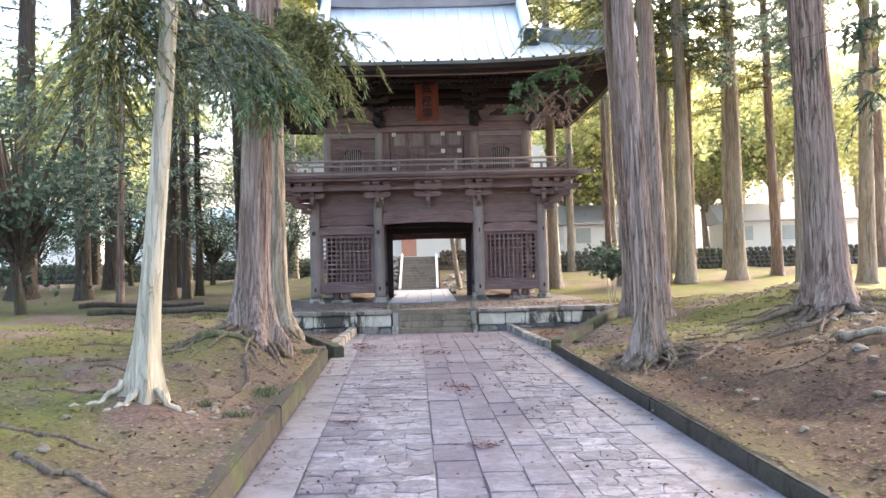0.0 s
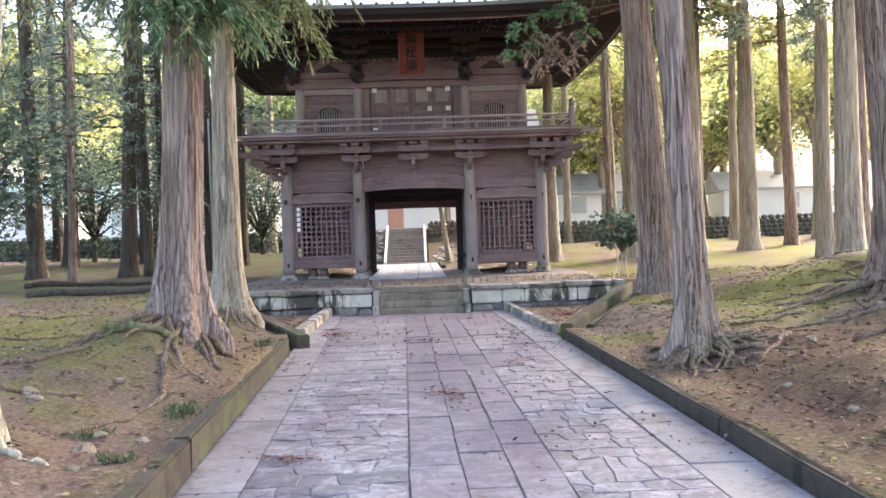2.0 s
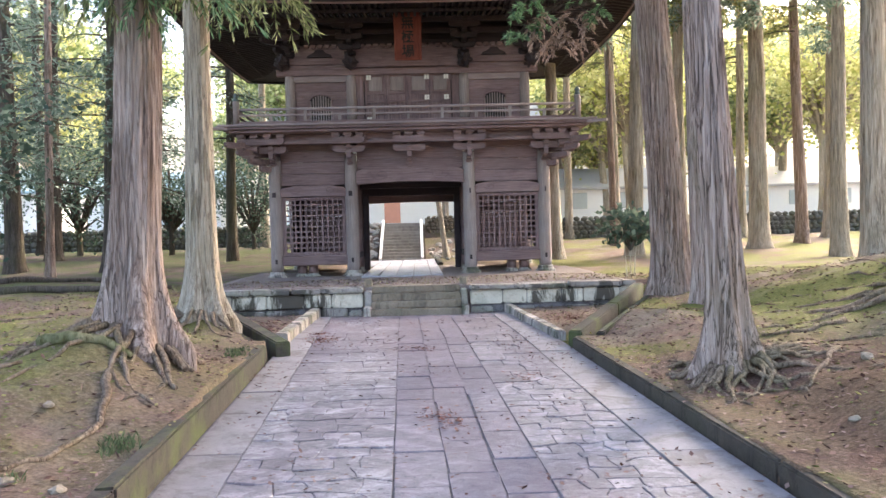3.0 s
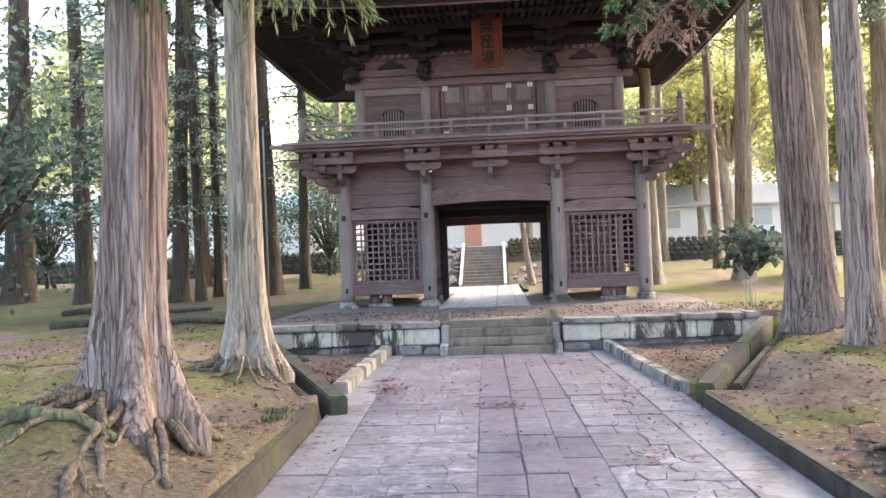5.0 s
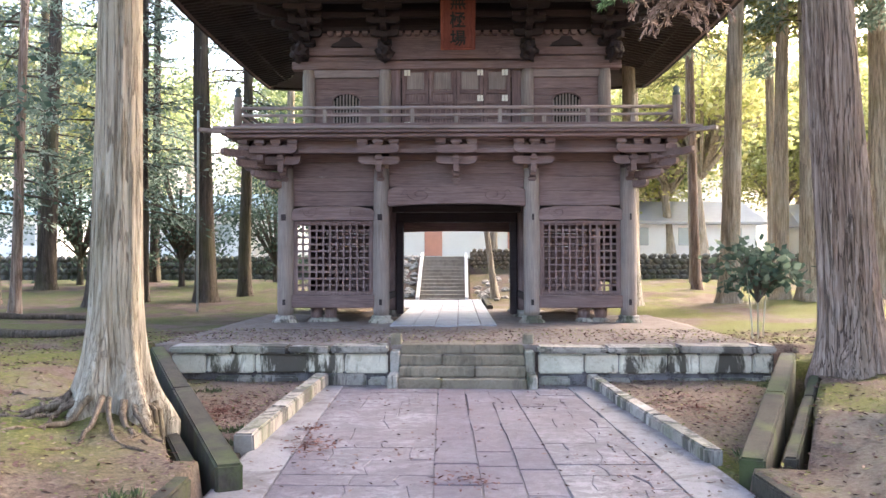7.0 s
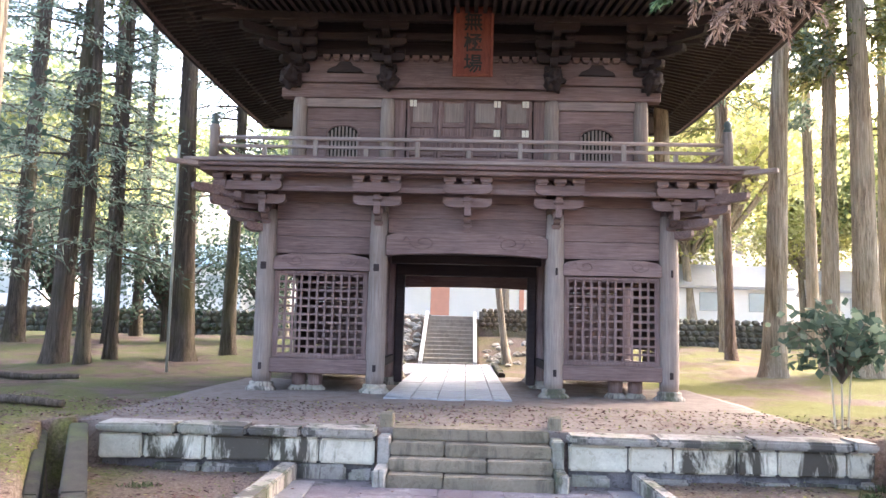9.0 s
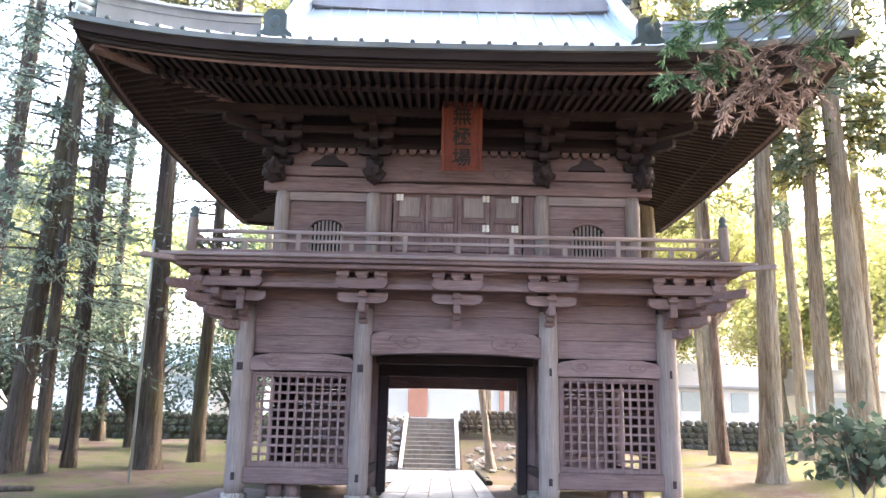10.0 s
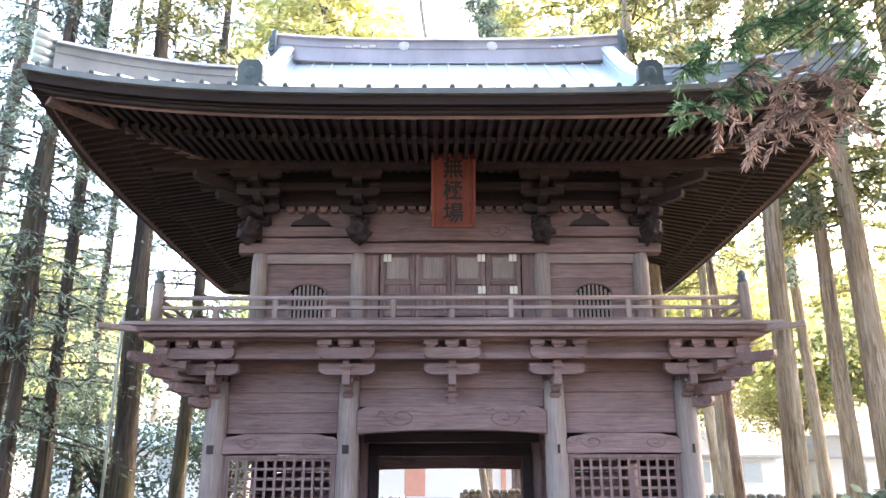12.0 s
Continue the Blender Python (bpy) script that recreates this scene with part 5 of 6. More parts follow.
main = ridge_run("main_ridge", [(-3.5 + 7 * k / 12, 28, RZ + 0.06 + 0.12 * abs(k / 6 - 1) ** 3) for k in range(13)], 0.16, 0.46, ROOF_DARK)
for x in (-0.9, 0.9):
    bm = bmesh.new()
    lathe(bm, [(0.11, 0.0), (0.11, 0.03), (0.09, 0.045)], (0, 0, 0), 20, Matrix.Translation((x, 27.855, RZ + 0.3)) @ Matrix.Rotation(radians(90), 4, "X"))
    part("round_crest", bm, WHITE_STONE, main, "white round crest", True)
for s in (-1, 1):
    bm = bmesh.new()
    for k in range(4):
        block(bm, s * 2.1 + 0.16 * k, s * 2.1 + 0.16 * k + 0.13, 27.83, 27.86, RZ + 0.25 + 0.03 * (k % 2), RZ + 0.31 + 0.03 * (k % 2), 0.01)
    part("scroll_ornament", bm, WHITE_STONE, main)
    bm = bmesh.new()
    for k in range(3):
        lathe(bm, [(0.05, -0.2), (0.055, 0.2)], (0, 0, 0), 10, Matrix.Translation((s * 3.6, 27.9 + 0.02 * k, RZ + 0.16 + 0.13 * k)) @ Matrix.Rotation(radians(90), 4, "X"))
    block(bm, s * 3.5, s * 3.62, 27.75, 28.25, RZ - 0.1, RZ + 0.66, 0.03)
    part("ridge_end", bm, ORNAMENT, main, "dark ridge-end tile")
    # descending ridge over the gable verge, with its end ornament
    pts = [slope(1, v, "front") * 1 for v in (0.98, 0.85, 0.7, 0.6, 0.5)]
    pts = [Vector((s * 3.3, p.y, p.z + 0.02 + 0.1 * ease(0.6, 0.98, v))) for p, v in zip(pts, (0.98, 0.85, 0.7, 0.6, 0.5))]
    desc = ridge_run("descending_ridge", pts + [Vector((s * 3.25, EY0 + 4.42 * 0.36, slope(0, 0.36, "front").z))], 0.13, 0.34, ROOF)
    e = Vector((s * 3.25, EY0 + 4.42 * 0.34, slope(0, 0.34, "front").z))
    bm = bmesh.new()
    outline(bm, [(-0.3, -0.1), (0.3, -0.1), (0.3, 0.08), (0.2, 0.16), (0.2, 0.44), (0.13, 0.54), (-0.13, 0.54), (-0.2, 0.44), (-0.2, 0.16), (-0.3, 0.08)], 0.16, Matrix.Translation(e))
    bmesh.ops.create_icosphere(bm, subdivisions=2, radius=0.1, matrix=Matrix.Translation(e + Vector((0, -0.08, 0.3))) @ Matrix.Diagonal((1, 0.4, 1.2, 1)))
    part("end_ornament", bm, ORNAMENT, desc, "dark green ridge-end ornament")
    # corner ridge along the hip
    pts = [slope(s, v, "front") + Vector((0, 0, 0.03 + 0.05 * (1 - v))) for v in (0.44, 0.36, 0.28, 0.2, 0.12, 0.05)]
    hip = ridge_run("corner_ridge", pts, 0.11, 0.36, HIP_METAL)
    c = slope(s, 0.04, "front")
    bm = bmesh.new()
    for k in range(4):
        lathe(bm, [(0.07, -0.12), (0.075, 0.16)], (0, 0, 0), 10, Matrix.Translation(c + Vector((s * 0.03, -0.03, 0.08 + 0.13 * k))) @ Matrix.Rotation(radians(45 * s), 4, "Z") @ Matrix.Rotation(radians(90), 4, "X"))
    part("ridge_end", bm, ROOF, hip, "stacked round ridge-end tiles", True)
    pts = [slope(-s, v, "back") + Vector((0, 0, 0.03)) for v in (0.44, 0.3, 0.16, 0.05)]
    ridge_run("corner_ridge", pts, 0.11, 0.36, HIP_METAL)
    # gable
    bm = bmesh.new()
    prof_pts = [(EY0 + 4.42 * v, slope(0, v, "front").z - 0.05) for v in (V1, 0.6, 0.75, 0.9, 1.0)]
    pts = prof_pts + [(28 + (28 - y) * DEEP, z) for y, z in prof_pts[-2::-1]]
    outline(bm, pts, 0.1, Matrix.Translation((s * 3.35, 0, 0)) @ Matrix.Rotation(radians(90), 4, "Z"))
    part("gable", bm, DARK_SHADE_Y, roof, "dark boarded gable")


# ---- trees ----
def trunk_mesh(seed, h, r0, r1, flare, bend, mat, n=28, ridges=0.03, top=1.0):
    """A tapered trunk with a fluted foot and stringy bark ridges. bend: drift in x and y over the height."""
    rnd = random.Random(seed)
    o = rnd.uniform(0, 100)
    zs = [-0.35, -0.15, 0, 0.08, 0.16, 0.26, 0.38, 0.52, 0.7, 0.9, 1.15, 1.5, 1.9]
    while zs[-1] < h:
        zs.append(zs[-1] + (0.5 if zs[-1] < 7 else 1.5))
    vs, fs = [], []
    for z in zs:
        u = max(0.0, z) / h
        r = r0 + (r1 - r0) * u ** 0.85
        cx = bend[0] * z / h + 0.04 * noise.noise((z * 0.25, o, 0))
        cy = bend[1] * z / h + 0.04 * noise.noise((z * 0.25, o, 9))
        for k in range(n):
            a = math.tau * k / n
            ca, sa = math.cos(a), math.sin(a)
            lobe = 0.5 + 0.5 * math.sin(a * 5 + o + 1.5 * noise.noise((ca, sa, o)))
            foot = math.exp(-max(0, z + 0.1) / 0.36)
            rr = r * (1 + ridges * noise.noise((ca * 5, sa * 5, z * 0.35 + o)) * 2 - 1.6 * ridges * abs(noise.noise((ca * 8, sa * 8, z * 0.2 + o))) + ridges * noise.noise((ca * 17, sa * 17, z * 0.5 + o)))
            rr += flare * foot * (0.35 + 0.9 * lobe ** 1.5) + 0.1 * r0 * math.exp(-max(0, z) / 1.3)
            vs.append((cx + rr * ca, cy + rr * sa, z))
    for j in range(len(zs) - 1):
        for k in range(n):
            fs.append((j * n + k, j * n + (k + 1) % n, (j + 1) * n + (k + 1) % n, (j + 1) * n + k))
    me = bpy.data.meshes.new("trunk")
    me.from_pydata(vs, [], fs)
    for f in me.polygons:
        f.use_smooth = True
    me.materials.append(mat)
    return me


class Leaves:
    """Gathers many small blades into one mesh."""

    def __init__(self):
        self.v, self.f = [], []

    def blade(self, p, d, w, l, roll):
        side = d.cross(Vector((0.3, 0.2, 1))).normalized()
        up = side.cross(d)
        side = math.cos(roll) * side + math.sin(roll) * up
        k = len(self.v)
        q = p + d * l
        m = p + d * (l * 0.5)
        self.v += [tuple(p), tuple(m + side * w), tuple(q), tuple(m - side * w)]
        self.f.append((k, k + 1, k + 2, k + 3))

    def mesh(self, mat, extra=None):
        me = bpy.data.meshes.new("leaves")
        me.from_pydata(self.v, [], self.f)
        me.materials.append(mat)
        return me


def spray(lv, rnd, a, b, droop, n, size, spread):
    """Needle tufts along a limb from a to b that hangs by droop."""
    for k in range(n):
        u = rnd.random() ** 0.7
        p = a.lerp(b, u)
        p.z -= droop * u * u
        p += Vector((rnd.gauss(0, spread), rnd.gauss(0, spread), rnd.gauss(-spread * 0.2, spread * 0.3)))
        d = Vector((rnd.gauss(0, 0.6), rnd.gauss(0, 0.6), rnd.uniform(-1.1, 0.25))) + (b - a).normalized() * 0.7
        lv.blade(p, d.normalized(), size * rnd.uniform(0.1, 0.2), size * rnd.uniform(0.7, 1.7), rnd.uniform(0, 3.14))


def conifer_crown(seed, z0, z1, rmax, limbs, per, size, mat, hang=0.8):
    rnd = random.Random(seed)
    lv = Leaves()
    bm = bmesh.new()
    for k in range(limbs):
        u = (k + rnd.random()) / limbs
        z = z0 + (z1 - z0) * u
        a = rnd.uniform(0, math.tau)
        r = rmax * (1 - 0.8 * u) * rnd.uniform(0.5, 1.1)
        p = Vector((0, 0, z))
        q = Vector((r * math.cos(a), r * math.sin(a), z + rnd.uniform(-0.3, 0.5)))
        droop = hang * rnd.uniform(0.3, 1.2) * r / rmax
        pts = [p.lerp(q, t) - Vector((0, 0, droop * t * t)) for t in (0, 0.35, 0.7, 1)]
        tube(bm, pts, [0.035, 0.025, 0.016, 0.006], 4)
        spray(lv, rnd, p.lerp(q, 0.2), q, droop, per, size, 0.08 + 0.08 * r)
    return lv.mesh(mat), mesh_of(bm, BARK_DARK)


def round_crown(seed, c, radius, clumps, per, size, mat, squash=0.8, limb=None):
    rnd = random.Random(seed)
    lv = Leaves()
    bm = bmesh.new()
    for k in range(clumps):
        d = Vector((rnd.gauss(0, 1), rnd.gauss(0, 1), rnd.gauss(0, 0.8))).normalized()
        p = Vector(c) + Vector((d.x * radius, d.y * radius, d.z * radius * squash)) * rnd.uniform(0.35, 1.0)
        base = Vector((0, 0, c[2] - radius * 0.9))
        mid = base.lerp(p, 0.5) + Vector((0, 0, 0.2 * radius))
        tube(bm, [base, mid, p], [0.05 * radius / 2, 0.03 * radius / 2, 0.008], 4)
        s = radius * rnd.uniform(0.12, 0.26)
        for j in range(per):
            e = p + Vector((rnd.gauss(0, s), rnd.gauss(0, s), rnd.gauss(0, s * 0.7)))
            d = Vector((rnd.gauss(0, 1), rnd.gauss(0, 1), rnd.gauss(-0.2, 0.7))).normalized()
            lv.blade(e, d, size * rnd.uniform(0.25, 0.4), size * rnd.uniform(0.7, 1.3), rnd.uniform(0, 3.14))
    return lv.mesh(mat), mesh_of(bm, limb or BARK_DARK)


CROWNS = [conifer_crown(s, 4.5, 17, 2.7, 66, 66, 0.17, HAZY_CEDAR, 0.9) for s in (1, 2, 3)] + [conifer_crown(s, 2.6, 14, 2.3, 52, 62, 0.16, HAZY_CEDAR, 0.7) for s in (4, 5)] + [conifer_crown(6, 9, 20, 2.8, 60, 110, 0.22, CEDAR_OLIVE, 0.9)]
# crown above the view, made wide and dense to shade the approach
SHADE_CROWN = conifer_crown(9, 9.5, 21, 3.7, 110, 120, 0.42, HAZY_CEDAR, 0.9)
THIN = [conifer_crown(s, 8.0, 19, 2.4, 60, 100, 0.22, CEDAR_OLIVE if s % 2 else HAZY_CEDAR, 0.8) for s in (11, 12)]
# limbs take pale bark, so the bright haze is in their colour
ROUND = [round_crown(s, (0, 0, 5.2), 3.0, 70, 100, 0.2, m, 0.85, BARK_PALE) for s, m in ((21, SUNLIT_GOLD), (22, SUNLIT_GOLD), (23, GOLD_GREEN), (24, GOLD_GREEN))]
BUSH = [round_crown(s, (0, 0, 2.9), 2.2, 40, 95, 0.15, LAUREL, 1.1) for s in (31, 32)]


def plant(name, label, category, x, y, trunk, crown, group="", turn=0.0, scale=1.0, z=None):
    t = thing(name, label, category, (x, y, (ground(x, y) if z is None else z)), group)
    t.rotation_euler = (0, 0, turn)
    t.scale = (scale, scale, scale)
    if trunk:
        piece("trunk", trunk, t, Matrix())
    if crown:
        piece("crown", crown[0], t, Matrix())
        tagged(piece("branchwork", crown[1], t, Matrix()), kind="stuff")
    return t


def roots(tree, seed, n, length, r, mat, reach=0.3, wide=(0, math.tau)):
    """Bare roots that snake over the soil from the tree's foot."""
    rnd = random.Random(seed)
    x0, y0, z0 = tree.location
    for k in range(n):
        a = wide[0] + (wide[1] - wide[0]) * (k + rnd.uniform(-0.3, 0.3)) / n
        pts, rad = [], []
        p = Vector((reach * math.cos(a), reach * math.sin(a), 0))
        l = length * rnd.uniform(0.5, 1.2)
        rr = r * rnd.uniform(0.6, 1.2)
        for j in range(12):
            u = j / 11
            q = p.copy()
            g = ground(x0 + q.x, y0 + q.y) - z0
            q.z = g + 0.14 * (1 - u) ** 4 - rr * 0.3 + 0.02 * math.sin(j * 1.7 + k)
            pts.append(q)
            rad.append(rr * (1 - 0.75 * u) + 0.006)
            a += rnd.gauss(0, 0.24)
            p = p + Vector((math.cos(a), math.sin(a), 0)) * l / 11
            gx, gy = x0 + p.x, y0 + p.y
            if gy < 21 and left_edge(gy) - 0.25 < gx < right_edge(gy) + 0.25:
                break
        if len(pts) > 3:
            bm = bmesh.new()
            tube(bm, pts, rad, 7)
            part("root", bm, mat, tree, smooth=True)


# the near trees along the approach
pale_tree = plant("cedar_sapling", "slender pale smooth-barked young tree on mossy bank", "tree", -2.72, 8.45, trunk_mesh(1, 9, 0.1, 0.055, 0.15, (0.75, 0.1), BARK_SMOOTH, 24, 0.012), None)
roots(pale_tree, 1, 5, 0.42, 0.03, BARK_SMOOTH, 0.17)
cedar_a = plant("cedar_tree", "large cedar with shaggy red-grey bark and spreading roots", "tree", -2.58, 12.4, trunk_mesh(2, 22, 0.225, 0.11, 0.3, (0.9, 0.2), BARK_RED, 110, 0.08), SHADE_CROWN, "cedars by the approach")
roots(cedar_a, 2, 34, 1.4, 0.028, BARK_ROOT, 0.42)
cedar_b = plant("cedar_tree", "tall pale-barked cedar behind the kerb", "tree", -2.98, 16.3, trunk_mesh(3, 22, 0.21, 0.11, 0.28, (0.2, 0.2), BARK_PALE, 90, 0.05), SHADE_CROWN, "cedars by the approach")
roots(cedar_b, 3, 26, 1.0, 0.026, BARK_ROOT, 0.35)
cedar_c = plant("cedar_tree", "cedar with many exposed roots over brown soil", "tree", 3.14, 12.15, trunk_mesh(4, 22, 0.165, 0.1, 0.26, (-1.2, 0.2), BARK_RED, 84, 0.07), SHADE_CROWN, "cedars by the approach")
roots(cedar_c, 4, 38, 1.0, 0.025, BARK_ROOT, 0.25)
cedar_d = plant("cedar_tree", "stout flaky-barked cedar near the terrace", "tree", 4.85, 19.1, trunk_mesh(5, 24, 0.33, 0.15, 0.16, (-1.4, 0.2), BARK_RED, 90, 0.06), SHADE_CROWN, "cedars by the approach")
cedar_e = plant("cedar_tree", "straight brown cedar on the mossy slope", "tree", 4.75, 17.2, trunk_mesh(6, 22, 0.2, 0.1, 0.12, (-0.5, 0.2), BARK_RED, 40, 0.04), SHADE_CROWN, "cedars by the approach")
cedar_f = plant("cedar_tree", "big pale cedar on a mound of bare roots and rubble", "tree", 6.7, 14.1, trunk_mesh(7, 22, 0.33, 0.15, 0.3, (-1.0, 0.2), BARK_RED, 64, 0.05), SHADE_CROWN, "cedars by the approach")
roots(cedar_f, 7, 26, 2.3, 0.055, BARK_ROOT, 0.45)

# the wood: x, y, radius, crown, turn, kind of bark
WOOD = (
    (-16.0, 32.3, 0.48, 0), (-13.3, 31.6, 0.3, 3), (-9.8, 30.7, 0.26, 1), (-9.0, 30.4, 0.16, 4), (-7.3, 32.2, 0.3, 5), (-6.7, 34.2, 0.2, 2), (-14.4, 36.8, 0.3, 1), (-11.4, 37.0, 0.22, 3),
    (-18.8, 28.0, 0.4, 4), (-20.5, 36.0, 0.3, 0), (-12.2, 41.0, 0.2, 2), (-17.0, 41.5, 0.25, 1), (-8.9, 31.6, 0.15, 3), (-23.0, 31.0, 0.35, 2), (-25.5, 40.0, 0.3, 4), (-10.6, 28.2, 0.13, 4),
    (10.3, 32.5, 0.36, 6), (12.5, 32.9, 0.36, 7), (14.9, 34.6, 0.24, 6), (13.6, 29.5, 0.27, 7), (16.5, 30.5, 0.32, 5), (8.1, 36.3, 0.16, 7), (7.6, 31.7, 0.29, 6), (9.5, 32.9, 0.24, 7), (10.9, 33.9, 0.26, 6),
    (4.8, 31.2, 0.24, 5), (17.8, 38.0, 0.3, 7), (20.5, 33.0, 0.32, 6), (12.0, 39.5, 0.22, 7), (15.2, 41.0, 0.24, 6), (22.5, 40.0, 0.3, 7), (19.5, 26.5, 0.3, 6), (9.3, 40.5, 0.2, 6), (11.8, 24.3, 0.3, 7), (24.5, 29.0, 0.3, 5), (1.5, 42.4, 0.16, 7), (2.6, 43.2, 0.2, 7),
    # extra cedars, mostly out of view, added to keep sun off the approach
    (10.5, 8.0, 0.3, 8), (14.0, 15.0, 0.3, 8), (17.5, 21.0, 0.3, 8), (9.5, 20.5, 0.28, 8), (13.0, 2.0, 0.3, 8), (-9.5, 12.0, 0.3, 8), (-13.0, 19.0, 0.3, 8),
)
for i, (x, y, r, c) in enumerate(WOOD):
    rnd = random.Random(i)
    # paler bark to the east holds the hazy back light in its colour
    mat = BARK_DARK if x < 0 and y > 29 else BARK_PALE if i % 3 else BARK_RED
    crown = (CROWNS + THIN + [SHADE_CROWN])[c]
    plant("cedar_tree", "tall dark-trunked cedar in the wood, nearest ones added for shade" if x < 0 else "tall bare-trunked cedar, bark paled as if lit from behind, nearest ones added for shade", "tree", x, y,
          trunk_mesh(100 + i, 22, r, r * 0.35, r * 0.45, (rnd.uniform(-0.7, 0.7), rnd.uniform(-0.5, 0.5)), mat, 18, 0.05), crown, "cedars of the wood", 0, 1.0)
for k, (x, y) in enumerate(((-11.8, 24.0), (-14.5, 39.5), (-10.4, 39.0), (-19.0, 39.0), (-22.5, 36.5), (-7.2, 40.5), (-20.0, 31.5), (-29, 38))):
    rnd = random.Random(500 + k)
    sc = rnd.uniform(0.85, 1.3) * (1.25 if k in (0, 6) else 1.0)
    plant("evergreen_tree", "dark glossy-leaved evergreen under the cedars", "tree", x, y, trunk_mesh(300 + k, 3.2, 0.09, 0.05, 0.05, (rnd.uniform(-0.4, 0.4), 0.1), BARK_DARK, 10, 0.03), BUSH[k % 2], "evergreens of the understorey", rnd.uniform(0, 6), sc)
court_tree = plant("cedar_tree", "slender leaning tree among rocks beside the stair", "tree", 1.3, 37.0, trunk_mesh(640, 22, 0.105, 0.06, 0.1, (-2.6, 0.2), BARK_PALE, 18, 0.04), THIN[1], "cedars behind the gate")
# sunlit cedars behind the gate, the sun put into their yellow needles
LIT = conifer_crown(13, 11, 29, 4.4, 130, 95, 0.34, SUNLIT_GOLD, 0.9)
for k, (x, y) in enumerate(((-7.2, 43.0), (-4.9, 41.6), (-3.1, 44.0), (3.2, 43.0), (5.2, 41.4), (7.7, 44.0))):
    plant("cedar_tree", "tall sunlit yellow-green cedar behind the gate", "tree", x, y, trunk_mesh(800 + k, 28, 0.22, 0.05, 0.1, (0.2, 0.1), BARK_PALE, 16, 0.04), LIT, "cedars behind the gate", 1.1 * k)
# sunlit trees beyond the wall and on the hill, sun in their colour
rnd = random.Random(77)
spots = [(rnd.uniform(6, 46), rnd.uniform(52, 74)) for k in range(15)] + [(rnd.uniform(-50, -4), rnd.uniform(54, 84)) for k in range(9)] + [(rnd.uniform(-90, 90), rnd.uniform(82, 150)) for k in range(40)]
for k, (x, y) in enumerate(spots):
    sc = rnd.uniform(1.2, 2.1) if y < 80 else rnd.uniform(1.8, 3.0)
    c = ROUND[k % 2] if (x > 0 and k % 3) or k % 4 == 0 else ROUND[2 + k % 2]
    # pale trunks too, with the same haze put into the bark
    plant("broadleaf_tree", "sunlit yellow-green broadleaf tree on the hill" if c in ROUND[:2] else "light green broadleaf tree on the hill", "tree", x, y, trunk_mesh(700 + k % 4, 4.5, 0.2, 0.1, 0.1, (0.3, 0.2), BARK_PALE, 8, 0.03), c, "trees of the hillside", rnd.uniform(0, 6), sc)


# ---- hanging sprays of the near cedars ----
def fronds(name, label, start, ends, mat, seed, n, size, hang, reach=1.0, inner=0.25):
    """A limb with drooping twigs set with short needles."""
    rnd = random.Random(seed)
    t = thing(name, label, "branch", start)
    s = Vector(start)
    lv, bm = Leaves(), bmesh.new()
    for e in ends:
        q = Vector(e) - s
        tube(bm, [q * u - Vector((0, 0, hang * 0.3 * u * u)) for u in (0, 0.3, 0.6, 1)], [0.03 * reach ** 1.5, 0.02 * reach ** 1.5, 0.012 * reach, 0.004], 5)
        for k in range(n):
            u = inner + (1 - inner) * rnd.random()
            p = q * u - Vector((0, 0, hang * 0.3 * u * u))
            d = Vector((rnd.gauss(0, 1), rnd.gauss(0, 1), rnd.uniform(-0.5, 0.3))).normalized()
            l = rnd.uniform(0.25, 0.65) * (0.5 + hang) * reach
            pts = [p + d * (l * v) - Vector((0, 0, hang * 0.8 * l * v * v)) for v in (0, 0.25, 0.5, 0.75, 1)]
            tube(bm, pts[::2], [0.006, 0.004, 0.002], 3)
            for j in range(60):
                v = rnd.random()
                w = pts[0] + d * (l * v) - Vector((0, 0, hang * 0.8 * l * v * v))
                g = (d - Vector((0, 0, 1.6 * hang * v)) + Vector((rnd.gauss(0, 0.55), rnd.gauss(0, 0.55), rnd.gauss(0, 0.35)))).normalized()
                lv.blade(w, g, size * rnd.uniform(0.05, 0.09), size * rnd.uniform(0.5, 1.1), rnd.uniform(0, 3.14))
    piece("needles", lv.mesh(mat), t, Matrix())
    piece("twigwork", mesh_of(bm, BARK_DARK), t, Matrix())
    return t


fronds("cedar_branch", "drooping olive-green cedar sprays hanging over the bank", (-2.9, 16.0, 6.6), ((-1.5, 14.6, 5.1), (-1.9, 14.8, 5.0), (-1.3, 15.0, 5.5), (-2.4, 14.6, 5.2), (-1.7, 14.4, 5.9), (-1.2, 14.8, 6.0), (-2.2, 14.5, 5.7), (-1.6, 15.2, 5.2)), CEDAR_SAGE, 1, 24, 0.18, 1.0)
fronds("cedar_branch", "olive cedar sprays hanging round a shaggy trunk", (-2.55, 12.2, 5.3), ((-2.1, 11.6, 4.5), (-2.6, 11.5, 4.4), (-3.0, 11.6, 4.5), (-1.8, 11.9, 4.6), (-2.3, 11.3, 4.9), (-2.8, 11.3, 4.9)), CEDAR_SAGE, 9, 24, 0.15, 0.9)
fronds("cedar_branch", "pale green cedar sprays hanging by the trunk", (-2.55, 12.3, 4.8), ((-2.1, 11.7, 4.2), (-1.8, 11.8, 4.3), (-2.6, 11.6, 4.2)), CEDAR_PALE, 7, 30, 0.14, 0.7)
fronds("cedar_branch", "dark green cedar sprays beside a pale trunk", (-2.4, 8.7, 4.5), ((-2.9, 8.7, 3.9), (-2.1, 9.1, 3.8), (-3.2, 9.2, 4.3), (-1.8, 9.4, 4.2), (-2.5, 9.0, 3.65)), HAZY_CEDAR, 2, 26, 0.1, 0.8)
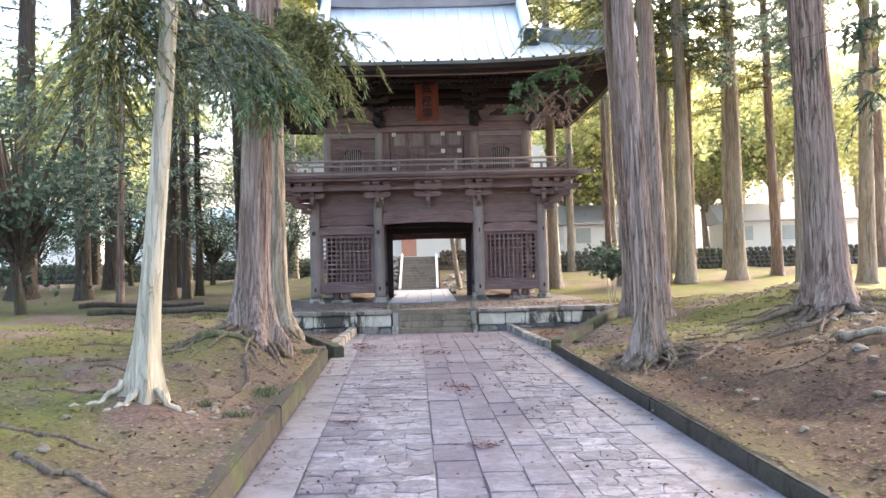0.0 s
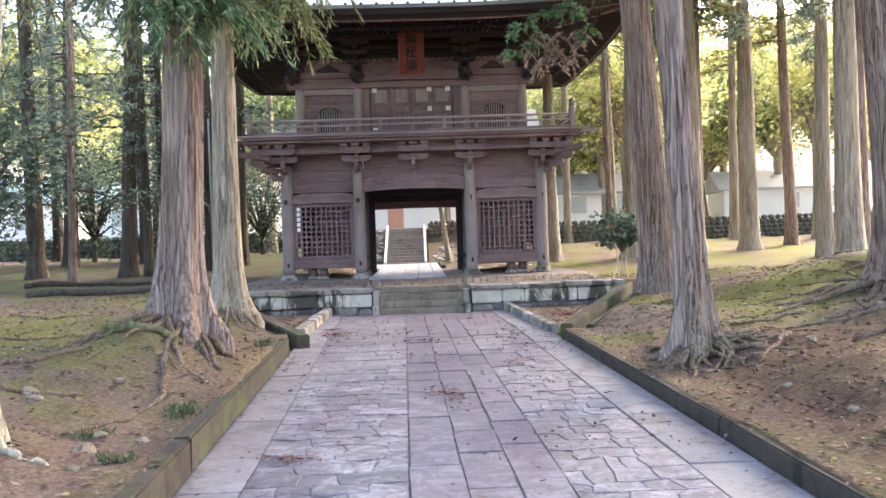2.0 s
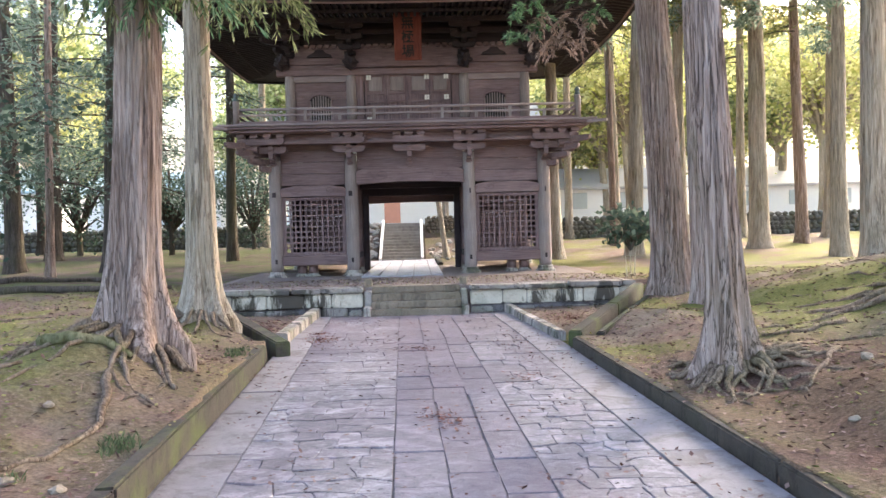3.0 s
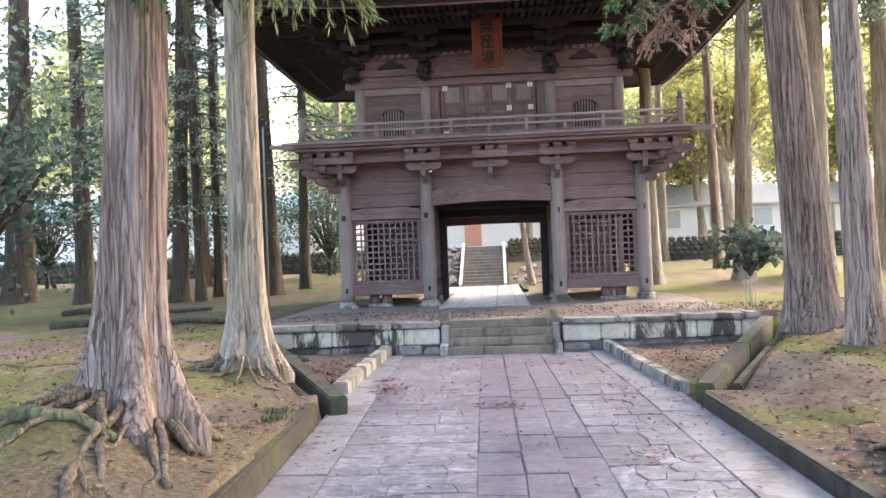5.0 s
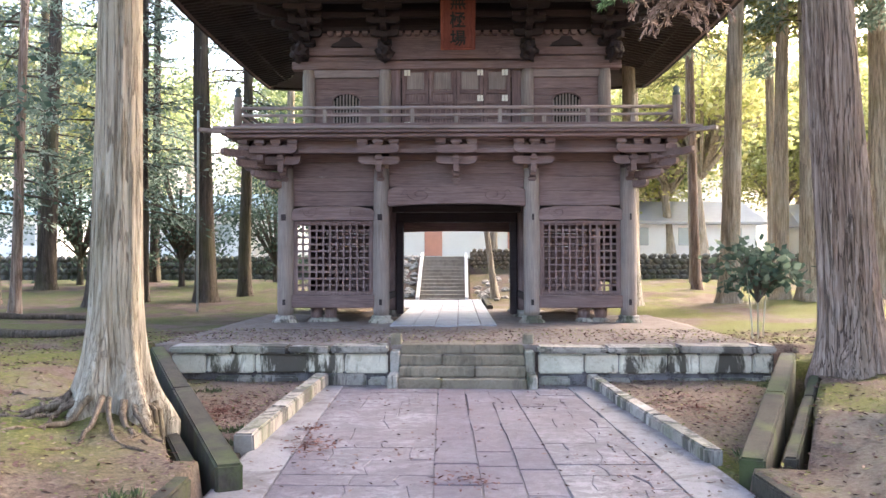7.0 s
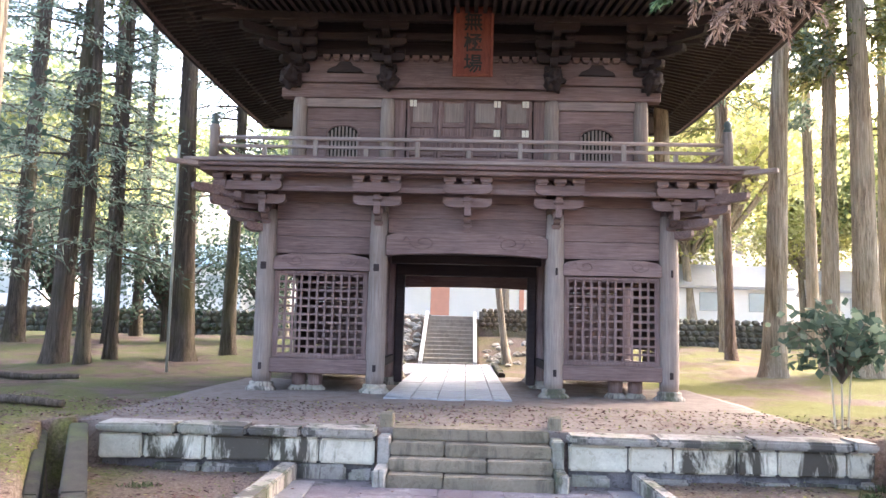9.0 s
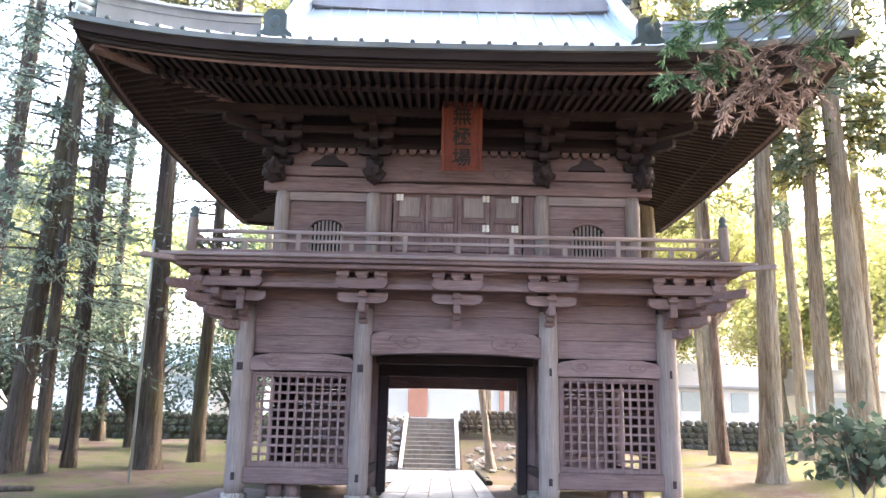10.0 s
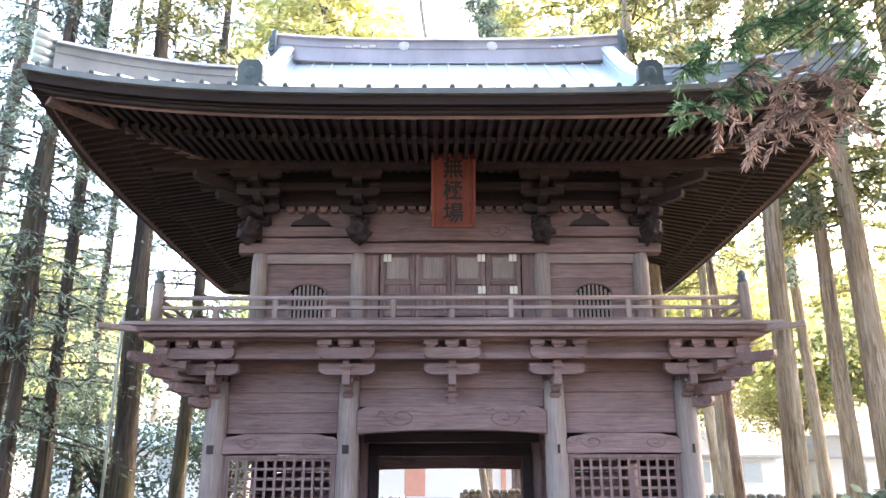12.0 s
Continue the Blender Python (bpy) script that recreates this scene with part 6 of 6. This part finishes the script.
fronds("cedar_branch", "olive cedar sprays hanging beside a pale trunk", (-2.7, 8.5, 4.6), ((-3.05, 8.4, 3.9), (-3.15, 8.6, 3.6), (-2.95, 8.4, 4.2)), CEDAR_OLIVE, 8, 26, 0.12, 1.2, 0.8)
fronds("cedar_branch", "half-brown drooping cedar spray before the eaves", (4.5, 19.2, 6.7), ((2.95, 20.3, 5.75), (2.5, 20.5, 5.7), (3.4, 20.5, 5.85), (2.8, 20.5, 5.5), (3.1, 20.4, 5.45), (2.75, 20.4, 5.35), (3.4, 20.3, 5.5), (2.2, 20.4, 5.75)), CEDAR_DRY, 3, 6, 0.13, 0.9, 0.45, 0.78)
fronds("cedar_branch", "green tips of a drooping cedar spray", (4.3, 19.4, 6.7), ((2.0, 20.3, 5.95), (2.3, 20.6, 5.6), (2.5, 20.2, 6.2), (3.3, 20.3, 6.2), (3.7, 20.4, 5.8), (2.1, 20.4, 5.55), (3.0, 20.2, 6.35)), CEDAR_PALE, 4, 9, 0.14, 0.5, 0.45, 0.68)
fronds("cedar_branch", "cedar sprays hanging above the gate corner", (5.6, 21.6, 9.0), ((3.4, 22.2, 7.7), (4.2, 22.3, 7.5), (3.0, 22.4, 7.9), (4.9, 22.2, 7.6), (3.8, 22.2, 8.1), (5.3, 22.4, 7.9), (2.6, 22.3, 8.2), (4.6, 22.4, 8.2)), CEDAR_SAGE, 5, 9, 0.15, 0.7)
fronds("cedar_branch", "brown cedar spray hanging above the gate corner", (-4.5, 17.5, 8.0), ((-4.6, 19.4, 7.2), (-4.75, 19.2, 7.35)), CEDAR_DRY, 6, 18, 0.13, 0.7, 0.5)


fronds("leafy_branch", "thin drooping branches with dark evergreen leaves", (8.3, 13.4, 5.6), ((6.9, 12.6, 4.6), (6.2, 12.5, 5.2), (6.5, 12.4, 4.1), (7.4, 12.5, 4.4), (5.6, 12.6, 5.1), (7.8, 12.5, 5.0)), LAUREL, 12, 7, 0.17, 0.8, 0.8, 0.4)


# ---- beyond: hall, houses, small things ----
hall = thing("temple_hall", "white-walled hall with vermilion doors above the stair", "building", (-0.6, 52, 2.0))
part("wall", boxed(-7, 7, 0, 6, 0, 4.6, 0.02), PLASTER, hall)
part("door", boxed(-1.2, -0.25, -0.06, 0.0, 0.2, 3.0, 0.02), VERMILION, hall, "vermilion doors, glare painted into their pale colour")
for x in (-5.4, 3.4, 5.6):
    part("post", boxed(x - 0.12, x + 0.12, -0.1, -0.002, 0, 4.4, 0.02), VERMILION, hall)
part("plinth", boxed(-7.4, 7.4, -0.8, 6.4, -0.4, 0.18, 0.03), WHITE_STONE, hall)
bm = bmesh.new()
outline(bm, [(-1.6, 0), (-1.4, 0.25), (3, 3.2), (7.4, 0.25), (7.6, 0)], 17, Matrix.Translation((0, 0, 4.5)) @ Matrix.Rotation(radians(90), 4, "Z"))
part("roof", bm, TILE_GREY, hall)


def house(x, y, w, d, h, turn, wall, roofmat, label):
    t = thing("house", label, "house", (x, y, ground(x, y) - 0.1), "houses beyond the wall")
    t.rotation_euler = (0, 0, turn)
    part("wall", boxed(-w / 2, w / 2, -d / 2, d / 2, 0, h, 0.02), wall, t)
    bm = bmesh.new()
    outline(bm, [(-d / 2 - 0.6, 0), (-d / 2 - 0.6, 0.15), (0, d * 0.28), (d / 2 + 0.6, 0.15), (d / 2 + 0.6, 0)], w + 1.0, Matrix.Translation((0, 0, h)) @ Matrix.Rotation(radians(90), 4, "Z"))
    part("roof", bm, roofmat, t)
    for k in range(3):
        cx = -w / 3 + w / 3 * k
        win = part("window", boxed(cx - 0.55, cx + 0.55, -d / 2 - 0.04, -d / 2 - 0.002, 0.9, 2.0, 0.02), GREY_POLE, t)
        part("frame", boxed(cx - 0.62, cx + 0.62, -d / 2 - 0.05, -d / 2 - 0.042, 0.84, 0.9, 0.0), PLASTER, win)


house(14, 62, 9, 6, 2.2, 0.1, PLASTER, TILE_GREY, "low white house with a grey tiled roof")
house(29, 66, 10, 6, 2.3, -0.15, PLASTER, TILE_GREY, "white house with a grey tiled roof")
house(-15, 54, 8, 5, 2.4, -0.1, PLASTER, TEAL, "low white shed with a blue-grey roof")
house(-28, 56, 10, 6, 2.6, 0.1, PLASTER, TEAL, "white house with a blue-grey roof")

pole = thing("metal_pole", "thin galvanised pole standing in the wood", "pole", (-6.64, 29.5, ground(-6.64, 29.5) - 0.1))
bm = bmesh.new()
lathe(bm, [(0.032, 0), (0.032, 5.2), (0.02, 5.25)], (0, 0, 0), 10)
part("shaft", bm, GREY_POLE, pole, smooth=True)

b = round_crown(61, (0.1, 0, 1.25), 0.72, 30, 16, 0.17, LAUREL, 0.8)
shrub = plant("shrub", "young broad-leaved evergreen shrub by the terrace", "shrub", 5.0, 22.6, None, b)
bm = bmesh.new()
for dx, dy in ((0, 0), (0.08, 0.03), (-0.07, 0.04)):
    tube(bm, [(dx, dy, -0.1), (dx * 1.5, dy, 0.5), (dx * 2.5, dy, 1.2)], [0.016, 0.013, 0.008], 6)
part("stem", bm, BARK_SMOOTH, shrub)


def scatter(name, label, n, seed, mat, size, area, onpath):
    rnd = random.Random(seed)
    lv = Leaves()
    for k in range(n):
        x, y = rnd.uniform(area[0], area[1]), rnd.uniform(area[2], area[3])
        inside = y < 21 and left_edge(y) < x < right_edge(y)
        if inside != onpath:
            continue
        if onpath and noise.noise((x * 0.9, y * 0.9, 4)) < 0.12 and rnd.random() < 0.85:
            continue
        z = path_z(y) + 0.012 if inside else (0.515 if y > 21.45 and abs(x) < 4.6 else ground(x, y) + 0.012)
        d = Vector((rnd.gauss(0, 1), rnd.gauss(0, 1), rnd.uniform(-0.1, 0.25))).normalized()
        lv.blade(Vector((x, y, z)), d, size * rnd.uniform(0.2, 0.4), size * rnd.uniform(0.6, 1.5), rnd.uniform(-0.4, 0.4) + 1.57 * 0)
    tagged(new(name, lv.mesh(mat)), label, "leaf litter", kind="stuff")


scatter("fallen_leaves", "dry brown leaves strewn over the paving", 5200, 1, FALLEN, 0.045, (-2.2, 2.6, 4, 21), True)
scatter("leaf_litter", "dry needles, twigs and leaves on the soil", 42000, 2, FALLEN, 0.05, (-8, 8, 4, 24), False)
scatter("moss_tufts", "short tufts of grass and moss on the bank", 16000, 3, CEDAR_OLIVE, 0.045, (-7, 8, 4, 24), False)


# ---- roots, sticks, stones and tufts on the banks ----
def limb_on_ground(name, label, category, pts, r, mat, seed, lift=0.3):
    rnd = random.Random(seed)
    bm = bmesh.new()
    path = []
    for (xa, ya), (xb, yb) in zip(pts, pts[1:]):
        for k in range(6):
            u = k / 6
            x, y = xa + (xb - xa) * u + rnd.gauss(0, 0.015), ya + (yb - ya) * u + rnd.gauss(0, 0.015)
            path.append((x, y, ground(x, y) + r * lift))
    n = len(path)
    tube(bm, path, [r * (1 - 0.6 * k / n) * rnd.uniform(0.85, 1.15) for k in range(n)], 8)
    ob = part(name, bm, mat, None, "", True)
    tagged(ob, label, category)


limb_on_ground("mossy_root", "thick mossy root lying across the foot of a cedar", "root", ((-3.15, 11.72), (-2.75, 11.62), (-2.3, 11.74)), 0.07, BARK_MOSSY, 1, 0.5)
for k, (pts, r) in enumerate((
    (((-3.6, 7.3), (-3.0, 7.15), (-2.4, 7.0)), 0.03), (((-3.9, 8.9), (-3.3, 8.7), (-2.95, 8.55)), 0.025), (((-2.9, 6.6), (-2.4, 6.25), (-1.9, 5.9)), 0.04), (((-2.4, 11.3), (-2.2, 10.6), (-2.3, 9.9), (-2.6, 9.3)), 0.035),
    (((-4.2, 10.6), (-3.5, 10.9), (-3.0, 11.3)), 0.04), (((-3.9, 10.2), (-3.3, 10.1), (-2.7, 10.4)), 0.03), (((-5.5, 13.5), (-4.6, 13.2), (-3.8, 13.3)), 0.03), (((-6.5, 16.5), (-5.6, 16.2), (-4.9, 16.4)), 0.03))):
    limb_on_ground("surface_root", "bare brown root running over the mossy soil", "root", pts, r, BARK_ROOT, 10 + k)
limb_on_ground("surface_root", "crooked pale root arching out of the dark bank", "root", ((4.75, 10.1), (4.6, 9.6), (4.75, 9.2), (5.1, 8.9)), 0.06, BARK_PALE, 30, 1.0)
for k, (pts, r) in enumerate(((((5.4, 8.6), (5.0, 8.2), (5.3, 7.7)), 0.035), (((4.2, 12.2), (3.7, 11.6), (3.3, 11.1)), 0.03), (((5.9, 12.4), (5.2, 11.9), (4.6, 11.8)), 0.05), (((6.0, 13.0), (5.2, 12.9), (4.4, 13.1)), 0.05), (((5.2, 13.9), (4.5, 13.6), (4.0, 13.7)), 0.04), (((4.3, 9.3), (3.8, 9.1), (3.4, 9.3)), 0.025))):
    limb_on_ground("surface_root", "bare root on the red-brown soil", "root", pts, r, BARK_ROOT, 40 + k)
# a dark fallen log beyond the mossy bank
limb_on_ground("fallen_log", "dark fallen log lying on the moss", "log", ((-9.5, 23.2), (-7.4, 22.6), (-4.9, 22.4)), 0.11, BARK_DARK, 50, 0.6)
limb_on_ground("fallen_log", "dark fallen log lying on the moss", "log", ((-11.5, 27.0), (-9.2, 27.6), (-7.2, 27.2)), 0.1, BARK_DARK, 51, 0.6)

rnd = random.Random(61)
for k in range(46):
    if k < 26:
        x, y = 6.9 + rnd.gauss(0, 0.55), 13.0 + rnd.gauss(0, 0.45)
    elif k < 36:
        x, y = rnd.uniform(2.9, 5.6), rnd.uniform(7.2, 12)
    else:
        x, y = rnd.uniform(-4.2, -1.9), rnd.uniform(6.5, 11)
    if left_edge(y) - 0.3 < x < right_edge(y) + 0.3:
        continue
    r = rnd.uniform(0.035, 0.085)
    bm = bmesh.new()
    bmesh.ops.create_icosphere(bm, subdivisions=2, radius=r)
    for v in bm.verts:
        v.co *= 1 + 0.5 * noise.noise(v.co * (1.2 / r) + Vector((k, 0, 0)))
        v.co.z *= 0.6
    ob = part("stone", bm, TREAD, None, "")
    ob.location = (x, y, ground(x, y) + r * 0.2)
    tagged(ob, "small rough stone lying on the soil", "stone", "loose stones on the bank")


def tuft(x, y, seed, n=45, h=0.085):
    rnd = random.Random(seed)
    lv = Leaves()
    for k in range(n):
        p = Vector((rnd.gauss(0, 0.05), rnd.gauss(0, 0.05), -0.01))
        d = Vector((rnd.gauss(0, 0.5), rnd.gauss(0, 0.5), 1)).normalized()
        lv.blade(p, d, 0.006, h * rnd.uniform(0.5, 1.2), rnd.uniform(0, 3))
    ob = new("grass_tuft", lv.mesh(GRASS))
    ob.location = (x, y, ground(x, y))
    tagged(ob, "small green tuft of grass by the kerb", "grass", "grass tufts", kind="stuff")


for k, (x, y) in enumerate(((-1.95, 10.15), (-2.0, 10.3), (-1.9, 8.6), (-2.05, 13.9), (-2.1, 14.3), (-2.4, 9.4), (-2.15, 16.2), (-2.2, 16.9), (2.62, 16.6), (2.55, 16.3), (-3.4, 20.2), (-2.3, 17.5), (4.3, 20.6), (4.6, 21.0))):
    for j in range(2):
        tuft(x + 0.09 * j, y + 0.05 * j, 70 + k * 3 + j)


def leaf_pile(x, y, rx, ry, n, seed):
    """A flat drift of fallen rust-red cedar sprays."""
    rnd = random.Random(seed)
    lv = Leaves()
    for k in range(n):
        a, r = rnd.uniform(0, math.tau), rnd.random() ** 0.8
        px, py = rx * r * math.cos(a) + rnd.gauss(0, 0.03), ry * r * math.sin(a) + rnd.gauss(0, 0.03)
        gx, gy = x + px, y + py
        inside = gy < 21 and left_edge(gy) < gx < right_edge(gy)
        z = (path_z(gy) if inside else ground(gx, gy)) + rnd.uniform(0.008, 0.03)
        d = Vector((rnd.gauss(0, 1), rnd.gauss(0, 1), rnd.uniform(-0.15, 0.2))).normalized()
        lv.blade(Vector((px, py, z)), d, 0.05 * rnd.uniform(0.1, 0.3), 0.05 * rnd.uniform(0.6, 1.8), rnd.uniform(-0.4, 0.4))
    ob = new("leaf_pile", lv.mesh(RUST))
    ob.location = (x, y, 0)
    tagged(ob, "drift of rust-red fallen cedar sprays on the ground", "leaf litter", "drifts of fallen sprays", kind="stuff")


for k, (x, y, rx, ry, n) in enumerate(((0.31, 11.6, 0.2, 0.3, 90), (0.45, 11.2, 0.12, 0.3, 40), (-1.34, 16.8, 0.26, 0.5, 200), (-1.5, 17.6, 0.15, 0.3, 90), (-0.86, 9.3, 0.2, 0.12, 60), (-2.75, 18.7, 0.55, 1.3, 900), (2.9, 18.9, 0.5, 1.1, 500), (0.1, 15.6, 0.3, 0.3, 90), (0.46, 8.1, 0.2, 0.2, 60), (1.3, 13.2, 0.3, 0.4, 70))):
    leaf_pile(x, y, rx, ry, n, 900 + k)


# ---- the stones of the approach ----
def lay_path():
    rnd = random.Random(21)
    slabs = {"far_stones": []}
    count = 0

    def lay(name, pts, mat, y, near=True):
        nonlocal count
        z = path_z(y) + rnd.uniform(-0.007, 0.005)
        if near:
            stone_piece(name, pts, z, mat, pavement, 0.08)
        else:
            slabs["far_stones"].append(slab(pts, z, 0.08))

    def j(v):
        return v + rnd.uniform(-0.012, 0.012)

    for side in (-1, 1):
        y = 3.0
        while y < 20.6:
            l = rnd.uniform(0.8, 1.5)
            def xa(v):
                return left_edge(v) + 0.03 if side < 0 else right_edge(v) - 0.5 + 0.006
            def xb(v):
                return left_edge(v) + 0.446 if side < 0 else right_edge(v) - 0.03
            a, b = y + 0.006, min(y + l, 20.9) - 0.006
            lay("border_slab", [(xa(a), a), (xb(a), a), (xb(b), b), (xa(b), b)], SLAB, y)
            y += l

    def worn(x, y, c, dx, dy):
        """Broken, wandering joints between the flags, straight only along the strips' edges."""
        k = 4 * c * (1 - c)
        calm = 1 - 0.75 * ease(12.0, 14.5, y)
        wx = 0.08 * noise.noise((x * 5.1, y * 5.1, 2.0)) * min(1, 2 * k)
        wy = 0.1 * noise.noise((x * 4.7, y * 4.7, 7.0)) * calm + 0.03 * noise.noise((x * 11, y * 11, 1.0)) * calm
        return x + wx + dx, y + wy + dy

    def centre(v, k):
        return -0.03 - 0.02 * (v - 9.7) + (0.0, 0.37, 0.7, 1.02)[k]

    for k in (0, 1, 2):
        y = 3.0 + 0.3 * k
        while y < 20.6:
            l = rnd.uniform(0.5, 0.85)
            a, b = y + 0.007, min(y + l, 20.65) - 0.007
            lay("centre_slab", [(j(centre(a, k) + 0.006), a), (j(centre(a, k + 1) - 0.006), a), (j(centre(b, k + 1) - 0.006), b), (j(centre(b, k) + 0.006), b)], CENTRE, y)
            y += l
    for side in (-1, 1):
        y = 3.0
        while y < 20.6:
            l = rnd.uniform(0.16, 0.3) * (1.0 + 0.9 * ease(12.0, 14.5, y))
            def xa(v):
                return left_edge(v) + 0.455 if side < 0 else centre(v, 3)
            def xb(v):
                return centre(v, 0) if side < 0 else right_edge(v) - 0.505
            a, b = y, min(y + l, 20.65)
            cuts = [0.0]
            while cuts[-1] < 1:
                cuts.append(cuts[-1] + rnd.uniform(0.13, 0.38) * (1.0 + 0.8 * ease(12.0, 14.5, y)))
            cuts[-1] = 1.0
            if len(cuts) > 2 and cuts[-1] - cuts[-2] < 0.14:
                cuts.pop(-2)
            for c0, c1 in zip(cuts, cuts[1:]):
                def at(v, c, e):
                    return xa(v) + (xb(v) - xa(v)) * c + e
                g = 0.0025
                cm, ym = (c0 + c1) / 2, (a + b) / 2
                pts = [worn(at(v, c, 0), v, c, g * p, g * q) for v, c, p, q in ((a, c0, 1, 1), (a, cm, 0, 1), (a, c1, -1, 1), (ym, c1, -1, 0), (b, c1, -1, -1), (b, cm, 0, -1), (b, c0, 1, -1), (ym, c0, 1, 0))]
                lay("flagstone", pts, FLAG, y, 6.2 < y < 13.2)
            y += l
    joined("far_flagstones", slabs["far_stones"], FLAG, pavement)


lay_path()
